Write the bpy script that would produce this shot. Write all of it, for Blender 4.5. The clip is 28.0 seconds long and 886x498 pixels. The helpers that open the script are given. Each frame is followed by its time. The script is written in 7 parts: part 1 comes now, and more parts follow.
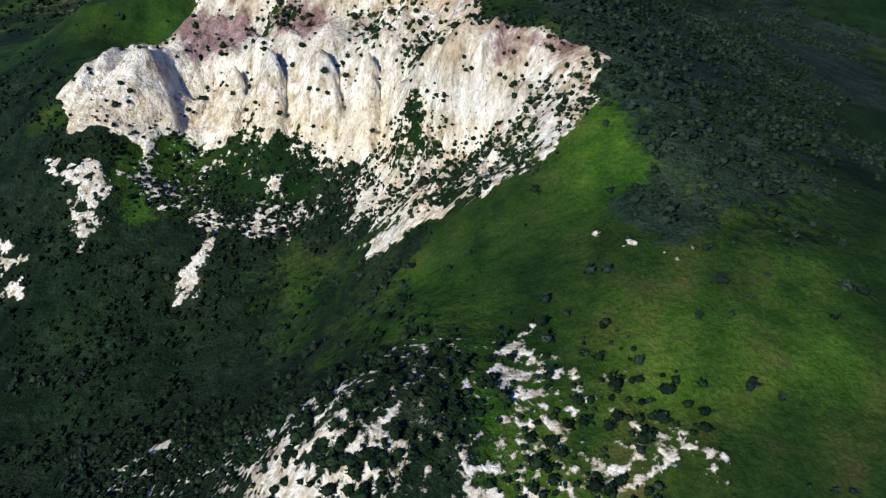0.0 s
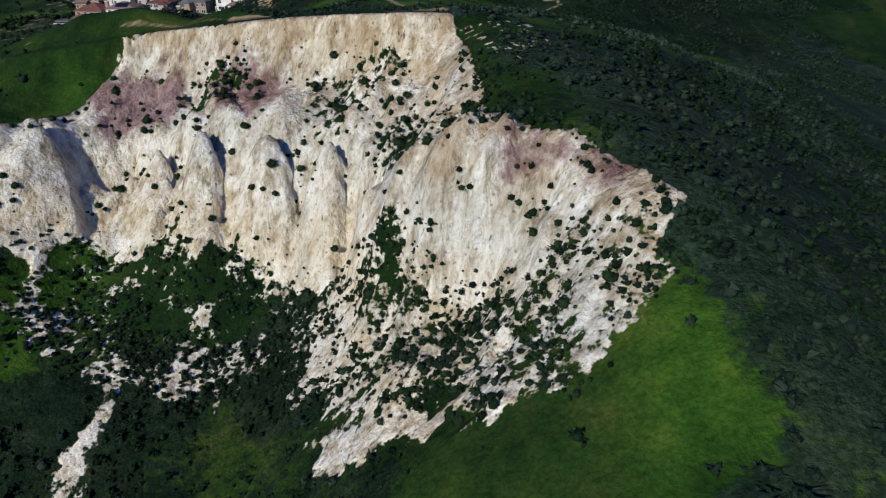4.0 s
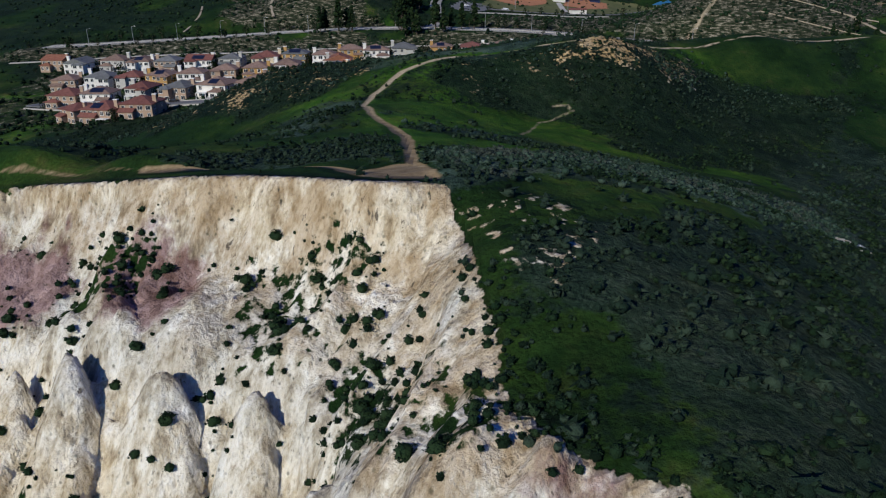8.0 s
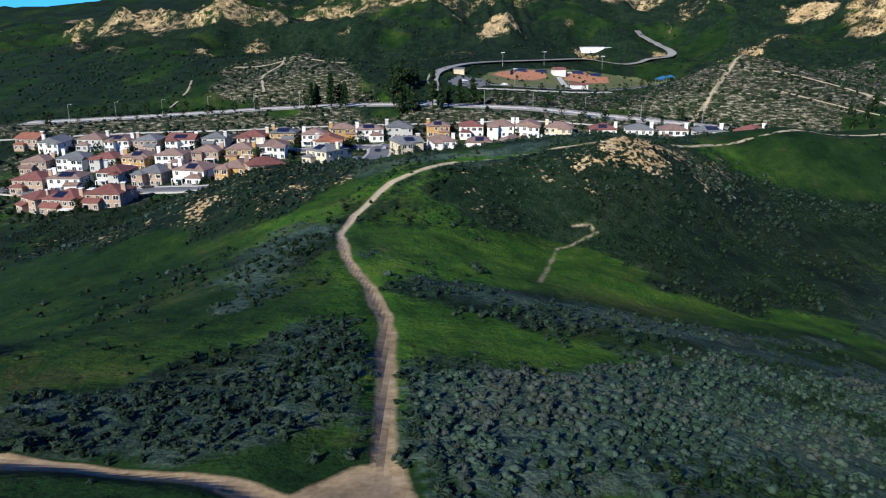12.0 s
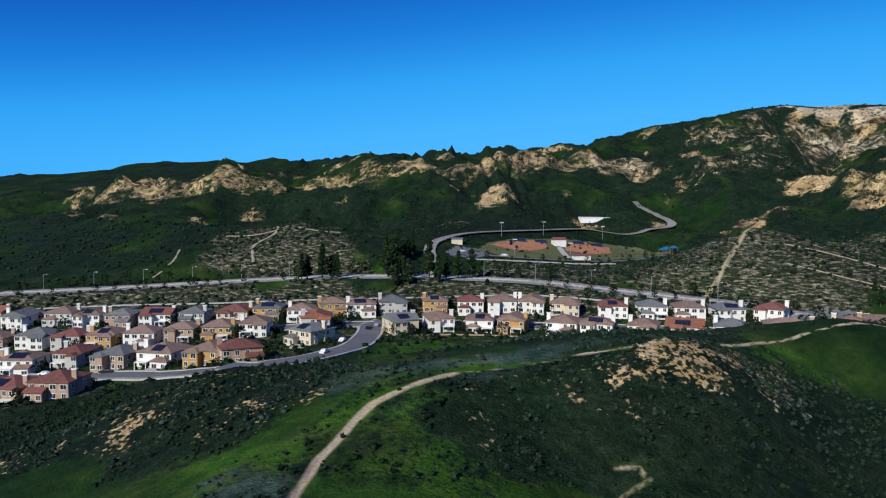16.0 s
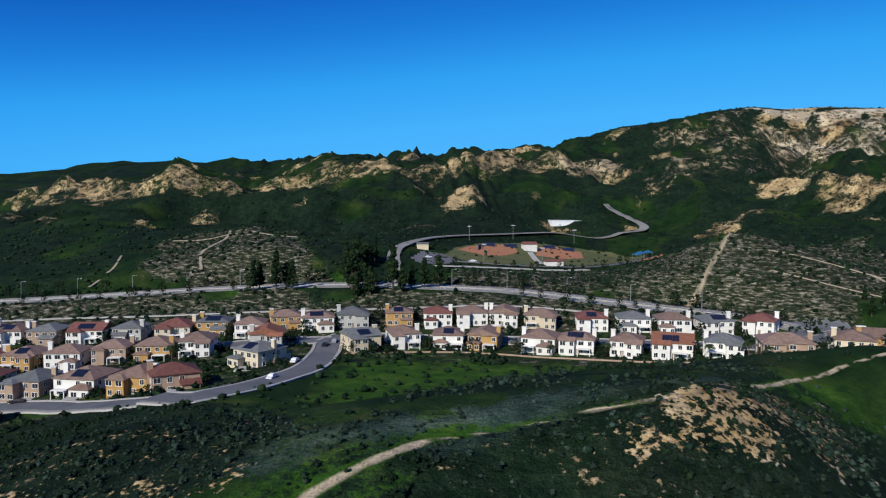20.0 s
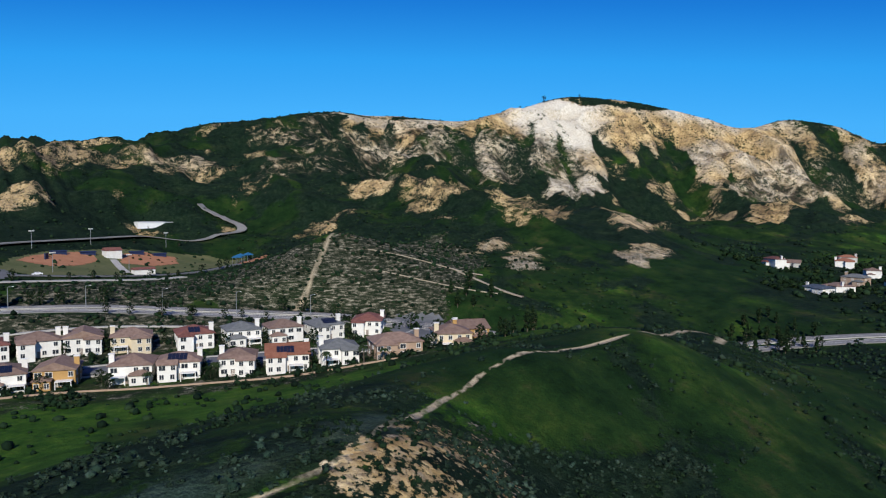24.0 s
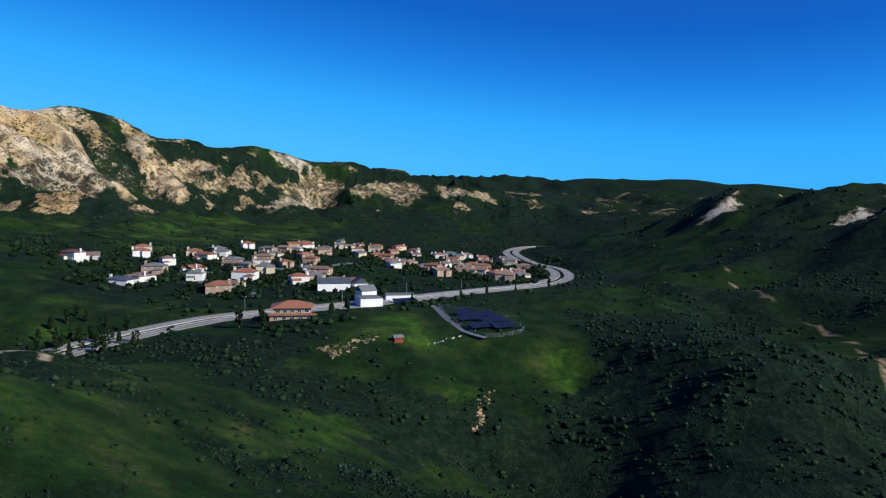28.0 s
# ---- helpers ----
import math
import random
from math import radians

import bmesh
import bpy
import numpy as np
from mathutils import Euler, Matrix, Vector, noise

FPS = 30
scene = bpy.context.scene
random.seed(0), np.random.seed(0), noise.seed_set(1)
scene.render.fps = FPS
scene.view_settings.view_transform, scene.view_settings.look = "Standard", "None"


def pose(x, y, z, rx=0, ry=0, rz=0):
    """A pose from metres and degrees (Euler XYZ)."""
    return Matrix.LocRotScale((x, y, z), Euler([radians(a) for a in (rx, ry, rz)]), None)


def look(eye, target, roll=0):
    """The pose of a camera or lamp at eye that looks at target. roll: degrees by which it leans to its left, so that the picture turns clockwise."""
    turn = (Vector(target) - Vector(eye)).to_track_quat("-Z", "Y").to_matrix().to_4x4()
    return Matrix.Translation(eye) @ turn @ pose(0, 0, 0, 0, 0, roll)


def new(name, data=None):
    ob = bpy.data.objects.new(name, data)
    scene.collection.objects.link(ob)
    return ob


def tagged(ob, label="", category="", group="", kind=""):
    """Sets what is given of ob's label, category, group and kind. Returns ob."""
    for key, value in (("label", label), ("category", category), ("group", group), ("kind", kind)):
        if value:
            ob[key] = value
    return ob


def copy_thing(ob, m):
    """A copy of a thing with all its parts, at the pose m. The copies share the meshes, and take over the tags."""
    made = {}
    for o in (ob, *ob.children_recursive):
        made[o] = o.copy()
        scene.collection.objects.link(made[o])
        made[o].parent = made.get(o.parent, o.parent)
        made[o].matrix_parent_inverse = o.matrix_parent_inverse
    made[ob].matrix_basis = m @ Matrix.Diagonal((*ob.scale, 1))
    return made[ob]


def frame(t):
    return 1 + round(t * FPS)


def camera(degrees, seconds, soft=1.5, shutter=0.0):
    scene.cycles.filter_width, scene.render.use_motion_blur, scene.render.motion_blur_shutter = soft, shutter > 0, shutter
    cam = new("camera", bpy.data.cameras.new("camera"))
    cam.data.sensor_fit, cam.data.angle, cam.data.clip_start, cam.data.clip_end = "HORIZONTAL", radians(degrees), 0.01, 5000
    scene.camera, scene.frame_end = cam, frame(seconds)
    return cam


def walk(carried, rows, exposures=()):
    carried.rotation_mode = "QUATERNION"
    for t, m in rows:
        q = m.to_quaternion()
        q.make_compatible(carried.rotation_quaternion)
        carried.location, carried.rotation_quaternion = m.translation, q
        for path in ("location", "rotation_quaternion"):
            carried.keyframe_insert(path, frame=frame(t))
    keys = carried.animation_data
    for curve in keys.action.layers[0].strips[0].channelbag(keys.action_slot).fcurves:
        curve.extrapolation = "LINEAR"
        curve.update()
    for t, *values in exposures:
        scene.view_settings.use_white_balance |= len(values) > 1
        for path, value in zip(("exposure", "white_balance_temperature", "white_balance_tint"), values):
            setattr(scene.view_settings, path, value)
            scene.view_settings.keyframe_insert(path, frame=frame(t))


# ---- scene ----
cam = camera(64.33, 28.0, 1.2)
PATH = [
    (0.0, 0.00, -0.00, 38.00, 62.18, -0.88, 0.00),
    (0.5, 0.08, 3.39, 38.17, 62.17, -0.86, -0.05),
    (1.0, 0.19, 6.85, 38.36, 62.15, -0.83, -0.12),
    (1.5, 0.32, 10.40, 38.55, 62.04, -0.80, -0.18),
    (2.0, 0.46, 14.01, 38.72, 61.47, -0.78, -0.23),
    (2.5, 0.60, 17.71, 38.91, 61.21, -0.75, -0.26),
    (3.0, 0.68, 21.38, 39.12, 61.73, -0.66, -0.40),
    (3.5, 0.78, 25.05, 39.23, 62.47, -0.56, -0.49),
    (5.5, 1.18, 39.80, 40.14, 65.20, -0.36, -0.75),
    (6.0, 1.25, 43.47, 40.51, 65.83, -0.26, -0.83),
    (6.5, 1.35, 47.13, 40.87, 66.51, -0.21, -0.87),
    (7.0, 1.43, 50.83, 41.30, 67.17, -0.17, -0.93),
    (7.5, 1.49, 54.48, 41.71, 67.84, -0.09, -1.00),
    (8.0, 1.55, 58.11, 42.16, 68.51, -0.06, -1.08),
    (8.5, 1.67, 61.79, 42.69, 69.15, -0.03, -1.11),
    (9.0, 1.79, 65.45, 43.26, 69.76, -0.03, -1.13),
    (9.5, 1.93, 69.12, 43.87, 70.36, -0.06, -1.12),
    (10.0, 2.02, 72.81, 44.47, 70.95, -0.09, -1.15),
    (10.5, 2.07, 76.48, 45.06, 71.59, -0.07, -1.20),
    (11.0, 2.11, 80.14, 45.63, 72.20, -0.01, -1.24),
    (11.5, 2.18, 83.78, 46.16, 72.85, 0.06, -1.28),
    (13.5, 2.49, 97.88, 48.45, 75.68, 0.14, -1.40),
    (14.0, 2.56, 101.44, 48.98, 77.22, 0.20, -1.44),
    (14.5, 2.61, 105.03, 49.21, 79.62, 0.30, -1.46),
    (15.0, 2.61, 108.67, 49.20, 82.45, 0.36, -1.47),
    (15.5, 2.64, 112.42, 49.16, 85.35, 0.40, -1.48),
    (16.0, 2.78, 116.12, 49.10, 86.50, 0.40, -1.52),
    (16.5, 2.87, 119.72, 49.13, 86.52, 0.38, -1.55),
    (17.0, 2.94, 123.22, 49.26, 86.51, 0.36, -1.60),
    (17.5, 3.02, 126.60, 49.40, 86.53, 0.36, -1.64),
    (18.0, 3.14, 129.90, 49.58, 86.54, 0.38, -1.67),
    (18.5, 3.22, 133.16, 49.75, 86.55, 0.39, -1.70),
    (19.0, 3.31, 136.40, 49.89, 86.57, 0.41, -1.75),
    (19.5, 3.40, 139.62, 49.96, 86.59, 0.45, -2.61),
    (20.0, 3.49, 142.81, 49.98, 86.63, 0.50, -4.38),
    (20.5, 3.67, 146.00, 49.98, 86.65, 0.56, -6.50),
    (22.5, 4.72, 158.20, 50.46, 86.86, 0.41, -21.39),
    (23.0, 5.34, 161.24, 50.48, 86.87, 0.37, -26.08),
    (23.5, 6.05, 164.29, 50.51, 86.86, 0.37, -31.24),
    (24.0, 6.91, 167.32, 50.56, 86.83, 0.37, -36.76),
    (24.5, 7.95, 170.22, 50.60, 86.83, 0.44, -43.29),
    (25.0, 9.13, 173.01, 50.66, 86.82, 0.46, -50.03),
    (25.5, 10.53, 175.65, 50.78, 86.78, 0.51, -56.65),
    (26.0, 12.03, 178.10, 50.89, 86.74, 0.54, -63.01),
    (26.5, 13.63, 180.30, 51.02, 86.67, 0.57, -69.39),
    (27.0, 15.42, 182.22, 51.14, 86.60, 0.63, -75.62),
    (27.5, 17.40, 183.96, 51.31, 86.50, 0.64, -82.88),
    (28.0, 19.54, 185.54, 51.44, 86.47, 0.68, -90.88),
]
walk(cam, [(t, pose(x, y, z, rx, 0, rz) @ pose(0, 0, 0, 0, 0, lean)) for t, x, y, z, rx, lean, rz in PATH],
     [(0.0, 0.15), (2.0, 0.12), (3.5, -0.18), (5.5, -0.6), (6.5, -0.62), (8.0, -0.32), (9.5, 0.08), (11.0, 0.5), (14.0, 0.6), (15.0, 0.2), (16.0, 0.05), (19.0, 0.0), (21.0, 0.0), (24.0, 0.0), (26.0, 0.0), (28.0, 0.18)])

# ---- world and sun ----
world = bpy.data.worlds.new("sky")
scene.world = world
world.use_nodes = True
sky = world.node_tree.nodes.new("ShaderNodeTexSky")
sky.sky_type = "NISHITA"
sky.sun_disc = False
SUN_AZ, SUN_EL = -146.0, 30.0          # compass degrees from +y towards +x, and height
sky.sun_elevation = radians(SUN_EL)
sky.sun_rotation = radians(SUN_AZ)
sky.air_density, sky.dust_density, sky.ozone_density = 1.0, 0.3, 3.0
lum = world.node_tree.nodes.new("ShaderNodeSeparateColor")
fit = world.node_tree.nodes.new("ShaderNodeMath")
fit.operation = "MULTIPLY"
fit.inputs[1].default_value = 0.05
deep = world.node_tree.nodes.new("ShaderNodeValToRGB")          # a polarised, deep blue sky
for k, (at, tone) in enumerate(((0.075, (0.010, 0.050, 0.34)), (0.145, (0.006, 0.112, 0.51)), (0.185, (0.012, 0.205, 0.70)), (0.24, (0.030, 0.355, 0.90)), (0.32, (0.062, 0.44, 0.98)), (0.52, (0.11, 0.51, 1.0)), (0.8, (0.62, 0.72, 0.80)), (1.0, (1.0, 0.95, 0.86)))):
    if k > 1:
        deep.color_ramp.elements.new(0.5)
    deep.color_ramp.elements[k].position, deep.color_ramp.elements[k].color = at, (*tone, 1)
world.node_tree.links.new(sky.outputs[0], lum.inputs[0])
world.node_tree.links.new(lum.outputs[1], fit.inputs[0])
world.node_tree.links.new(fit.outputs[0], deep.inputs[0])
gain = world.node_tree.nodes.new("ShaderNodeVectorMath")
gain.operation = "SCALE"
gain.inputs[3].default_value = 10.0
world.node_tree.links.new(deep.outputs[0], gain.inputs[0])
world.node_tree.links.new(gain.outputs[0], world.node_tree.nodes["Background"].inputs[0])
world.node_tree.nodes["Background"].inputs[1].default_value = 0.1
sun = new("sun", bpy.data.lights.new("sun", "SUN"))
sun.data.energy, sun.data.angle, sun.data.color = 5.0, radians(0.53), (1.0, 0.955, 0.865)
sun.matrix_world = look((math.sin(radians(SUN_AZ)) * 900, math.cos(radians(SUN_AZ)) * 900, 900 * math.tan(radians(SUN_EL))), (0, 0, 0))


# ---- materials ----
class Mat:
    """A small builder for node materials."""

    def __init__(self, name, rough=0.85, metal=0.0):
        self.m = bpy.data.materials.new(name)
        self.m.use_nodes = True
        self.t = self.m.node_tree
        self.b = self.t.nodes["Principled BSDF"]
        self.b.inputs["Roughness"].default_value = rough
        self.b.inputs["Metallic"].default_value = metal
        self.b.inputs["Specular IOR Level"].default_value = 0.25

    def node(self, kind, **props):
        n = self.t.nodes.new(kind)
        for k, v in props.items():
            if k == "operation":
                n.operation = v
            elif k == "data_type":
                n.data_type = v
            elif k == "blend_type":
                n.blend_type = v
            elif k == "attribute_name":
                n.attribute_name = v
        return n

    def put(self, socket, value):
        if isinstance(value, bpy.types.NodeSocket):
            self.t.links.new(value, socket)
        elif isinstance(value, tuple) and len(value) == 3 and socket.type == "RGBA":
            socket.default_value = (*value, 1)
        else:
            socket.default_value = value

    def coords(self, stretch=(1, 1, 1), local=False):
        src = self.node("ShaderNodeTexCoord").outputs["Object"] if local else self.node("ShaderNodeNewGeometry").outputs["Position"]
        n = self.node("ShaderNodeMapping")
        self.put(n.inputs["Vector"], src)
        n.inputs["Scale"].default_value = stretch
        return n.outputs[0]

    def noise(self, scale, detail=4, stretch=(1, 1, 1), rough=0.55, local=False):
        n = self.node("ShaderNodeTexNoise")
        self.put(n.inputs["Vector"], self.coords(stretch, local))
        n.inputs["Scale"].default_value, n.inputs["Detail"].default_value, n.inputs["Roughness"].default_value = scale, detail, rough
        return n.outputs[0]

    def cells(self, scale, stretch=(1, 1, 1)):
        n = self.node("ShaderNodeTexVoronoi")
        self.put(n.inputs["Vector"], self.coords(stretch))
        n.inputs["Scale"].default_value = scale
        return n.outputs[0]

    def ramp(self, value, stops):
        n = self.node("ShaderNodeValToRGB")
        self.put(n.inputs[0], value)
        e = n.color_ramp.elements
        while len(e) < len(stops):
            e.new(0.5)
        for el, (p, c) in zip(e, stops):
            el.position = p
            el.color = (*c, 1) if isinstance(c, tuple) else (c, c, c, 1)
        return n.outputs[0]

    def mix(self, factor, a, b, blend="MIX"):
        n = self.node("ShaderNodeMix", data_type="RGBA", blend_type=blend)
        self.put(n.inputs[0], factor)
        self.put(n.inputs[6], a)
        self.put(n.inputs[7], b)
        return n.outputs[2]

    def math(self, op, a, b=0.0):
        n = self.node("ShaderNodeMath", operation=op)
        self.put(n.inputs[0], a)
        self.put(n.inputs[1], b)
        return n.outputs[0]

    def attr(self, name):
        return self.node("ShaderNodeAttribute", attribute_name=name).outputs["Fac"]

    def random(self):
        return self.node("ShaderNodeObjectInfo").outputs["Random"]

    def island(self):
        return self.node("ShaderNodeNewGeometry").outputs["Random Per Island"]

    def colour(self, value):
        self.put(self.b.inputs["Base Color"], value)
        return self

    def bump(self, value, strength=0.4, distance=0.1):
        n = self.node("ShaderNodeBump")
        self.put(n.inputs["Height"], value)
        n.inputs["Strength"].default_value, n.inputs["Distance"].default_value = strength, distance
        self.put(self.b.inputs["Normal"], n.outputs[0])
        return self


def ground_material():
    g = Mat("land", 0.97)
    g.b.inputs["Specular IOR Level"].default_value = 0.06
    big, mid, fine = g.noise(0.05, 5), g.noise(0.42, 6, rough=0.62), g.noise(3.2, 5, rough=0.65)
    coarse = g.noise(0.045, 7, rough=0.66)
    ragged = g.math("MULTIPLY", g.math("SUBTRACT", g.math("ADD", g.math("MULTIPLY", g.noise(1.1, 5, rough=0.6), 0.45), g.math("ADD", g.math("MULTIPLY", g.noise(0.16, 5, rough=0.6), 0.35), g.math("MULTIPLY", coarse, 0.20))), 0.5), 4.8)

    def patchy(name, amount, low=0.42, high=0.58):
        """An attribute with its edge broken up by noise."""
        a = g.attr(name)
        room = g.math("MULTIPLY", g.math("MULTIPLY", a, g.math("SUBTRACT", 1.0, a)), 4.0 * amount)
        return g.ramp(g.math("ADD", a, g.math("MULTIPLY", ragged, room)), [(low, 0.0), (high, 1.0)])

    tone = g.math("ADD", g.math("MULTIPLY", big, 0.55), g.math("MULTIPLY", mid, 0.45))
    grass = g.ramp(tone, [(0.36, (0.008, 0.022, 0.006)), (0.46, (0.017, 0.042, 0.008)), (0.53, (0.029, 0.055, 0.010)), (0.59, (0.047, 0.060, 0.016)), (0.66, (0.074, 0.063, 0.028))])
    dull = g.ramp(tone, [(0.35, (0.005, 0.016, 0.005)), (0.55, (0.009, 0.026, 0.007)), (0.72, (0.026, 0.031, 0.013))])
    grass = g.mix(g.attr("lush"), dull, grass)
    mown = g.math("MULTIPLY", g.math("POWER", g.attr("lush"), 6.0), 0.6)
    grass = g.mix(mown, grass, g.ramp(mid, [(0.35, (0.024, 0.080, 0.008)), (0.65, (0.050, 0.115, 0.012))]))
    grass = g.mix(1.0, grass, g.ramp(fine, [(0.32, 0.62), (0.5, 0.95), (0.68, 1.3)]), "MULTIPLY")
    # scrub ground, near black: shade between the shrubs is put into its colour
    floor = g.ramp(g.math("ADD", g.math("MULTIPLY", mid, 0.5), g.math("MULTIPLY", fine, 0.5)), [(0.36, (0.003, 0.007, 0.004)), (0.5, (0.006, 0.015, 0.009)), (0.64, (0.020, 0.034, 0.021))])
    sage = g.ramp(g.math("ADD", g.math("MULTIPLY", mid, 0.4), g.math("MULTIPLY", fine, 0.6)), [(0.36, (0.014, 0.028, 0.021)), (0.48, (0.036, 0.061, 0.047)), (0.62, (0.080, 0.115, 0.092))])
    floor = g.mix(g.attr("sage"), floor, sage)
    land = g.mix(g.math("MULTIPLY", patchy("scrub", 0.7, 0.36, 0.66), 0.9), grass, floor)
    drift = g.ramp(g.noise(0.11, 6, rough=0.62), [(0.36, (0.58, 0.66, 0.66)), (0.5, (0.98, 1.0, 0.96)), (0.64, (1.42, 1.22, 1.08))])
    land = g.mix(1.0, land, drift, "MULTIPLY")
    # stony bench soil, pale with dark tufts
    stony = g.ramp(g.math("ADD", g.math("MULTIPLY", g.noise(0.55, 6, (0.5, 0.5, 2.2), 0.7), 0.7), g.math("MULTIPLY", fine, 0.3)),
                   [(0.42, (0.008, 0.014, 0.007)), (0.51, (0.026, 0.030, 0.018)), (0.56, (0.14, 0.125, 0.088)), (0.65, (0.40, 0.36, 0.28))])
    land = g.mix(g.math("MULTIPLY", patchy("soil", 0.8), 0.92), land, stony)
    dirt = g.ramp(g.math("ADD", g.math("MULTIPLY", g.noise(0.7, 6), 0.6), g.math("MULTIPLY", fine, 0.4)), [(0.34, (0.122, 0.088, 0.050)), (0.5, (0.21, 0.155, 0.088)), (0.68, (0.31, 0.24, 0.145))])
    place = g.node("ShaderNodeSeparateXYZ")
    g.put(place.inputs[0], g.node("ShaderNodeNewGeometry").outputs["Position"])
    sandy = g.ramp(g.math("DIVIDE", place.outputs[1], 400.0), [(0.40, 0.0), (0.50, 0.85)])
    dirt = g.mix(sandy, dirt, g.ramp(fine, [(0.35, (0.25, 0.20, 0.13)), (0.62, (0.46, 0.385, 0.265))]))
    land = g.mix(patchy("trail", 0.07, 0.40, 0.60), land, dirt)
    # rock
    beyond = g.ramp(g.math("DIVIDE", place.outputs[1], 1000.0), [(0.42, 0.0), (0.55, 1.0)])
    streak = g.noise(0.8, 6, (1, 1, 0.14), 0.66)
    chalk = g.ramp(streak, [(0.33, (0.30, 0.245, 0.175)), (0.43, (0.56, 0.49, 0.365)), (0.54, (0.80, 0.755, 0.645)), (0.68, (0.88, 0.86, 0.79))])
    fret = g.noise(3.0, 5, (1, 1, 0.12), 0.7)
    xyz = g.node("ShaderNodeSeparateXYZ")
    g.put(xyz.inputs[0], g.node("ShaderNodeNewGeometry").outputs["Position"])
    level = g.math("ADD", xyz.outputs[2], g.math("MULTIPLY", g.math("SUBTRACT", g.noise(0.16, 4), 0.5), 9.0))
    beds = g.ramp(g.math("DIVIDE", level, 40.0), [(0.12, 0.0), (0.17, 0.55), (0.23, 0.45), (0.29, 0.0), (0.55, 0.0), (0.61, 0.5), (0.78, 0.6), (0.88, 0.0)])
    north = g.math("GREATER_THAN", xyz.outputs[1], 56.0)
    chalk = g.mix(g.math("MULTIPLY", beds, north), chalk, g.ramp(streak, [(0.34, (0.46, 0.35, 0.20)), (0.62, (0.78, 0.67, 0.46))]))
    heads = g.ramp(g.math("DIVIDE", level, 40.0), [(0.34, 0.0), (0.40, 0.34), (0.46, 0.30), (0.53, 0.0)])
    pale = g.math("MAXIMUM", g.math("MULTIPLY", heads, north), g.ramp(g.noise(0.13, 4, (1, 1, 0.6)), [(0.56, 0.0), (0.68, 0.45)]))
    chalk = g.mix(g.math("MULTIPLY", pale, g.math("SUBTRACT", 1.0, beyond)), chalk, g.ramp(streak, [(0.36, (0.20, 0.215, 0.20)), (0.50, (0.42, 0.435, 0.405)), (0.64, (0.64, 0.645, 0.60))]))
    chalk = g.mix(patchy("mauve", 0.6, 0.3, 0.75), chalk, g.ramp(streak, [(0.32, (0.17, 0.105, 0.098)), (0.66, (0.42, 0.30, 0.285))]))
    tan = g.ramp(g.math("ADD", g.math("MULTIPLY", g.noise(0.05, 6, (1, 1, 0.35), 0.66), 0.6), g.math("MULTIPLY", g.noise(0.5, 5), 0.4)),
                 [(0.40, (0.10, 0.058, 0.022)), (0.50, (0.38, 0.24, 0.085)), (0.62, (0.68, 0.49, 0.22))])
    chalk = g.mix(1.0, chalk, g.ramp(fret, [(0.34, (0.60, 0.57, 0.53)), (0.47, (0.93, 0.92, 0.90)), (0.6, (1.0, 1.0, 1.0))]), "MULTIPLY")
    stain = g.ramp(g.noise(0.32, 6, (1, 1, 0.3), 0.65), [(0.43, 0.0), (0.55, 0.8)])
    stain = g.math("MULTIPLY", stain, g.ramp(g.math("DIVIDE", level, 40.0), [(0.40, 0.15), (0.52, 1.0), (0.9, 1.0), (1.0, 0.2)]))
    chalk = g.mix(stain, chalk, g.mix(1.0, chalk, (0.62, 0.525, 0.42), "MULTIPLY"))
    cracks = g.ramp(g.noise(1.5, 4, (1, 1, 0.07), 0.6), [(0.30, 0.85), (0.35, 0.0)])
    chalk = g.mix(cracks, chalk, (0.075, 0.062, 0.048))
    chalk = g.mix(g.math("MULTIPLY", g.attr("ochre"), 0.9), chalk, tan)
    # shade of flutes and gullies, put into the rock's colour as dark streaks
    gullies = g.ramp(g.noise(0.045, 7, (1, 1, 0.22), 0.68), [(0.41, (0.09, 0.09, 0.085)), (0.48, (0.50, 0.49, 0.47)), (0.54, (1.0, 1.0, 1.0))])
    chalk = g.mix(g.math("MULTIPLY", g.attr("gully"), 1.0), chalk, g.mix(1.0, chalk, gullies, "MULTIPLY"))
    chalk = g.mix(g.ramp(g.cells(1.0), [(0.07, 0.6), (0.17, 0.0)]), chalk, (0.035, 0.04, 0.022))
    tufts = g.ramp(g.math("ADD", g.cells(0.19), g.math("MULTIPLY", g.math("SUBTRACT", coarse, 0.5), 1.6)), [(0.20, 0.9), (0.34, 0.0)])
    chalk = g.mix(g.math("MULTIPLY", tufts, g.math("MULTIPLY", beyond, g.math("POWER", g.attr("ochre"), 0.5))), chalk, (0.018, 0.026, 0.012))
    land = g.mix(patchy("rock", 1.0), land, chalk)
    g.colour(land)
    lumps = g.math("ADD", g.noise(1.1, 7, rough=0.62), g.math("MULTIPLY", g.noise(0.16, 5, rough=0.6), 2.2))
    lumps = g.math("ADD", lumps, g.math("MULTIPLY", g.math("MULTIPLY", fret, g.attr("rock")), 0.3))
    worn = g.math("SUBTRACT", 1.0, g.math("MULTIPLY", g.attr("trail"), 0.9))
    rough = g.math("ADD", 0.38, g.math("MULTIPLY", g.math("MAXIMUM", g.attr("rock"), g.attr("scrub")), 0.6))
    g.bump(g.math("MULTIPLY", g.math("MULTIPLY", lumps, worn), rough), 0.85, 0.9)
    return g.m


LAND_MAT = ground_material()


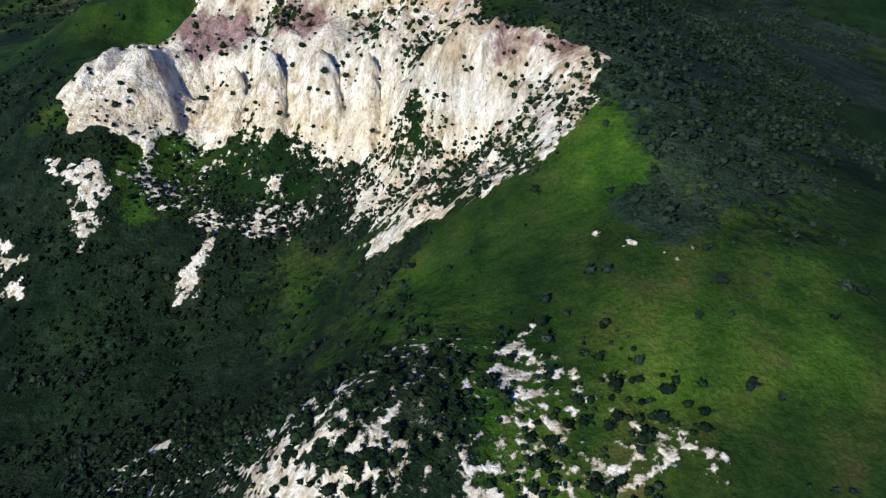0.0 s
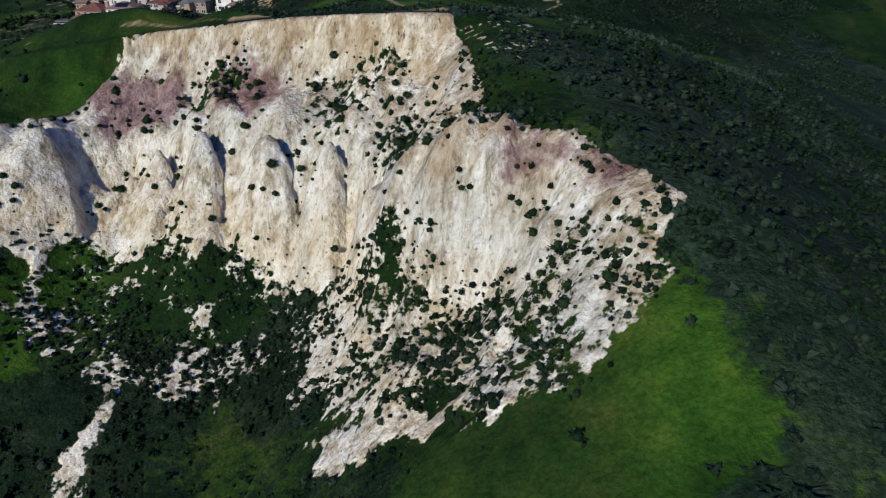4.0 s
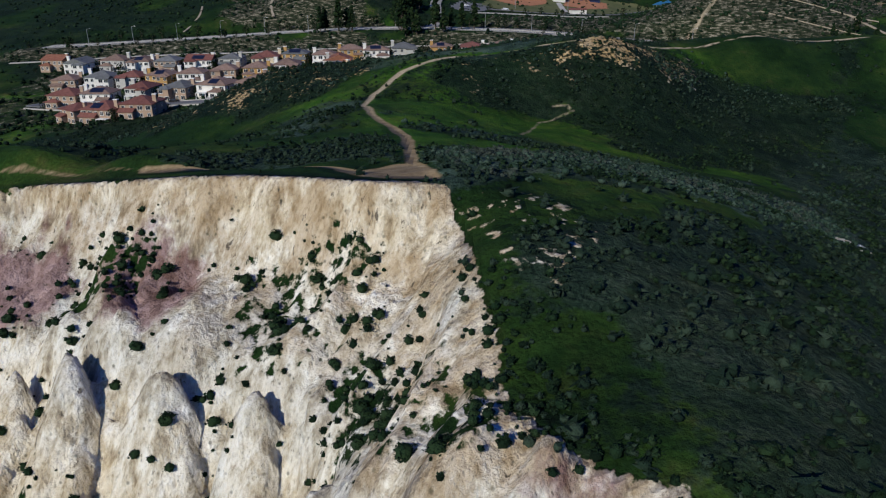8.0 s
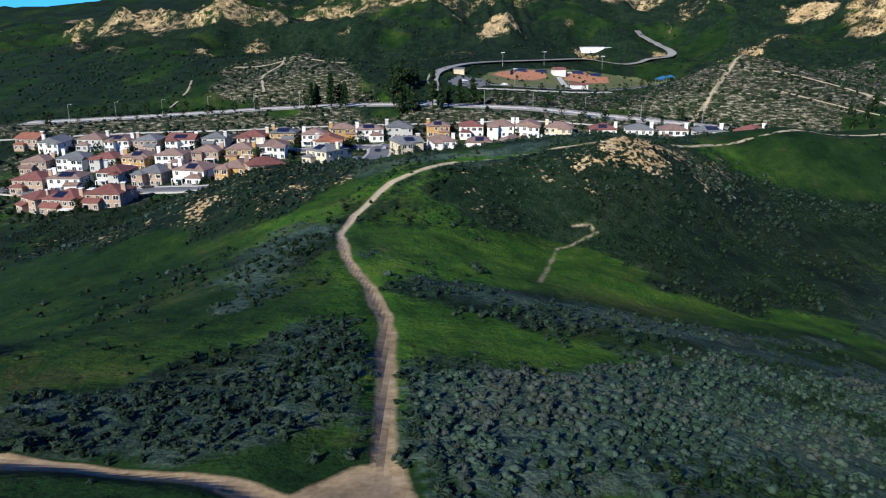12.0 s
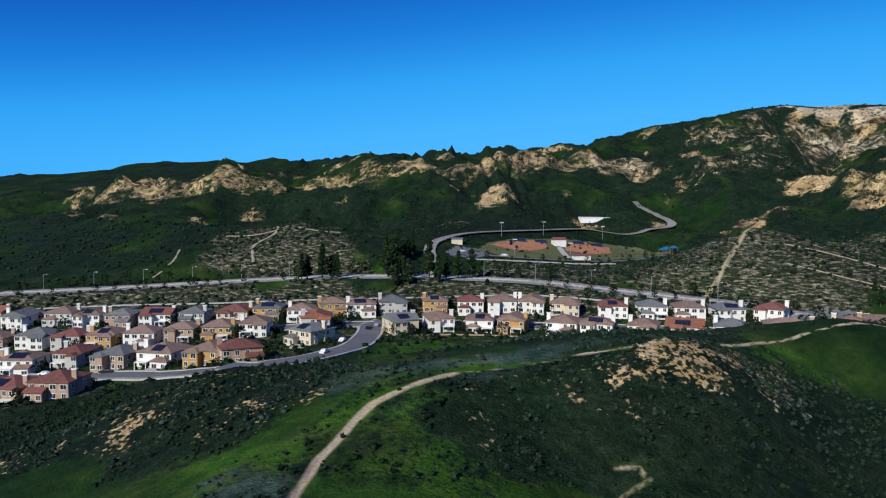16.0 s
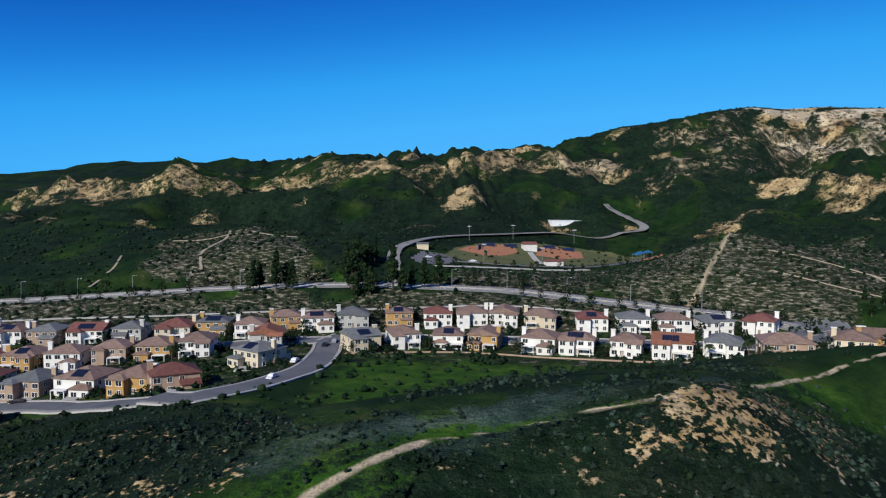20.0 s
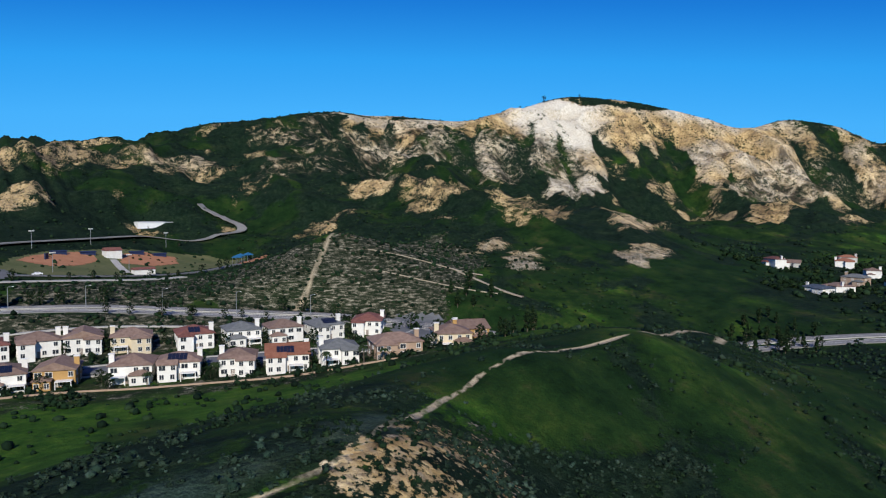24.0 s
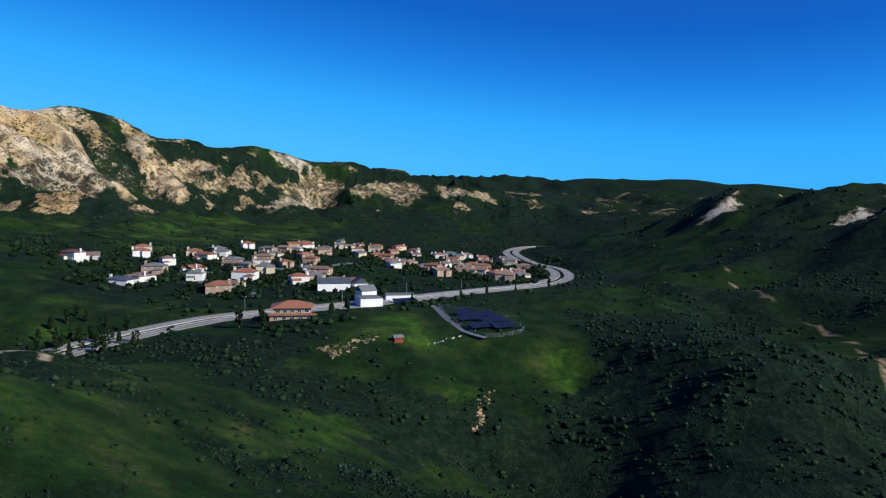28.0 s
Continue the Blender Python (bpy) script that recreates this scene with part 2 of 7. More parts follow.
def surface(name, dark, light, scale=1.5, rough=0.85, metal=0.0, bump=0.15, stretch=(1, 1, 1), vary=0.0, spec=0.25):
    """A two-tone weathered surface; vary: how far each object differs in brightness."""
    g = Mat(name, rough, metal)
    g.b.inputs["Specular IOR Level"].default_value = spec
    mixed = g.math("ADD", g.math("MULTIPLY", g.noise(scale, 5, stretch), 0.65), g.math("MULTIPLY", g.noise(scale * 7, 3, stretch), 0.35))
    c = g.ramp(mixed, [(0.32, dark), (0.68, light)])
    if vary:
        c = g.mix(1.0, c, g.ramp(g.random(), [(0.0, 1.0 - vary), (1.0, 1.0)]), "MULTIPLY")
    g.colour(c).bump(g.noise(scale * 9, 4, stretch), bump, 0.05)
    return g.m


def leafy(name, stops, rough=0.8, scale=6.0):
    g = Mat(name, rough)
    g.b.inputs["Specular IOR Level"].default_value = 0.08
    c = g.ramp(g.island(), stops)
    c = g.mix(g.math("MULTIPLY", g.noise(scale, 4), 0.8), g.mix(1.0, c, (0.42, 0.45, 0.42), "MULTIPLY"), c)
    g.colour(c).bump(g.noise(scale * 1.6, 4), 0.7, 0.2)
    return g.m


WALLS = {
    "W": surface("stucco_white", (0.60, 0.57, 0.52), (0.74, 0.72, 0.67), 0.5, vary=0.08),
    "C": surface("stucco_cream", (0.50, 0.41, 0.28), (0.60, 0.51, 0.36), 0.5, vary=0.08),
    "O": surface("stucco_ochre", (0.34, 0.19, 0.065), (0.44, 0.27, 0.10), 0.5, vary=0.1),
    "T": surface("stucco_tan", (0.30, 0.205, 0.14), (0.40, 0.29, 0.21), 0.5, vary=0.12),
    "G": surface("stucco_grey", (0.36, 0.35, 0.32), (0.46, 0.45, 0.41), 0.5, vary=0.08),
}
WALL_WORDS = {"W": "white", "C": "cream", "O": "ochre", "T": "tan", "G": "grey"}


def tile_material(name, dark, light):
    g = Mat(name, 0.8)
    c = g.ramp(g.math("ADD", g.math("MULTIPLY", g.noise(0.8, 5), 0.6), g.math("MULTIPLY", g.noise(9.0, 2), 0.4)), [(0.35, dark), (0.65, light)])
    c = g.mix(1.0, c, g.ramp(g.random(), [(0.0, 0.72), (1.0, 1.0)]), "MULTIPLY")
    w = g.node("ShaderNodeTexWave")
    g.put(w.inputs["Vector"], g.coords((1, 1, 1)))
    w.inputs["Scale"].default_value = 1.6
    w.bands_direction = "Z"
    g.colour(c).bump(w.outputs[1], 0.5, 0.08)
    return g.m


ROOFS = {
    "b": tile_material("roof_brown", (0.165, 0.105, 0.080), (0.300, 0.205, 0.155)),
    "r": tile_material("roof_red", (0.130, 0.050, 0.038), (0.235, 0.098, 0.074)),
    "g": tile_material("roof_grey", (0.105, 0.110, 0.108), (0.195, 0.200, 0.195)),
    "o": tile_material("roof_orange", (0.225, 0.085, 0.048), (0.345, 0.150, 0.090)),
    "s": tile_material("roof_slate", (0.045, 0.060, 0.085), (0.085, 0.105, 0.135)),
}
ROOF_WORDS = {"b": "brown", "r": "dark red", "g": "grey", "o": "orange", "s": "slate-blue"}
M_TRIM = surface("trim_white", (0.62, 0.60, 0.56), (0.74, 0.72, 0.68), 2.0)
M_GLASS = surface("window_glass", (0.012, 0.016, 0.022), (0.035, 0.042, 0.05), 0.4, 0.08, bump=0.0, spec=0.6)
M_GARAGE = surface("garage_door", (0.21, 0.17, 0.14), (0.34, 0.29, 0.25), 1.0, vary=0.3)
M_SOLAR = surface("solar_cells", (0.006, 0.009, 0.020), (0.012, 0.017, 0.036), 0.5, 0.45, bump=0.0, spec=0.3)
M_METAL = surface("grey_metal", (0.22, 0.23, 0.24), (0.36, 0.37, 0.38), 3.0, 0.45, 0.6)
M_ASPHALT = surface("asphalt", (0.085, 0.088, 0.092), (0.145, 0.148, 0.150), 0.12, 0.9)
M_HIGHWAY = surface("pale_asphalt", (0.155, 0.15, 0.14), (0.25, 0.24, 0.22), 0.10, 0.9)
M_CONCRETE = surface("concrete", (0.29, 0.275, 0.25), (0.43, 0.41, 0.375), 0.4, 0.9)
M_PAINT = surface("road_paint", (0.55, 0.54, 0.50), (0.70, 0.69, 0.65), 1.0)
M_BARK = surface("bark", (0.045, 0.034, 0.024), (0.105, 0.085, 0.062), 3.0, bump=0.6, stretch=(1, 1, 0.2))
M_LEAF = leafy("tree_leaves", [(0.0, (0.005, 0.014, 0.006)), (0.5, (0.012, 0.030, 0.010)), (1.0, (0.030, 0.050, 0.016))])
M_PALM = leafy("palm_fronds", [(0.0, (0.020, 0.040, 0.014)), (1.0, (0.060, 0.080, 0.030))])
M_SAGE = leafy("sagebrush", [(0.0, (0.018, 0.040, 0.026)), (0.4, (0.034, 0.066, 0.046)), (0.75, (0.054, 0.092, 0.066)), (1.0, (0.080, 0.120, 0.090))])
M_BUSH = leafy("dark_chaparral", [(0.0, (0.005, 0.014, 0.007)), (0.5, (0.012, 0.032, 0.014)), (1.0, (0.030, 0.058, 0.024))])
# darker copy of the sagebrush, with shade put into the leaf colour
M_SAGE_SHADED = leafy("shaded_sage", [(0.0, (0.010, 0.024, 0.015)), (0.5, (0.022, 0.044, 0.028)), (1.0, (0.046, 0.072, 0.048))])
M_DRY = leafy("dry_brush", [(0.0, (0.038, 0.054, 0.042)), (0.5, (0.058, 0.076, 0.062)), (1.0, (0.084, 0.104, 0.086))])
M_CLAY = surface("infield_clay", (0.30, 0.125, 0.060), (0.42, 0.20, 0.105), 0.15, 0.95)
M_TRACK = surface("pale_track", (0.20, 0.165, 0.115), (0.38, 0.32, 0.24), 0.5, 0.95)
M_TURF = surface("ball_field_turf", (0.055, 0.075, 0.022), (0.125, 0.120, 0.048), 0.08, 0.95)
M_BLUE = surface("blue_canopy", (0.015, 0.085, 0.19), (0.025, 0.13, 0.27), 1.0, 0.6)
M_NAVY = surface("navy_roof", (0.012, 0.020, 0.055), (0.022, 0.034, 0.085), 1.0, 0.6)
M_RED = surface("barn_red", (0.17, 0.030, 0.024), (0.26, 0.055, 0.04), 1.0)
M_WHITE = surface("white_sheet", (0.66, 0.66, 0.64), (0.78, 0.78, 0.76), 0.4, 0.6)
M_RUBBER = surface("tyre_rubber", (0.012, 0.012, 0.012), (0.025, 0.025, 0.025), 5.0)
CAR_PAINTS = [surface("car_paint_white", (0.66, 0.66, 0.66), (0.72, 0.72, 0.72), 0.5, 0.25, bump=0.0, spec=0.6), surface("car_paint_black", (0.012, 0.012, 0.014), (0.02, 0.02, 0.022), 0.5, 0.2, bump=0.0, spec=0.6), surface("car_paint_silver", (0.33, 0.34, 0.36), (0.40, 0.41, 0.43), 0.5, 0.25, 0.4, 0.0)]

# ---- shape of the land ----
def lattice(ix, iy, seed):
    h = (ix.astype(np.int64) * 374761393 + iy.astype(np.int64) * 668265263 + seed * 974711) & 0xFFFFFFFF
    h = ((h ^ (h >> 13)) * 1274126177) & 0xFFFFFFFF
    return ((h ^ (h >> 16)) & 0xFFFF) / 32767.5 - 1.0


def vnoise(x, y, seed=0):
    """Smooth value noise, -1 to 1."""
    x0, y0 = np.floor(x), np.floor(y)
    u, v = x - x0, y - y0
    u, v = u * u * u * (u * (u * 6 - 15) + 10), v * v * v * (v * (v * 6 - 15) + 10)
    a, b = lattice(x0, y0, seed), lattice(x0 + 1, y0, seed)
    c, d = lattice(x0, y0 + 1, seed), lattice(x0 + 1, y0 + 1, seed)
    return (a + (b - a) * u) * (1 - v) + (c + (d - c) * u) * v


def fbm(x, y, octaves=4, seed=0, rough=0.5):
    out, amp = 0.0, 1.0
    for k in range(octaves):
        out = out + amp * vnoise(x * 2**k + 17.3 * k, y * 2**k - 9.1 * k, seed + k)
        amp *= rough
    return out


def ridged(x, y, octaves=4, seed=0):
    out, amp = 0.0, 1.0
    for k in range(octaves):
        out = out + amp * (1 - 2 * np.abs(vnoise(x * 2**k + 5.7 * k, y * 2**k + 3.3 * k, seed + k)))
        amp *= 0.5
    return out


def step(a, b, v):
    t = np.clip((v - a) / (b - a), 0, 1)
    return t * t * (3 - 2 * t)


def line_dist(x, y, line):
    """Distance from a polyline in plan."""
    best = np.full(np.shape(x), 1e9)
    for (ax, ay), (bx, by) in zip(line[:-1], line[1:]):
        dx, dy = bx - ax, by - ay
        s = np.clip(((x - ax) * dx + (y - ay) * dy) / (dx * dx + dy * dy), 0, 1)
        best = np.minimum(best, np.hypot(x - ax - s * dx, y - ay - s * dy))
    return best


def inside(x, y, poly):
    """Signed distance to a closed polygon, positive inside."""
    d = line_dist(x, y, list(poly) + [poly[0]])
    odd = np.zeros(np.shape(x), bool)
    for (ax, ay), (bx, by) in zip(poly, list(poly[1:]) + [poly[0]]):
        if ay != by:
            odd ^= ((ay > y) != (by > y)) & (x < (bx - ax) * (y - ay) / (by - ay) + ax)
    return np.where(odd, d, -d)


# ridge, spur, bench and valley lines: x, y, height
SPUR = [(-6, 34, 9), (6, 38, 9), (17, 45, 13.5), (16, 58, 17.5), (15, 71, 22), (12, 80, 23.4), (8, 86, 23.6), (5, 91, 24), (4.5, 98, 26), (3, 107, 28), (8, 110, 27), (15, 114, 26)]
NEAR_GROUND = [(0, 20, 2), (25, 15, 5), (-30, 20, -12), (38, 42, 11), (60, 60, 4), (28, 77, 17), (46, 98, 12), (46, 127, 15), (33, 127, 21), (-60, 0, -25), (60, -20, -8), (100, 60, -8), (6, 55, 11)]
GULLY = [(-33, 74, -7.5), (-32, 80, -3.5), (-24, 82, -3.5), (-23, 86, -2), (-39, 94, 1.5), (-45, 89, 3), (-45, 82, -2.5), (-51, 89, 3.5), (-6, 67, 3.5), (-2, 79.5, 10.5), (1, 66, 8.5), (3, 64, 10.5), (-1, 70, 8.5), (-20, 58, -8), (-45, 60, -15), (-22, 36, -6), (-75, 75, -12)]
LOWER_WALL = [(3, 81, 20.5), (3.2, 84, 22.2), (1.5, 87.5, 21), (5.8, 84, 23.3), (-3, 86, 16.2), (-10, 97, 16), (-17, 100, 16), (-24, 103, 16), (-35, 110, 13), (-44, 106, 16)]
LOWER_FOOT = [(9, 67.5, 15), (3, 78.5, 12.5), (-6, 84.5, 8.5), (-12, 92, 6), (-17, 93, 5), (-35, 101, 6), (-53, 99, 10)]
UPPER_WALL = [(-2, 107.3, 28), (-6, 109.4, 27.6), (-10, 111.6, 27.1), (-15, 114, 26.6), (-20.5, 116, 26), (-29, 119.2, 25), (-37, 122, 23.6), (-47, 124.4, 21.8), (-58, 126, 20), (0, 104.9, 24.4), (-2, 105.2, 24), (-6, 107.2, 23.6), (-10, 109.3, 23), (-15, 111.7, 22.5), (-20.5, 113.6, 22), (-29, 116.8, 20.6), (-37, 119.4, 19.2), (-47, 121.6, 17.5)]
UPPER_FOOT = [(-6, 102, 20), (-14, 106.5, 20), (-23, 107, 18), (-28, 108, 16), (-48, 113, 15), (-1, 95, 20)]
PLATEAU = [(1, 110.5, 28), (-2, 109.5, 27.9), (-6.3, 111.5, 27.6), (-6.5, 113, 27.4), (-13.5, 115.3, 26.7), (-18.5, 117.2, 26.2), (-24, 119, 25.5), (-31, 121.5, 24.6), (-7, 116, 27), (-18, 120, 25.7), (-30, 127, 23.8), (-62, 135, 19), (-2, 121, 26), (1, 136, 24), (-9, 175, 21), (-10, 196, 20), (30, 200, 17), (20, 155, 19), (-45, 160, 13), (-90, 170, 2), (40, 165, 13), (75, 150, 6)]
KNOLLS = [(45, 224, 27.5), (55, 223, 22), (34, 214, 25), (66, 246, 23.5), (89, 256, 26), (128, 259, 25), (143, 266, 22), (152, 265, 18), (186, 281, 15), (106, 238, 14), (119, 236, 13), (3, 214, 24.5), (-33, 239, 20), (-55, 231, 11.5), (-47, 234, 15.5), (-66, 225, 7), (45, 193, 11), (61, 211, 12), (77, 234, 14), (75, 216, 9), (22, 199, 16), (-42, 203, 10), (160, 220, -2), (110, 190, -2)]
TOWN = [(25, 388, -2), (90, 356, 0), (53, 381, -2), (125, 390, 1), (143, 383, 0), (27, 413, -3), (-34, 375, -1), (-48, 326, 2), (-55, 346, -2), (-121, 312, -10), (-130, 330, -12), (-150, 338, -14), (-90, 285, -9), (0, 310, 2), (-16, 272, 10), (60, 305, 8), (-220, 300, -25), (100, 300, 12), (186, 343, 9), (-21, 395, -2)]
BENCH = [(7, 545, 22), (80, 580, 18), (177, 644, 16), (166, 602, 15), (120, 512, 14), (90, 518, 14), (150, 556, 15.5), (140, 686, 38), (177, 488, 38), (-62, 525, 28), (229, 416, 7), (315, 486, 30), (292, 506, 28), (466, 522, 39)]
HIGHWAY_LINE = [(-224, 494, 1.1), (-160, 497, 4.2), (-90, 498, 8.5), (-40, 495, 11.1), (2, 490, 11.8), (60, 476, 10.7), (110, 452, 7.4), (150, 428, 5.2), (185, 404, 0.5), (250, 362, -10), (290, 340, -10), (324, 320, -7), (355, 290, -3.6), (378, 250, -1.7), (405, 215, -1.6), (452, 184, -4.0), (504, 147, -6.3), (553, 105, -7.7), (633, 72, -10.3), (732, 60, -12.0), (800, 78, -11.0), (923, 84, -8.5), (1020, 62, -8.0), (1060, 28, -7.0)]
EAST = [(444, 370, 2), (501, 431, 12), (335, 252, -1), (384, 219, -1), (296, 199, -5), (330, 157, -3), (1012, 61, -8), (694, 60, -14), (275, 208, -10), (270, 164, -20), (327, 305, -7), (600, 250, 0), (560, 340, 3), (200, 150, -25), (180, 40, -25), (420, 20, -10), (350, -80, 8), (803, -145, 63), (824, -90, 35), (931, -82, 27), (624, -168, 45), (590, -184, 52), (454, -18, -4), (571, -98, 12), (414, 43, -8), (250, 70, 1), (300, 60, 3), (220, 84, -9), (195, 100, -18), (240, 137, -31), (290, 128, -19), (210, 152, -36), (250, 30, -13), (302, 15, -6), (371, -45, -4)]
MOUNTAIN = [(486, 931, 128), (284, 1016, 150), (340, 1000, 158), (400, 1003, 172), (460, 1010, 180), (530, 975, 174), (590, 972, 176), (730, 1030, 192), (835, 970, 228), (840, 917, 225), (910, 888, 222), (967, 862, 212), (1024, 832, 197), (1080, 798, 183), (1130, 760, 198), (1164, 724, 194), (1189, 693, 183), (1218, 664, 162), (1258, 629, 158), (1296, 583, 149), (1330, 517, 157), (1364, 462, 145), (1435, 373, 136), (1560, 330, 118), (407, 706, 87), (315, 623, 67), (462, 660, 61), (651, 780, 79), (783, 660, 46), (788, 586, 50), (1060, 600, 72), (1284, 413, 69), (1000, 420, 20), (620, 560, 30)]
BACK = [(330, 1120, 110), (450, 1140, 125), (600, 1130, 135), (730, 1160, 130), (860, 1120, 160), (1000, 1010, 140), (1150, 930, 110), (1290, 850, 95), (1330, 740, 80), (1420, 620, 60), (1520, 480, 60), (1700, 380, 50)]
FAR = [(-214, 896, 85), (-462, 1204, 78), (-100, 900, 90), (0, 900, 97), (115, 900, 103), (210, 960, 120), (-500, 800, 10), (-545, 2357, 184), (-322, 2400, 170), (-197, 2414, 202), (-107, 2421, 178), (-16, 2423, 215), (222, 2413, 228), (454, 2379, 238), (-250, 1300, 30), (100, 1350, 50), (-100, 1800, 70), (-1641, 4097, 262), (-1834, 4011, 215), (-1256, 3920, 250), (-1700, 3170, 142), (-1500, 2400, 60), (2262, -325, 90), (2286, -203, 88), (3798, -218, 214), (3635, -985, 200), (3501, -1337, 168), (3290, -1750, 122), (4200, -700, 160), (4000, -2300, 80), (3000, -300, 60), (-1000, 500, -40), (-600, 0, -30), (0, -600, -10), (1500, -900, 60), (-2500, -2500, 50), (2500, -2500, 60), (4500, 4500, 250), (-4500, 4500, 120), (1200, 2500, 200), (3000, 1500, 200)]
LAND = np.array(SPUR + NEAR_GROUND + GULLY + LOWER_WALL + LOWER_FOOT + UPPER_WALL + UPPER_FOOT + PLATEAU + KNOLLS + TOWN + BENCH + HIGHWAY_LINE + EAST + MOUNTAIN + BACK + FAR, float)


def soften(x, y):
    return 2.0 + 0.02 * np.hypot(x, y - 100)


def fit_land():
    c = soften(LAND[:, 0], LAND[:, 1])
    r = np.sqrt((LAND[:, None, 0] - LAND[None, :, 0]) ** 2 + (LAND[:, None, 1] - LAND[None, :, 1]) ** 2 + c[None, :] ** 2)
    n = len(LAND)
    a = np.zeros((n + 1, n + 1))
    a[:n, :n], a[n, :n], a[:n, n] = r, 1, 1
    return np.linalg.solve(a, np.r_[LAND[:, 2], 0]), c


LAND_W, LAND_C = fit_land()


def base_height(x, y):
    z = np.full(np.shape(x), LAND_W[-1])
    for (px, py, _), w, c in zip(LAND, LAND_W, LAND_C):
        z = z + w * np.sqrt((x - px) ** 2 + (y - py) ** 2 + c * c)
    return z


CREST = [(284, 1016), (340, 1000), (460, 1010), (530, 975), (590, 972), (730, 1030), (835, 970), (840, 917), (967, 862), (1080, 798), (1130, 760), (1189, 693), (1218, 664), (1296, 583), (1330, 517), (1364, 462), (1435, 373)]
OUTCROPS = [(300, 640), (407, 706), (462, 660), (560, 700), (651, 780), (783, 660), (900, 640), (1040, 640), (1187, 679), (1250, 560), (1400, 420)]
FRONT_RIDGE = [(-480, 1180), (-330, 1000), (-214, 890), (-100, 895), (0, 895), (115, 900), (200, 925)]
CRAGS = [(-294, 818, 15, 34), (-250, 806, 8, 26), (-185, 790, 17, 36), (-139, 788, 9, 26), (-99, 830, 12, 30), (-53, 800, 11, 28), (-10, 800, 12, 30), (40, 815, 9, 28), (78, 810, 13, 34), (116, 850, 12, 30), (160, 845, 9, 28), (-137, 698, 7, 26), (56, 710, 6, 24)]          # x, y, height, reach
CRAG_LINE = [(-300, 818), (-185, 790), (-99, 828), (-20, 798), (78, 810), (130, 848), (215, 820)]
QUIET = [(-230, 285), (-100, 275), (-20, 285), (60, 325), (130, 350), (215, 390), (200, 660), (60, 680), (-30, 560), (-260, 530)]
VILLAGE = [(300, 250), (380, 185), (470, 150), (640, 40), (1060, 20), (1060, 120), (700, 330), (640, 470), (480, 500), (420, 380)]
PILLARS = [((-44, 106), (-44, 97.5), 6.0), ((-31, 106), (-33, 100.5), 3.5), ((-24.5, 103), (-25.6, 96.5), 3.3), ((-17, 100), (-17.6, 93), 4.2), ((-10, 97), (-12, 91.5), 3.1), ((-5, 90.6), (-7, 85.4), 2.7)]          # head, foot, half width
WALL_LINE = [(-7.5, 91), (-10.5, 95), (-17.5, 98), (-24.5, 101), (-35, 106), (-44, 103)]
RIM = [(17, 62), (15, 71), (12, 80), (8, 86), (5, 91), (4.5, 98), (3, 106.8), (-1.9, 107.7), (-4.8, 109.3), (-8, 111.2), (-13.3, 113.9), (-17.9, 115.8), (-22.4, 117), (-37, 122), (-58, 126)]
CLIFF = [(17, 70), (14.6, 74), (11.5, 80.2), (9.3, 81.2), (7.1, 82.3), (5, 85.1), (5.1, 88), (5.2, 91.3), (4.4, 95.3), (3.6, 103.4), (2.9, 106.6), (0.6, 107.6), (-1.9, 107.7), (-4.8, 109.2), (-8, 111.1), (-13.3, 113.8), (-17.9, 115.6), (-22.4, 116.9), (-33, 120.6), (-37, 121.6), (-40.5, 120.4), (-44, 117), (-47.5, 113.5), (-50, 109), (-56, 101), (-52, 95), (-44, 96), (-40, 89), (-36, 97), (-29, 97), (-19, 90), (-11, 90), (-6, 81), (-2, 74), (3, 67), (9, 64.5), (14, 67)]


TRAIL_MAIN = [(1.6, 109), (0.2, 115.6), (-0.6, 131), (-1.4, 145), (-3.8, 157), (-7.6, 169), (-10.3, 185), (-9.2, 195), (-6.1, 204.3), (-4, 208.6), (0.5, 212), (4, 214.5), (7.6, 217.4), (14, 219.3), (24.4, 221), (34.4, 222), (40.2, 224), (51, 235.4), (65.2, 245.7), (78.4, 252.9), (87.1, 255.2), (105.3, 259.9), (121.5, 260), (134.6, 262)]
TRAIL_RIM = [(-0.5, 112.5), (-2.6, 113), (-6, 115.1), (-9.6, 116.7), (-15, 118.6), (-20.6, 119.5), (-24.3, 120.6), (-38, 125.5), (-60, 130)]
RIM_LEVEL = [(3, 106.8, 28), (-1.9, 107.7, 28), (-8, 111.2, 27.4), (-13.3, 113.9, 26.8), (-17.9, 115.8, 26.3), (-22.4, 117, 25.7), (-37, 122, 23.6), (-58, 126, 20)]


def cliff_mask(x, y):
    edge = 0.9 * fbm(x / 3.0, y / 3.0, 3, 40) * step(0.4, 3.0, line_dist(x, y, RIM))
    return inside(x, y, CLIFF) + edge


def flute(x, y):
    """Buttresses of the lower wall, pointed at the head and broad at the foot: how deep a place lies inside one, and how far below the heads."""
    deep, fall, near = np.full(np.shape(x), -1.0), np.zeros(np.shape(x)), np.full(np.shape(x), 1e9)
    wx, wy = x + 0.35 * vnoise(x / 1.8, y / 1.8, 61), y + 0.35 * vnoise(x / 1.8, y / 1.8, 62)
    for (hx, hy), (fx, fy), half in PILLARS:
        run = math.hypot(fx - hx, fy - hy)
        ax, ay = (fx - hx) / run, (fy - hy) / run
        down, side = (wx - hx) * ax + (wy - hy) * ay, np.abs((wx - hx) * ay - (wy - hy) * ax)
        wide = half * np.clip((down + 0.3) / run, 0.01, 1.0) ** 0.36
        deep = np.maximum(deep, np.where(down > -0.5, 1 - side / wide, -1.0))
        fall = np.where(side / half < near, down / run, fall)
        near = np.minimum(near, side / half)
    return deep, fall


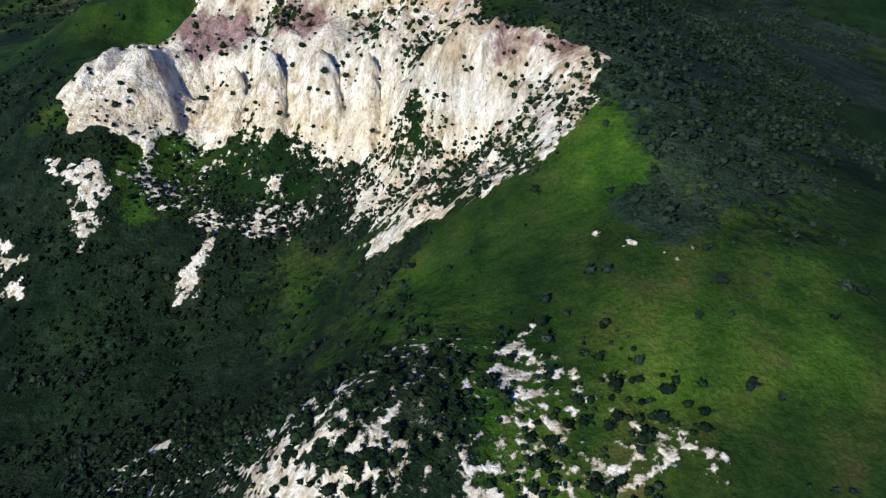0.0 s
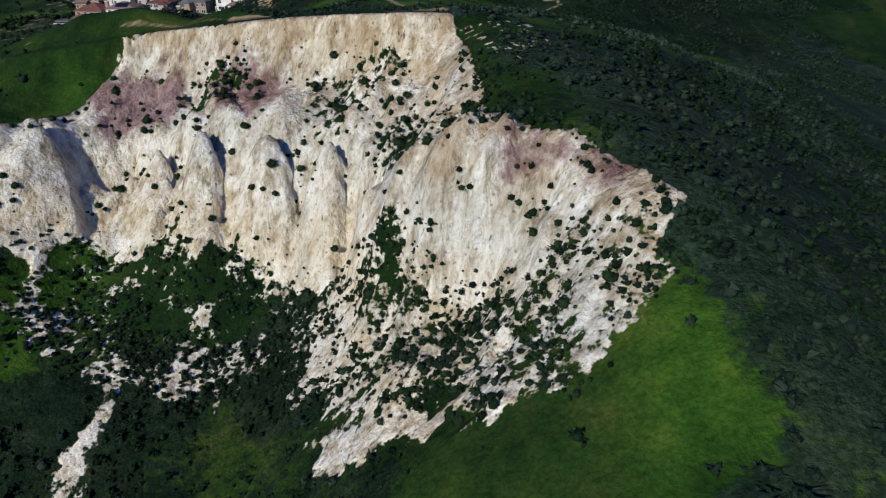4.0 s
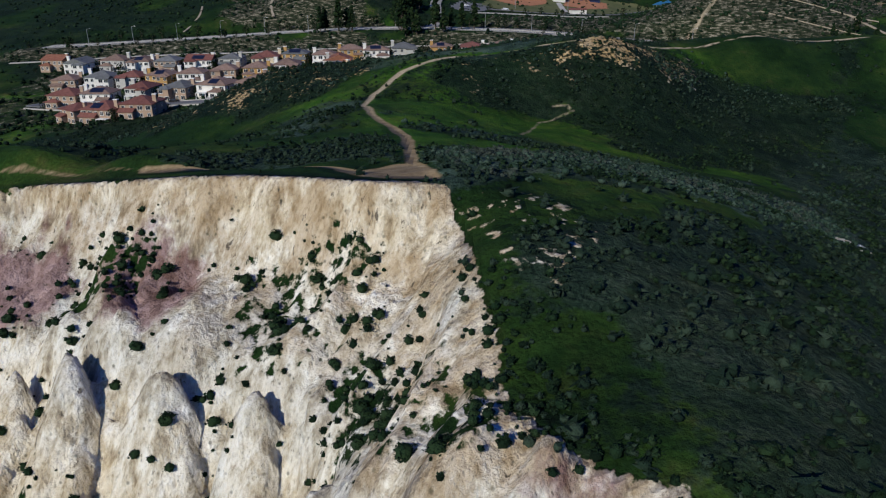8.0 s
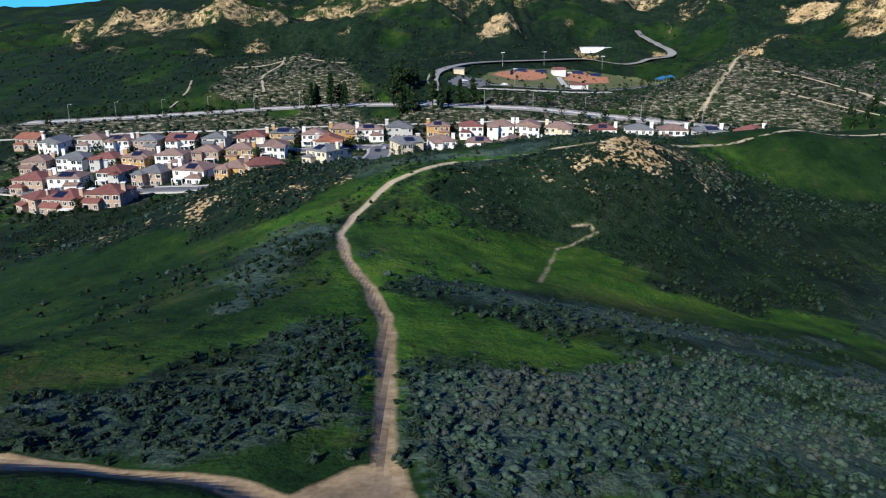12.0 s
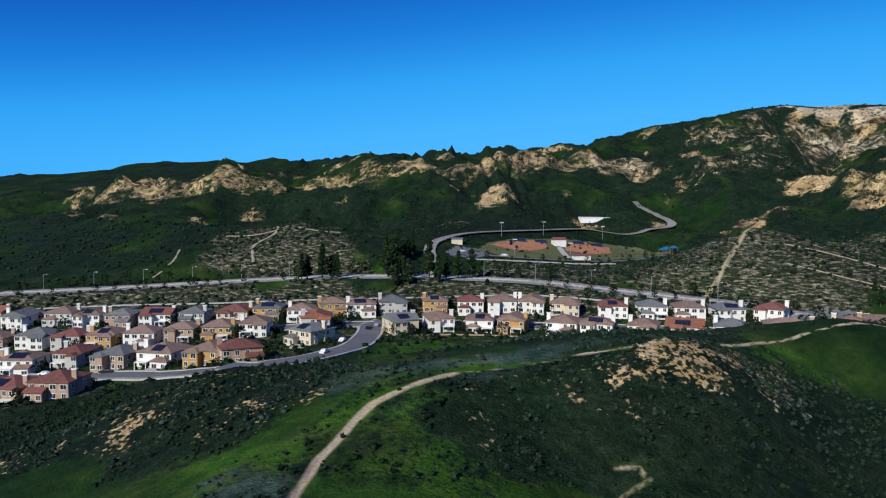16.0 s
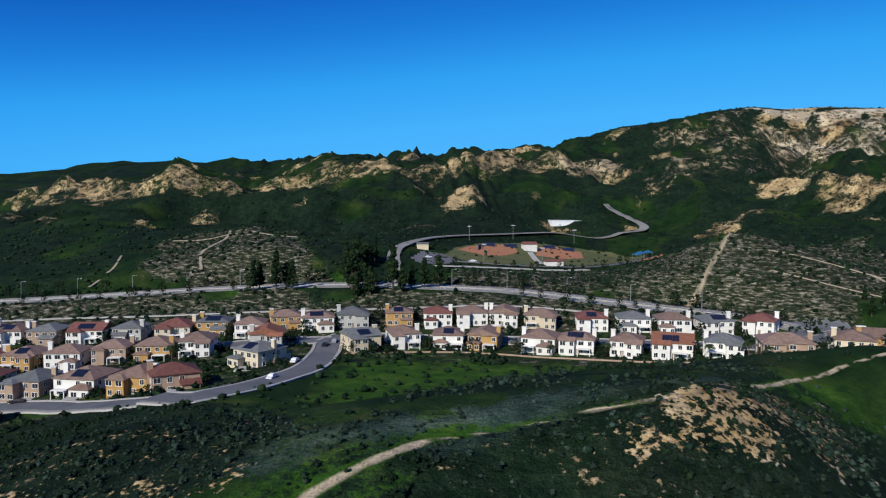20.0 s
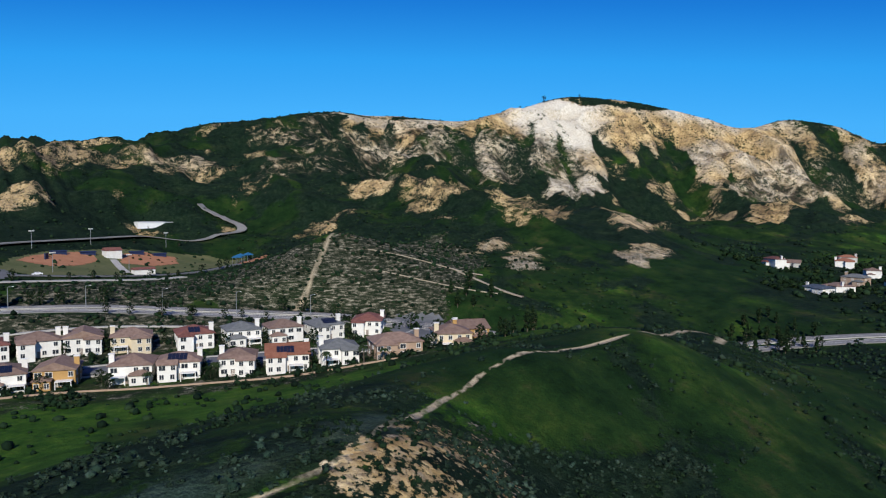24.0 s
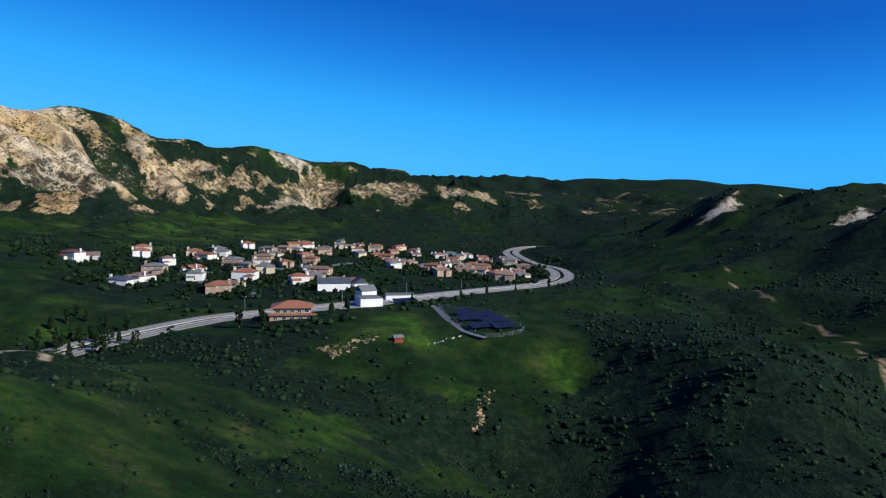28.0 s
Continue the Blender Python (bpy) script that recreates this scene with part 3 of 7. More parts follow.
def road_level(x, y, line):
    """Distance from a line with heights, and the height of its nearest point."""
    best, level = np.full(np.shape(x), 1e9), np.zeros(np.shape(x))
    for (ax, ay, az), (bx, by, bz) in zip(line[:-1], line[1:]):
        dx, dy = bx - ax, by - ay
        s = np.clip(((x - ax) * dx + (y - ay) * dy) / (dx * dx + dy * dy), 0, 1)
        r = np.hypot(x - ax - s * dx, y - ay - s * dy)
        level = np.where(r < best, az + s * (bz - az), level)
        best = np.minimum(best, r)
    return best, level


def ribs(x, y):
    """The gullied face under the mountain's crest: way along the crest, way down from it, and ribs of two sizes, sharp in the gullies."""
    down, run = np.full(np.shape(x), 1e9), np.zeros(np.shape(x))
    gone = 0.0
    for (ax, ay), (bx, by) in zip(CREST[:-1], CREST[1:]):
        dx, dy = bx - ax, by - ay
        size = math.hypot(dx, dy)
        f = np.clip(((x - ax) * dx + (y - ay) * dy) / size**2, 0, 1)
        r = np.hypot(x - ax - f * dx, y - ay - f * dy)
        run = np.where(r < down, gone + f * size, run)
        down = np.minimum(down, r)
        gone += size
    # a smooth way along, straight across the face
    along = 0.80 * x - 0.60 * y + 16 * vnoise(x / 70, y / 70, 23)
    rib = np.abs(vnoise(along / 44, down / 700 + 3.3, 24))
    rill = np.abs(vnoise(along / 15, down / 300 + 1.7, 25))
    return run, down, rib, rill


def quiet(x, y):
    return np.maximum(step(-25, 5, inside(x, y, QUIET)), step(-20, 10, inside(x, y, VILLAGE)))


def height(x, y):
    x, y = np.asarray(x, float), np.asarray(y, float)
    z = base_height(x, y)
    d = np.hypot(x - 10, y - 150)
    still = 1 - quiet(x, y)
    z = z + still * ((0.45 - 0.25 * step(170, 200, y)) * fbm(x / 14, y / 14, 4, 3) * step(5, 40, np.abs(d)) * step(1.0, 5.0, line_dist(x, y, RIM)) + 0.10 * fbm(x / 2.5, y / 2.5, 2, 9) * step(0.8, 3.0, np.minimum(line_dist(x, y, TRAIL_MAIN), line_dist(x, y, TRAIL_RIM))))
    # eroded far slopes
    far = step(260, 480, d) * still * step(6, 60, z)
    wx, wy = x + 40 * vnoise(x / 150, y / 150, 21), y + 40 * vnoise(x / 150, y / 150, 22)
    top = line_dist(x, y, CREST)
    calm = step(4, 60, top)
    spot = (x > 300) & (x < 1480) & (y > 330) & (y < 1030)
    if np.any(spot):
        z = z.copy()
        sx, sy = x[spot], y[spot]
        run, down, rib, rill = ribs(sx, sy)
        amount = step(10, 70, down) * step(330, 190, down) * step(300, 480, sx) * (1 - 0.75 * step(105, 55, np.hypot(sx - 765, sy - 905)))
        z[spot] += still[spot] * amount * (24.0 * (rib - 0.36) + 8.0 * (rill - 0.36))
    crags = step(220, 80, line_dist(x, y, FRONT_RIDGE)) * step(900, 800, np.abs(y - 900) + 700)
    z = z + far * calm * ((13 + 4 * crags) * (ridged(wx / 130, wy / 130, 4, 30) - 0.75) + 1.3 * step(1500, 1000, d) * (ridged(wx / 26, wy / 26, 2, 37) - 0.5)) * (1 + step(1200, 2600, d) * 0.8)
    for cx, cy, tall, reach in CRAGS:
        spot = (np.abs(x - cx) < reach) & (np.abs(y - cy) < reach)
        if np.any(spot):
            z = z.copy()
            r = np.hypot(x[spot] - cx, y[spot] - cy) / reach + 0.18 * vnoise(x[spot] / 9, y[spot] / 9, 55)
            z[spot] += tall * np.clip(1 - r, 0, 1)
    near = step(120, 200, d) * (1 - step(260, 480, d)) * still
    z = z + near * 1.0 * fbm(x / 45, y / 45, 3, 50)
    # spurs and gullies of the eastern valley
    fold = step(150, 280, x) * step(340, 200, y + 0.2 * np.abs(x - 500)) * step(-900, -500, y) * step(1200, 900, x) * still * step(25, 90, line_dist(x, y, [(p[0], p[1]) for p in HIGHWAY_LINE[9:]])) * step(45, 90, np.hypot(x - 345, y - 185))
    z = z + fold * 7.0 * (ridged((x + 0.5 * y) / 120, (y - 0.5 * x) / 170, 4, 58) - 0.55)
    # the even rim of the upper wall
    spot = (x > -62) & (x < 8) & (y > 100) & (y < 134)
    if np.any(spot):
        z = z.copy()
        sx, sy = x[spot], y[spot]
        r, edge = road_level(sx, sy, RIM_LEVEL)
        back = inside(sx, sy, CLIFF) < 0
        w = np.where(back, step(5.0, 1.5, r), step(1.0, 0.2, r)) * step(3.5, 2.0, sx)
        z[spot] = z[spot] * (1 - w) + (edge - 0.05 * np.where(back, r, 0)) * w
    # the highway's level bed
    r, bed = road_level(x, y, HIGHWAY_LINE)
    w = step(30, 13, r)
    z = z * (1 - w) + (bed - 0.3) * w
    # rilled walls
    spot = (x > -70) & (x < 26) & (y > 55) & (y < 132)
    if np.any(spot):
        sx, sy = x[spot], y[spot]
        rock = step(-0.3, 1.5, cliff_mask(sx, sy))
        along = 0.84 * sx - 0.54 * sy
        across = 0.54 * sx + 0.84 * sy
        wob = along + 0.8 * vnoise(sx / 4, sy / 4, 71)
        lower = step(1.0, 4.0, line_dist(sx, sy, RIM))
        wall = step(6.0, 2.0, line_dist(sx, sy, WALL_LINE))
        rim = line_dist(sx, sy, RIM)
        east = step(-9, -4, sx) * step(100, 92, sy)
        rills = 0.55 * ridged(wob / 2.4, across / 16, 3, 72) + 1.0 * east * (ridged(wob / 4.6, across / 30, 2, 79) - 0.3) + 0.22 * ridged(wob / 1.0, across / 9, 2, 74) - 0.35
        deep, fall = flute(sx, sy)
        inner = step(-0.12, 0.06, deep)
        belt = step(-0.35, 0.1, fall) * step(1.5, 0.9, fall)
        pillar = wall * (belt * (2.3 * np.clip(deep, 0, 1) ** 0.42 - 1.3 - 1.5 * (1 - inner)) * step(-2.5, -6, sx) - 2.0 * step(-0.75, -0.3, fall) * step(0.02, -0.12, fall) * step(-2.5, -6, sx))
        # chutes and spurs of the upper face, running down to the west
        slant = 0.93 * sx + 0.36 * sy + 1.2 * vnoise(sx / 5, sy / 5, 75)
        upper = step(98, 103, sy) * step(2.0, 4.5, rim) * (1 - wall)
        chutes = 1.5 * (np.abs(vnoise(slant / 4.2, across / 40, 76)) - 0.35) + 0.5 * (np.abs(vnoise(slant / 1.5, across / 30, 78)) - 0.3)
        # short vertical flutes in the band under the rim
        brow = step(0.3, 0.9, rim) * step(4.5, 2.0, rim) * step(100, 104, sy)
        z = z.copy()
        z[spot] += rock * (lower * pillar + step(1.2, 3.5, rim) * rills + upper * chutes + brow * 0.8 * (np.abs(vnoise(along / 0.9, across / 30, 80)) - 0.4) + 0.35 * lower * fbm(sx / 2.6, sy / 2.6, 3, 77))
    return z

# ---- what covers the land ----
YARD = [(-3.6, 109.8), (-1.4, 108.4), (2.3, 108.2), (1.8, 112.8), (1.2, 117.2), (-1.3, 117.4), (-3.4, 115.5), (-6.3, 113.8)]
TRAIL_SIDE = [(16.1, 169.3), (20, 184), (22.7, 194), (26.5, 196.5), (30.2, 198.7), (29.4, 200.4), (26.6, 201)]
TRAIL_LOOP = [(134.6, 262), (150, 275), (178, 284), (186, 281), (187, 277), (178, 273)]
TRAIL_SPUR = [(97, 272), (104, 290), (101, 300)]
TRACK = [(184, 498), (163, 474), (149, 459), (139, 452)]
TRACK_EAST = [(560, -42), (524, -34), (446, -14), (431, -19), (406, -20), (378, -22), (342, -14), (288, 10), (262, 22)]
OCHRE = [(31, 213), (38, 222), (50, 233), (60, 238), (67, 240), (68, 234), (62, 224), (50, 217), (40, 213)]
SCRUB = {
    "east": [(17, 77), (16, 63), (15.5, 55), (17, 50), (17, 46), (21, 45), (29, 46), (48, 78), (122, 202), (95, 215), (60, 175), (25, 110), (12, 106), (8, 100), (9, 92)],
    "north": [(1, 131), (13, 133), (33, 155), (57, 160), (50, 130), (26, 114), (5, 110), (2, 120)],
    "rim": [(-50, 140), (-19, 128), (-10, 135), (-5, 145), (-3, 137), (-2.5, 124), (-7, 122), (-17, 123), (-30, 127)],
    "band": [(-7, 174), (5, 165), (19, 163), (36, 164), (55, 168), (30, 149), (16, 149), (0, 152)],
    "west": [(-114, 300), (-90, 262), (-45, 246), (-14, 235), (-11, 222), (-18, 208), (-35, 212), (-60, 217), (-95, 240)],
    "knoll": [(4, 213), (31, 216), (70, 240), (104, 234), (71, 185), (46, 180), (29, 194), (11, 200)],
    "gully": [(-70, 120), (-52, 96), (-42, 90), (-30, 92), (-18, 90), (-8, 80), (-7, 66), (-10, 48), (-2, 38), (-4, 28), (-60, 20), (-90, 60)],
    "saddle": [(5, 216), (14, 220.3), (30, 220.6), (40, 221.5), (38, 212), (30, 205), (15, 200), (5, 205)],
    "crest_sage": [(-6, 221), (-4, 219), (7, 217.8), (21, 222), (36, 223.5), (47, 231), (58, 240), (50, 240), (36, 229), (12, 227)],
    "west_down": [(-135, 325), (-104, 340), (-62, 320), (-34, 312), (-14, 285), (-9, 250), (-45, 246), (-90, 262)],
    "dry_bank": [(-25.1, 200.8), (-11.9, 190.9), (-13.6, 176.6), (-15.1, 156.0), (-17.3, 145.3), (-23.1, 172.4)],
    "valley": [(150, 255), (200, 275), (290, 330), (330, 300), (290, 225), (260, 150), (300, 120), (400, 110), (420, 10), (260, 10), (190, 60), (150, 150)],
}
PALE_BITS = {
    "nose": [(-34, 50), (-28, 54), (-20, 47), (-11, 40), (-5, 36.5), (-1.5, 34), (-0.5, 29), (-8, 27), (-30, 44)],
    "band": [(-10, 71.5), (-5, 69), (-1, 67), (4.5, 64.5), (5.5, 62.5), (2, 62.5), (-1.5, 64), (-6, 66)],
    "streak": [(-23.5, 91), (-26.5, 82), (-24, 81.5), (-21.5, 87), (-21, 91)],
    "streak_low": [(-31.5, 84), (-30, 82), (-32.5, 77), (-33.4, 73.5), (-32, 73.5), (-30.5, 79), (-29.5, 83)],
    "west_rock": [(-54, 91), (-46, 91), (-44, 84), (-46, 80), (-50, 86)],
    "west_low": [(-58, 82), (-53, 80), (-52, 75), (-56, 75)],
    "saddle": [(12, 49), (15, 48), (19, 46), (19, 44), (15, 45)],
    "rim_edge": [(3.4, 107), (9, 107), (14, 103), (12, 97), (8, 95), (5.6, 97)],
    "slope": [(44, 130), (50, 127), (54, 129), (49, 132)],
    "east_knob": [(302, 216), (310, 205), (300, 208), (286, 216), (280, 222), (290, 232)],
    "east_cut": [(270, 168), (278, 161), (262, 164), (250, 172)],
}
# parts of the cliff where shrubs break up the bare rock
FOOT_RIGHT = [(-5.7, 85.9), (-0.5, 80.6), (8.2, 73.5), (10.2, 74), (15.0, 70.5), (15.2, 66), (9, 61), (3, 63), (-8, 72), (-13, 80), (-10, 88)]
FOOT_LEFT = [(-41, 99), (-24.5, 96), (-16.7, 92.7), (-7, 85.9), (-9, 79), (-34, 84), (-44, 90)]
SHELF = [(-13.6, 101.9), (-13.2, 109), (-8.9, 108.8), (-5.2, 107), (-1.8, 105), (-3.4, 104), (-3.8, 99.6), (-0.7, 95.8), (2.4, 91.7), (4.7, 87.4), (5.0, 84.3), (2.4, 83.1), (-1.9, 86.0), (-5.8, 91.1), (-5.9, 96.6), (-8.4, 99.4), (-11.1, 98)]
THICKET = [[(-13.4, 111.7), (-8.4, 109.6), (-2.4, 106), (0.3, 104), (-1.4, 101), (-3.8, 97.9), (-7.3, 97.8), (-11, 99), (-13.6, 101.1), (-13.7, 104.8)], [(-7.3, 97.8), (-3, 97.8), (2, 92.5), (4.5, 87.6), (2.4, 84.1), (-0.8, 87), (-4.2, 91.9), (-7.2, 95.5)], [(-26.1, 106.3), (-24, 109.9), (-21.7, 113.3), (-19.5, 112.6), (-21.5, 108.4), (-22.8, 103.9)]]
GREEN_GAP = [(-29.6, 111.8), (-25.1, 113.8), (-21.6, 114.4), (-21.1, 112.9), (-24.7, 109.2), (-28, 108)]
MAUVE = [[(-43, 118), (-37, 119.3), (-31.5, 117.6), (-27.5, 113.6), (-31, 110.5), (-39, 110.5)], [(-25.8, 114), (-20.5, 114), (-17, 111), (-17.2, 105.5), (-20, 103.6), (-23.4, 106.5)], [(4, 82.5), (7, 82.4), (11.5, 80.3), (15.2, 74.7), (13.3, 73.4), (10.7, 77.8), (6, 79.6)]]
# bare rock on the mountains: share of rock, warmth, painted gully shade, outline
FAR_ROCK = {
    "grey_flutes": (0.37, 0.5, 1.0, [(445, 964), (506, 953), (591, 930), (693, 894), (760, 840), (731, 803), (675, 782), (638, 805), (565, 786), (538, 805), (535, 868), (434, 805), (380, 810), (423, 924)]),
    "lower_band": (0.46, 0.55, 1.0, [(832, 683), (930, 686), (1040, 679), (1127, 608), (1095, 580), (935, 600), (825, 645)]),
    "left_hump": (0.27, 0.7, 1.0, [(330, 930), (400, 985), (462, 994), (434, 805), (328, 690), (305, 764), (255, 748), (241, 770), (323, 850), (288, 900)]),
    "knob_a": (0.75, 0.95, 0.3, [(305, 712), (322, 700), (330, 669), (316, 660), (298, 673)]),
    "knob_b": (0.52, 0.95, 0.3, [(323, 657), (399, 679), (453, 704), (551, 791), (530, 740), (370, 589), (317, 600), (312, 645)]),
    "knob_c": (0.52, 0.95, 0.3, [(356, 570), (520, 735), (563, 728), (430, 560), (360, 518), (342, 527), (345, 554)]),
    "knob_d": (0.6, 0.3, 0.7, [(637, 799), (695, 790), (683, 738), (575, 706), (590, 756)]),
    "knob_e": (0.72, 0.9, 0.3, [(762, 690), (803, 681), (790, 638), (768, 655)]),
    "knob_f": (0.9, 1.0, 0.3, [(742, 588), (790, 618), (841, 628), (901, 623), (914, 608), (791, 570), (735, 570)]),
    "knob_g": (0.7, 0.8, 0.3, [(415, 510), (532, 570), (470, 510), (410, 494)]),
    "rib_a": (0.62, 0.4, 0.3, [(262, 504), (315, 524), (314, 507), (270, 496)]),
    "rib_b": (0.6, 0.4, 0.3, [(306, 498), (330, 493), (292, 452), (276, 460)]),
    "rib_c": (0.58, 0.4, 0.3, [(350, 456), (416, 478), (422, 456), (358, 428)]),
    "rib_d": (0.55, 0.7, 0.3, [(165, 843), (242, 856), (232, 813), (165, 815)]),
    "rib_e": (0.6, 0.9, 0.3, [(48, 730), (84, 730), (87, 705), (48, 693)]),
    "rib_f": (0.6, 0.9, 0.3, [(60, 870), (110, 880), (112, 850), (60, 842)]),
    "east_a": (0.54, 0.8, 0.8, [(1081, 620), (1163, 582), (1191, 536), (1123, 555), (931, 617), (1002, 634)]),
    "east_b": (0.65, 0.9, 0.3, [(1040, 580), (1092, 568), (1067, 534), (983, 548)]),
    "east_c": (0.52, 0.85, 0.8, [(1110, 540), (1170, 534), (1264, 483), (1357, 405), (1346, 351), (1307, 341), (1290, 420), (1177, 480), (1112, 520)]),
    "east_d": (0.56, 0.6, 0.6, [(1116, 455), (1300, 426), (1301, 386), (1161, 412), (1098, 438)]),
    "east_e": (0.52, 0.8, 0.7, [(1341, 345), (1390, 258), (1388, 192), (1318, 208), (1312, 275), (1297, 335)]),
    "east_f": (0.65, 0.4, 0.6, [(1333, 490), (1366, 455), (1376, 413), (1344, 430), (1310, 470)]),
    "east_g": (0.6, 0.75, 0.5, [(1400, 175), (1415, 120), (1378, 80), (1335, 60), (1330, 118), (1346, 149), (1322, 166)]),
    "south_a": (0.8, 0.35, 0.5, [(752, -80), (766, -110), (775, -140), (739, -134), (740, -108), (738, -80)]),
    "south_b": (0.62, 0.3, 0.5, [(640, -165), (652, -200), (634, -204), (588, -153)]),
}
MEADOWS = [[(649, 479), (986, 544), (1027, 463), (1088, 327), (967, 341), (636, 414)], [(322, 232), (353, 203), (344, 184), (303, 180), (255, 198), (300, 226)], [(560, 430), (640, 470), (660, 420), (600, 400)]]
BENCH_SOIL = {
    "upper": [(-130, 540), (-135, 640), (-76, 650), (-24, 497), (-60, 470)],
    "right": [(150, 470), (178, 493), (240, 560), (290, 545), (261, 470), (185, 400), (150, 425)],
    "middle": [(16, 485), (39, 515), (152, 545), (159, 501), (150, 470), (60, 470)],
    "joint": [(112, 470), (165, 486), (182, 432), (152, 408), (112, 436)],
    "strip": [(-240, 510), (-128, 500), (-22, 470), (60, 470), (130, 425), (120, 410), (40, 435), (-82, 430), (-240, 470)],
}
OPEN_GRASS = [(9.9, 70.4), (15.8, 65.1), (14.6, 53.7), (16.3, 48.5), (18.9, 44.9), (28.3, 44.4), (20.9, 33.1), (12, 25), (4, 36), (1, 44), (-4.0, 60.2), (-0.9, 62.3)]
MIXED = [(-21.3, 86.3), (-4.3, 65.6), (-0.8, 47.5), (-5.0, 40.5), (-22.1, 63.8), (-23.9, 77.9)]
RUBBLE = [(-22, 49), (-7.5, 38.4), (-0.7, 41.1), (6.3, 41.0), (8.5, 36.5), (13, 34), (15, 28), (-6, 27)]
EAST_GRASS = [[(106, 239), (133, 219), (165, 195), (200, 165), (216, 152), (229, 196), (232, 231), (248, 266), (300, 300), (285, 315), (200, 275), (140, 255)], [(302, 236), (338, 217), (379, 192), (345, 165), (350, 115), (300, 116), (285, 127), (275, 150), (265, 186), (273, 211), (278, 228)]]
LAWN = [(-22, 345), (-10, 372), (25, 379), (64, 370), (110, 345), (105, 325), (60, 300), (10, 285), (-10, 300)]


HOUSE_KEEP = [(-205, 455), (-60, 452), (150, 428), (190, 385), (150, 335), (60, 366), (-12, 385), (-40, 318), (-70, 330), (-130, 310), (-205, 360)]


def soft(x, y, poly, wide=3.0, jag=2.0, scale=6.0, seed=90):
    return step(-wide, wide, inside(x, y, poly) + jag * fbm(x / scale, y / scale, 3, seed))


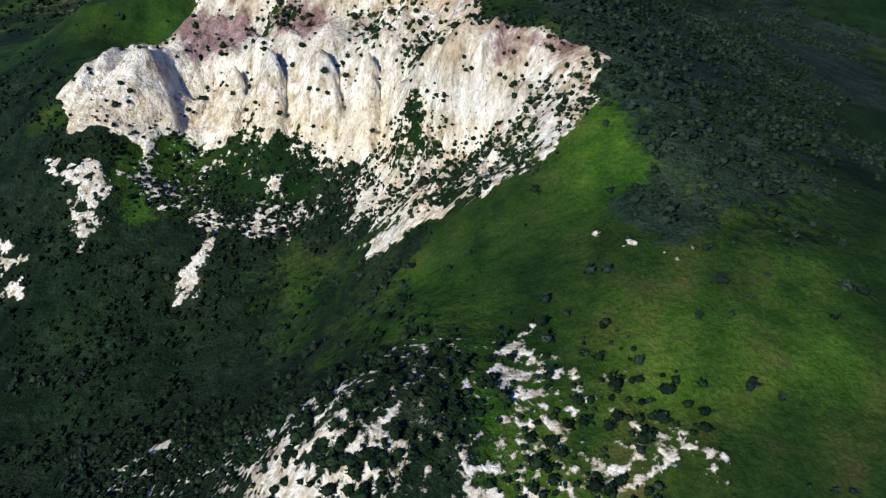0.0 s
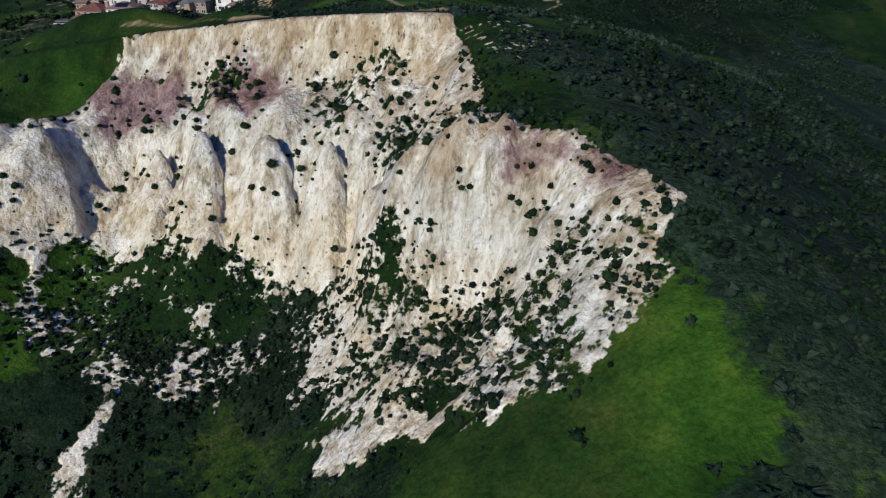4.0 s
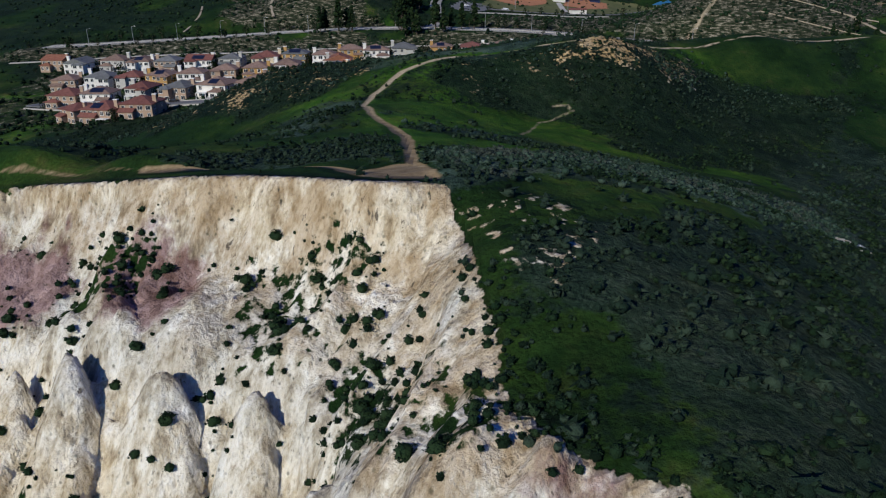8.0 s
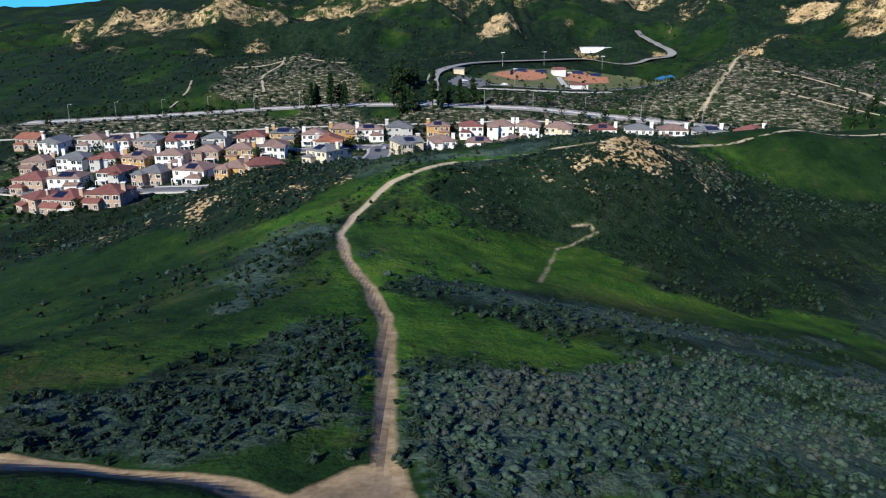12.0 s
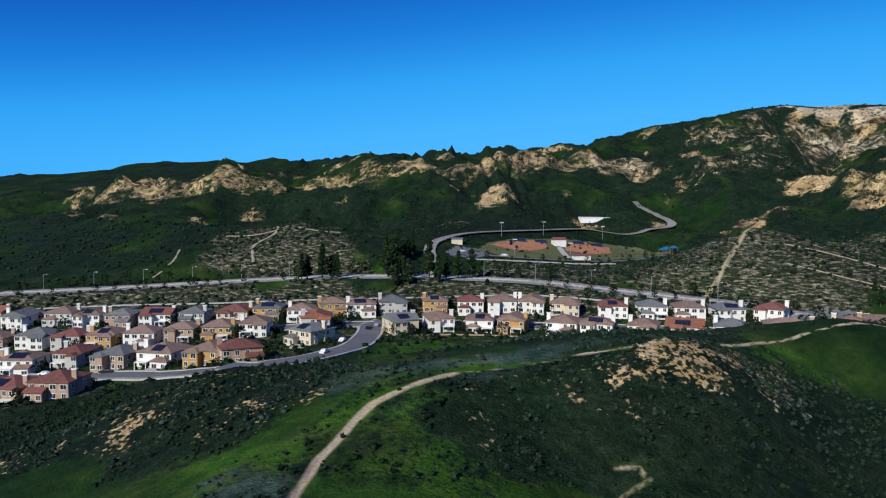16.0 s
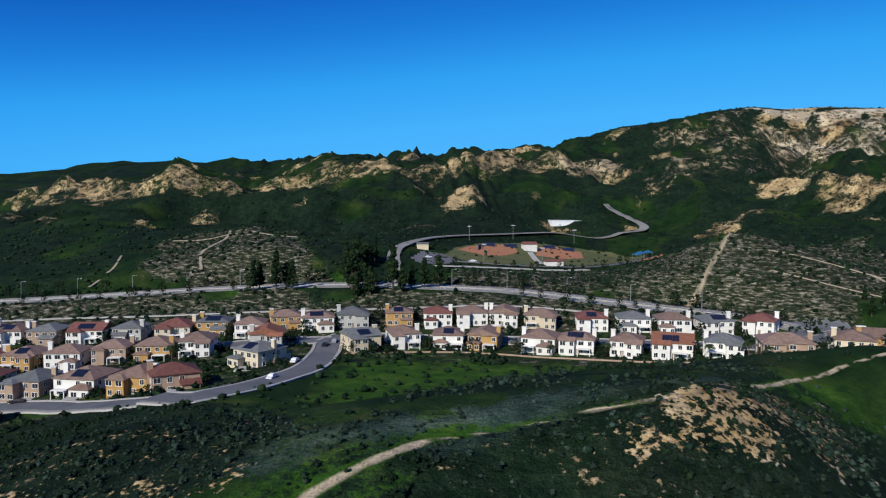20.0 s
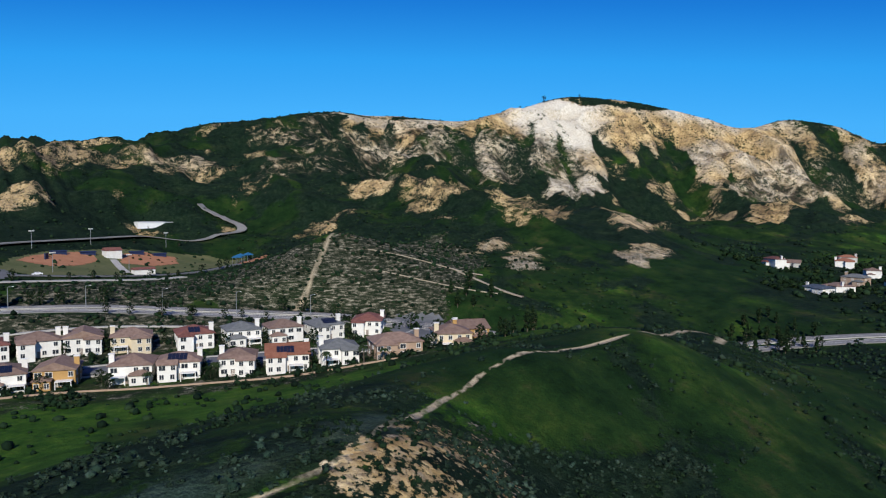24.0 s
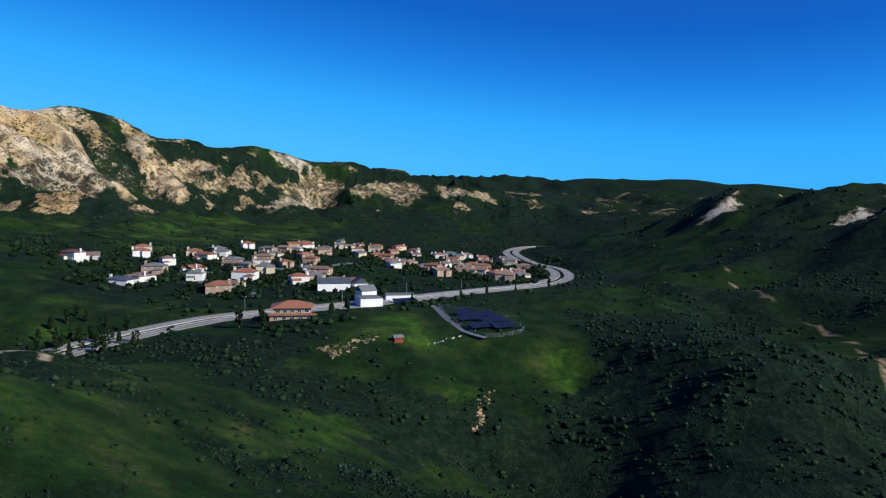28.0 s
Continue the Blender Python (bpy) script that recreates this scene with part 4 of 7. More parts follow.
def cover(x, y):
    """Weights of bare rock, trodden earth, scrub, pale stony soil, lush grass, the tints of the rock, and its painted
    gully shade.
    """
    x, y = np.asarray(x, float), np.asarray(y, float)
    d = np.hypot(x - 10, y - 150)
    rock = step(-0.5, 0.5, cliff_mask(x, y)) * ((x > -75) & (x < 30) & (y > 50) & (y < 130))
    hide = np.maximum(0.40 * soft(x, y, SHELF, 1.2, 1.2, 3.0, 126), 0.62 * soft(x, y, GREEN_GAP, 0.8, 0.8, 2.0, 127))
    right, left = soft(x, y, FOOT_RIGHT, 1.2, 1.2, 3.0, 128), soft(x, y, FOOT_LEFT, 1.5, 1.5, 3.0, 129)
    rock = rock * (1 - hide) * (1 - 0.40 * right) * (1 - 0.80 * left)
    rock = np.maximum(rock, 0.56 * right)
    rock = np.maximum(rock, 0.30 * left)
    for n, poly in enumerate(PALE_BITS.values()):
        gate = step(-0.9, 0.0, fbm(x / 1.7, y / 1.7, 3, 200 + n))
        rock = np.maximum(rock, soft(x, y, poly, 1.3, 1.0, 2.5, 100 + n) * gate * (0.45 if n > 8 else 0.40 if n == 7 else 0.52 if n == 0 else 0.62 if n > 3 else 0.85))
    knoll = soft(x, y, OCHRE, 2.0, 3.0, 4.0, 130)
    rock = np.maximum(rock, 0.46 * knoll)
    specks = np.maximum(soft(x, y, SCRUB["west"], 4.0, 5.0, 12.0, 131), 0.8 * soft(x, y, SCRUB["saddle"], 3.0, 3.0, 8.0, 132))
    rock = np.maximum(rock, 0.25 * specks)
    ochre, gully = np.maximum(0.85 * knoll, 0.9 * specks), np.zeros(np.shape(x))
    # far faces
    far = step(180, 240, d)
    if np.any(far > 0):
        ridge = 0.44 * step(48, 12, line_dist(x, y, CRAG_LINE) + 18 * fbm(x / 18, y / 18, 3, 154))
        scar = 0.47 * step(0.15, 0.8, fbm(x / 34, y / 34, 4, 156)) * step(25, 45, base_height(x, y))
        more = np.maximum(ridge, scar) * step(-50, 50, 2000 - d)
        for n, (cx, cy, tall, reach) in enumerate(CRAGS):
            spot = (np.abs(x - cx) < reach) & (np.abs(y - cy) < reach)
            if np.any(spot):
                r = np.hypot(x[spot] - cx, (y[spot] - cy) + 0.25 * reach) / reach + 0.3 * fbm(x[spot] / 10, y[spot] / 10, 3, 56 + n)
                more[spot] = np.maximum(more[spot], (0.50 if tall > 11 else 0.43) * step(0.75, 0.3, r))
        warm = np.full(np.shape(x), 0.9)
        for n, (share, tint, furrow_shade, poly) in enumerate(FAR_ROCK.values()):
            xs, ys = [q[0] for q in poly], [q[1] for q in poly]
            near = (x > min(xs) - 40) & (x < max(xs) + 40) & (y > min(ys) - 40) & (y < max(ys) + 40)
            if np.any(near):
                w = soft(x[near], y[near], poly, 7.0, 7.0, 22.0, 400 + n)
                more[near] = np.maximum(more[near], share * w)
                warm[near] = warm[near] * (1 - w) + tint * w
                gully[near] = np.maximum(gully[near], max(furrow_shade, 0.45 if n else 0.1) * w)
        spot = (x > 420) & (x < 1300) & (y > 480) & (y < 1010)
        if np.any(spot):
            sx, sy = x[spot], y[spot]
            run, down, rib, rill = ribs(sx, sy)
            reach = 24 + 76 * step(560, 700, sx) * step(1200, 1000, sx) + 95 * step(0.06, 0.5, rib) * step(600, 720, sx) + 60 * (rill - 0.3)
            bare = step(14, -14, down - reach) * step(0, 6, down - 3 - (9 + 14 * step(785, 815, sx)) * step(640, 700, sx) * step(1000, 900, sx)) * step(430, 470, sx) * step(1180, 1060, sx)
            notch = step(0.25, 0.6, fbm(sx / 30, sy / 30, 3, 157)) * step(20, 45, down)
            bare = bare * (1 - 0.45 * step(45, 70, down) * step(0.3, 0.06, rill)) * (1 - 0.35 * notch) * (0.72 + 0.4 * step(0.02, 0.25, rib))
            more[spot] = np.maximum(more[spot] * (0.55 + 0.75 * step(0.05, 0.4, rib)), np.clip(bare, 0, 1))
            cream = step(105, 55, np.hypot(sx - 765, sy - 905))
            warm[spot] = np.where(bare > 0.05, np.clip(0.5 + 0.45 * step(20, 50, down) - 0.3 * step(90, 140, down) - 0.8 * cream + 0.3 * fbm(sx / 40, sy / 40, 2, 158), 0, 1), warm[spot])
            bare = np.maximum(bare, 0.95 * cream * step(95, 70, down) * step(9, 15, down - 14 * step(785, 815, sx)))
            more[spot] = np.maximum(more[spot], bare)
            # strength of the painted gully shade, none on the cream face
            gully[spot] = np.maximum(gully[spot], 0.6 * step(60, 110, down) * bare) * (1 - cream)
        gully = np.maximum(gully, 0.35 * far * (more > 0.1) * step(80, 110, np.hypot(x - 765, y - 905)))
        rock = np.maximum(rock, far * more)
        ochre = np.maximum(ochre, far * warm)
    def way(line, half, fall, seed):
        return np.clip(0.5 + (half - line_dist(x, y, line) - 0.2 * vnoise(x / 3, y / 3, seed)) / fall, 0, 1)

    trail = way(TRAIL_MAIN, 0.62 - 0.2 * step(5, 12, x) , 2.4 - 0.9 * step(5, 12, x), 170) * (1 - 0.3 * step(6, 9, x) * step(29, 24, x) * (y > 205))
    trail = np.maximum(trail, way(TRAIL_MAIN[:5], 0.72, 1.5, 170))
    trail = np.maximum(trail, way(TRAIL_RIM[:7], 0.7, 1.4, 171))
    trail = np.maximum(trail, np.maximum(0.62 * way(TRAIL_RIM[6:8], 0.4, 1.0, 171), 0.8 * way(TRAIL_RIM[7:], 0.1, 0.8, 171)))
    trail = np.maximum(trail, np.clip(0.5 + (inside(x, y, YARD) + 0.25 * vnoise(x / 1.5, y / 1.5, 172)) / 1.8, 0, 1))
    trail = np.maximum(trail, 0.85 * way(TRAIL_SIDE, 0.35, 2.6, 174))
    for line, half, fall in ((TRAIL_LOOP, 1.0, 6.0), (TRAIL_SPUR, 0.9, 4.0), (TRACK, 1.0, 7.0), (TRACK_EAST, 1.6, 9.0)):
        trail = np.maximum(trail, way(line, half, fall, 173))
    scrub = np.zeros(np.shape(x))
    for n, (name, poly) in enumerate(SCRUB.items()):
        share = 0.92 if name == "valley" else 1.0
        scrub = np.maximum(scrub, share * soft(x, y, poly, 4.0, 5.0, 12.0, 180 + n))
    sage = np.zeros(np.shape(x))
    for n, name in enumerate(("band", "north", "dry_bank", "rim", "crest_sage")):
        sage = np.maximum(sage, soft(x, y, SCRUB[name], 4.0, 5.0, 12.0, 186 + n))
    sage = np.maximum(sage, 0.3 * soft(x, y, SCRUB["east"], 4.0, 5.0, 12.0, 180))
    spread = step(0.05, 0.6, fbm(x / 30, y / 30, 4, 190)) * step(-20, 40, y + 60)
    scrub = np.maximum(scrub, (0.42 + 0.4 * step(180, 260, y)) * spread)
    scrub = scrub * (1 - 0.85 * soft(x, y, OPEN_GRASS, 2.0, 2.0, 5.0, 192))
    mixed = soft(x, y, MIXED, 3.0, 3.0, 6.0, 193)
    scrub = scrub * (1 - mixed) + 0.5 * mixed
    bare = soft(x, y, RUBBLE, 1.5, 1.5, 3.0, 194)
    scrub = np.maximum(scrub, 0.85 * step(300, 500, d) * step(-0.8, 0.1, fbm(x / 60, y / 60, 4, 191)))
    rock = np.maximum(rock, 0.35 * bare)
    soil = np.zeros(np.shape(x))
    for n, poly in enumerate(BENCH_SOIL.values()):
        soil = np.maximum(soil, soft(x, y, poly, 8.0, 10.0, 25.0, 210 + n))
    soil = np.maximum(soil, 0.46 * soft(x, y, HOUSE_KEEP, 4.0, 4.0, 12.0, 218))
    lawn = soft(x, y, LAWN, 4.0, 5.0, 14.0, 220)
    scrub = scrub * (1 - 0.6 * soil) * (1 - trail)
    for n, poly in enumerate(EAST_GRASS):
        open_land = soft(x, y, poly, 8.0, 12.0, 25.0, 226 + n) * step(-0.9, -0.2, fbm(x / 18, y / 18, 3, 228))
        scrub = scrub * (1 - 0.7 * open_land)
        lawn = np.maximum(lawn, 0.2 * open_land)
    for n, poly in enumerate(MEADOWS):
        lawn = np.maximum(lawn, (0.7, 0.35, 0.7)[n] * soft(x, y, poly, 12.0, 14.0, 40.0, 222 + n))
    scrub = scrub * (1 - 0.9 * lawn)
    lush = np.clip(0.5 + 0.6 * fbm(x / 22, y / 22, 4, 230) + 0.6 * lawn - 0.5 * step(280, 500, d) - 0.35 * step(-8, -25, x) * step(135, 150, y) * step(260, 235, y) - 0.45 * step(55, 90, x) * step(340, 280, y) * (1 - lawn) + 0.3 * step(120, 140, y) * step(205, 185, y) * step(-12, 8, x) * step(90, 70, x), 0, 1)
    mauve = np.zeros(np.shape(x))
    for n, poly in enumerate(MAUVE):
        mauve = np.maximum(mauve, (1.0 if n < 2 else 0.75) * soft(x, y, poly, 1.6, 1.0, 3.0, 240 + n))
    return {"rock": rock, "trail": trail, "scrub": scrub, "soil": soil, "lush": lush, "ochre": np.clip(ochre, 0, 1), "mauve": mauve, "gully": gully, "sage": sage}


# ---- the ground sheet ----
def axis(parts):
    out = [parts[0][0]]
    for a, b, d0, d1 in parts:
        n = max(2, int((b - a) / ((d0 + d1) / 2)))
        t = np.linspace(0, 1, n + 1)[1:]
        out += list(a + (b - a) * (d0 * t + (d1 - d0) * t * t / 2) / ((d0 + d1) / 2))
    return np.array(out)


GRID = {}


def lookup(x, y, keys):
    """Values of the ground sheet between its corners."""
    xs, ys = GRID["xs"], GRID["ys"]
    i = np.clip(np.searchsorted(xs, x) - 1, 0, len(xs) - 2)
    j = np.clip(np.searchsorted(ys, y) - 1, 0, len(ys) - 2)
    u, v = (x - xs[i]) / (xs[i + 1] - xs[i]), (y - ys[j]) / (ys[j + 1] - ys[j])
    out = {}
    for k in keys:
        g = GRID[k]
        out[k] = (g[j, i] * (1 - u) + g[j, i + 1] * u) * (1 - v) + (g[j + 1, i] * (1 - u) + g[j + 1, i + 1] * u) * v
    return out


def build_ground():
    xs = axis([(-4800, -500, 160, 18), (-500, -110, 16, 3), (-110, -58, 2.4, 0.7), (-58, 22, 0.42, 0.42), (22, 110, 0.7, 1.6), (110, 300, 2, 4), (300, 1300, 4.8, 4.4), (1300, 4900, 12, 120)])
    ys = axis([(-4800, -300, 200, 20), (-300, 20, 16, 1.6), (20, 60, 1.0, 0.5), (60, 126, 0.4, 0.4), (126, 260, 0.6, 1.2), (260, 420, 1.5, 2.5), (420, 1020, 3.2, 3.8), (1020, 4900, 10, 110)])
    gx, gy = np.meshgrid(xs, ys)
    gz = height(gx, gy)
    nx, ny = len(xs), len(ys)
    idx = np.arange(nx * ny).reshape(ny, nx)
    quads = np.stack([idx[:-1, :-1], idx[:-1, 1:], idx[1:, 1:], idx[1:, :-1]], -1).reshape(-1, 4)
    me = bpy.data.meshes.new("ground")
    me.vertices.add(nx * ny)
    me.vertices.foreach_set("co", np.stack([gx, gy, gz], -1).ravel().astype(np.float32))
    me.loops.add(len(quads) * 4)
    me.loops.foreach_set("vertex_index", quads.ravel().astype(np.int32))
    me.polygons.add(len(quads))
    me.polygons.foreach_set("loop_start", np.arange(0, len(quads) * 4, 4, dtype=np.int32))
    me.update(calc_edges=True)
    layers = cover(gx, gy)
    GRID.update(layers, xs=xs, ys=ys, z=gz)
    for key, values in layers.items():
        me.attributes.new(key, "FLOAT", "POINT").data.foreach_set("value", np.asarray(values, np.float32).ravel())
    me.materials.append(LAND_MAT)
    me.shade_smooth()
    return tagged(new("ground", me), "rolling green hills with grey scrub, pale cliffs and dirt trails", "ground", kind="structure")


ground = build_ground()


# ---- tools for things ----
def link(name, me, parent=None, label="", at=None):
    ob = new(name, me)
    if parent is not None:
        ob.parent = parent
    if at is not None:
        ob.matrix_basis = at
    if label:
        ob["label"] = label
    return ob


def part(name, bm, material, parent=None, label="", smooth=False):
    """Links a bmesh as one mesh object."""
    me = bpy.data.meshes.new(name)
    bmesh.ops.recalc_face_normals(bm, faces=bm.faces)
    bm.to_mesh(me)
    bm.free()
    me.materials.append(material)
    if smooth:
        me.shade_smooth()
    return link(name, me, parent, label)


def root(name, x, y, z, turn, label, category, group="", kind=""):
    ob = new(name)
    ob.empty_display_size = 0.5
    ob.matrix_basis = pose(x, y, z, 0, 0, turn)
    return tagged(ob, label, category, group, kind)


def box(bm, x0, y0, z0, x1, y1, z1):
    v = [bm.verts.new(p) for p in ((x0, y0, z0), (x1, y0, z0), (x1, y1, z0), (x0, y1, z0), (x0, y0, z1), (x1, y0, z1), (x1, y1, z1), (x0, y1, z1))]
    for f in ((3, 2, 1, 0), (4, 5, 6, 7), (0, 1, 5, 4), (1, 2, 6, 5), (2, 3, 7, 6), (3, 0, 4, 7)):
        bm.faces.new([v[i] for i in f])


def boxed(*corners):
    bm = bmesh.new()
    box(bm, *corners)
    return bm


def rod(bm, a, b, r0, r1=None, n=6):
    a, b = Vector(a), Vector(b)
    q = (b - a).to_track_quat("Z", "Y").to_matrix()
    rings = []
    for p, r in ((a, r0), (b, r0 if r1 is None else r1)):
        rings.append([bm.verts.new(p + q @ Vector((math.cos(k * math.tau / n) * r, math.sin(k * math.tau / n) * r, 0))) for k in range(n)])
    for k in range(n):
        bm.faces.new((rings[0][k], rings[0][(k + 1) % n], rings[1][(k + 1) % n], rings[1][k]))
    bm.faces.new(rings[0][::-1])
    bm.faces.new(rings[1])


def hip(bm, x0, y0, x1, y1, z, rise, over=0.5, gable=False, thick=0.22):
    """A hipped or gabled roof with eaves and a fascia of its own thickness."""
    x0, y0, x1, y1 = x0 - over, y0 - over, x1 + over, y1 + over
    w, d = x1 - x0, y1 - y0
    inset = 0.0 if gable else min(w, d) / 2
    if w >= d:
        ridge = [(x0 + inset, (y0 + y1) / 2), (x1 - inset, (y0 + y1) / 2)]
    else:
        ridge = [((x0 + x1) / 2, y0 + inset), ((x0 + x1) / 2, y1 - inset)]
    low = [bm.verts.new((px, py, z - thick)) for px, py in ((x0, y0), (x1, y0), (x1, y1), (x0, y1))]
    top = [bm.verts.new((px, py, z)) for px, py in ((x0, y0), (x1, y0), (x1, y1), (x0, y1))]
    a, b = [bm.verts.new((px, py, z + rise)) for px, py in ridge]
    bm.faces.new(low[::-1])
    for k in range(4):
        bm.faces.new((low[k], low[(k + 1) % 4], top[(k + 1) % 4], top[k]))
    if w >= d:
        faces = ((top[0], top[1], b, a), (top[2], top[3], a, b), (top[1], top[2], b), (top[3], top[0], a))
    else:
        faces = ((top[1], top[2], b, a), (top[3], top[0], a, b), (top[0], top[1], a), (top[2], top[3], b))
    for f in faces:
        bm.faces.new(f)


def ground_z(x, y):
    return float(lookup(np.array([x]), np.array([y]), ("z",))["z"][0])


def smooth_line(points, gap=4.0):
    """A rounded polyline through the points, with samples about gap metres apart."""
    p = [Vector(q) for q in points]
    p = [p[0] * 2 - p[1]] + p + [p[-1] * 2 - p[-2]]
    out = []
    for a, b, c, d in zip(p[:-3], p[1:-2], p[2:-1], p[3:]):
        n = max(1, int((c - b).length / gap))
        for k in range(n):
            t = k / n
            out.append(0.5 * (2 * b + (c - a) * t + (2 * a - 5 * b + 4 * c - d) * t * t + (3 * b - a - 3 * c + d) * t**3))
    return out + [p[-2]]


def ribbon(name, points, half, material, label, category, lift=0.25, offset=0.0, thick=0.5, gap=4.0, kind="structure"):
    """A road or path laid along a line, level across, with edges that go into the ground."""
    line = smooth_line([Vector((a, b)) for a, b in points], gap)
    rows = []
    for k, p in enumerate(line):
        t = (line[min(k + 1, len(line) - 1)] - line[max(k - 1, 0)]).normalized()
        n = Vector((-t.y, t.x))
        rows.append((p + n * (offset + half), p + n * (offset - half), p + n * offset))
    zs = np.array([max(ground_z(*a), ground_z(*b), ground_z(*c)) for a, b, c in rows])
    pad = np.r_[zs[:1].repeat(3), zs, zs[-1:].repeat(3)]
    zs = np.maximum(np.convolve(pad, np.ones(7) / 7, "valid"), zs - 0.15) + lift
    bm = bmesh.new()
    prev = None
    for (a, b, _), z in zip(rows, zs):
        v = [bm.verts.new((a.x, a.y, z - thick)), bm.verts.new((a.x, a.y, z)), bm.verts.new((b.x, b.y, z)), bm.verts.new((b.x, b.y, z - thick))]
        if prev:
            for i in range(3):
                bm.faces.new((prev[i], v[i], v[i + 1], prev[i + 1]))
        prev = v
    return tagged(part(name, bm, material), label, category, kind=kind)


def patch(name, poly, material, label, category, lift=0.3, cell=2.0):
    """A piece of made ground that follows the land."""
    xs, ys = [q[0] for q in poly], [q[1] for q in poly]
    gx, gy = np.arange(min(xs), max(xs) + cell, cell), np.arange(min(ys), max(ys) + cell, cell)
    mx, my = np.meshgrid(gx, gy)
    deep = inside(mx, my, poly)
    mz = lookup(mx.ravel(), my.ravel(), ("z",))["z"].reshape(mx.shape) + lift
    bm = bmesh.new()
    made = {}

    def corner(j, i):
        if (j, i) not in made:
            made[j, i] = bm.verts.new((mx[j, i], my[j, i], mz[j, i]))
        return made[j, i]

    for j in range(len(gy) - 1):
        for i in range(len(gx) - 1):
            if deep[j:j + 2, i:i + 2].mean() > 0:
                bm.faces.new((corner(j, i), corner(j, i + 1), corner(j + 1, i + 1), corner(j + 1, i)))
    return tagged(part(name, bm, material), label, category, kind="structure")


# ---- shrubs ----
def lump_shape(seed, lumps, sub):
    """Vertices and triangles of a ragged bush about 1 m across, on z = 0."""
    rng = np.random.RandomState(seed)
    verts, tris, n = [], [], 0
    for k in range(lumps):
        bm = bmesh.new()
        bmesh.ops.create_icosphere(bm, subdivisions=sub, radius=1.0)
        v = np.array([p.co[:] for p in bm.verts])
        t = np.array([[p.index for p in f.verts] for f in bm.faces])
        bm.free()
        v = v * (0.72 + 0.5 * rng.rand(len(v), 1))
        size = 0.5 if lumps == 1 else 0.24 + 0.16 * rng.rand()
        a, r = rng.rand() * math.tau, 0.0 if lumps == 1 else 0.3 * math.sqrt(rng.rand())
        v = v * size * (1, 1, 0.78) + (math.cos(a) * r, math.sin(a) * r, size * 0.5 + 0.12 * rng.rand())
        verts.append(v)
        tris.append(t + n)
        n += len(v)
    return np.concatenate(verts), np.concatenate(tris)


def scatter_mesh(name, xyz, sizes, shapes, material, label, category, seed):
    if not len(xyz):
        return None
    rng = np.random.RandomState(seed)
    which = rng.randint(0, len(shapes), len(xyz))
    turn = rng.rand(len(xyz)) * math.tau
    vs, ts, n = [], [], 0
    for k, (v, t) in enumerate(shapes):
        sel = which == k
        m = int(sel.sum())
        if not m:
            continue
        c, s = np.cos(turn[sel])[:, None], np.sin(turn[sel])[:, None]
        sz = sizes[sel][:, None]
        tall = sz * (0.75 + 0.5 * rng.rand(m, 1))
        px = (v[None, :, 0] * c - v[None, :, 1] * s) * sz + xyz[sel, 0:1]
        py = (v[None, :, 0] * s + v[None, :, 1] * c) * sz + xyz[sel, 1:2]
        pz = v[None, :, 2] * tall + xyz[sel, 2:3] - 0.06 * sz
        vs.append(np.stack([px, py, pz], -1).reshape(-1, 3))
        ts.append((t[None] + (np.arange(m) * len(v))[:, None, None]).reshape(-1, 3) + n)
        n += m * len(v)
    vs, ts = np.concatenate(vs), np.concatenate(ts)
    me = bpy.data.meshes.new(name)
    me.vertices.add(len(vs))
    me.vertices.foreach_set("co", vs.ravel().astype(np.float32))
    me.loops.add(len(ts) * 3)
    me.loops.foreach_set("vertex_index", ts.ravel().astype(np.int32))
    me.polygons.add(len(ts))
    me.polygons.foreach_set("loop_start", np.arange(0, len(ts) * 3, 3, dtype=np.int32))
    me.update(calc_edges=True)
    me.materials.append(material)
    me.shade_smooth()
    return tagged(new(name, me), label, category, kind="stuff")


def leaf_shape(seed, blades, size, core=1):
    """A bush about 1 m across: a small dark heart and many loose leaf clumps round it, on z = 0."""
    rng = np.random.RandomState(seed)
    verts, tris = lump_shape(seed, 1, core)
    verts, tris = [verts * (0.72, 0.72, 0.8)], [tris]
    n = len(verts[0])
    for k in range(blades):
        a, up = rng.rand() * math.tau, rng.rand()
        out = np.array((math.cos(a) * math.cos(up * 1.5), math.sin(a) * math.cos(up * 1.5), math.sin(up * 1.5)))
        c = out * (0.46, 0.46, 0.52) * (0.65 + 0.45 * rng.rand()) * (0.8 + 0.2 * math.sin(3 * a + seed)) + (0, 0, 0.14)
        t = rng.randn(3, 3) * size * (1.1, 1.1, 0.55)
        t[1] += out * size * 0.8
        verts.append(c + t - t.mean(0))
        tris.append(np.array([[n, n + 1, n + 2]]))
        n += 3
    return np.concatenate(verts), np.concatenate(tris)


FINE = [leaf_shape(s, 190, 0.07, 2) for s in range(4)]
MEDIUM = [leaf_shape(10 + s, 44, 0.12) for s in range(6)]
COARSE = [leaf_shape(20 + s, 15, 0.19) for s in range(6)]
PUFFS = [lump_shape(40 + s, 2, 1) for s in range(3)] + [leaf_shape(50 + s, 20, 0.15) for s in range(5)]
TINY = [lump_shape(30 + s, 1, 1) for s in range(6)]


def sow(seed, x0, x1, y0, y1, per_m2, chance):
    """Random places in a rectangle, kept by chance(x, y, cover)."""
    rng = np.random.RandomState(seed)
    n = int((x1 - x0) * (y1 - y0) * per_m2)
    x, y = x0 + rng.rand(n) * (x1 - x0), y0 + rng.rand(n) * (y1 - y0)
    keep = rng.rand(n) < chance(x, y, lookup(x, y, ("rock", "trail", "scrub", "soil")))
    x, y = x[keep], y[keep]
    return np.stack([x, y, lookup(x, y, ("z",))["z"]], -1), rng


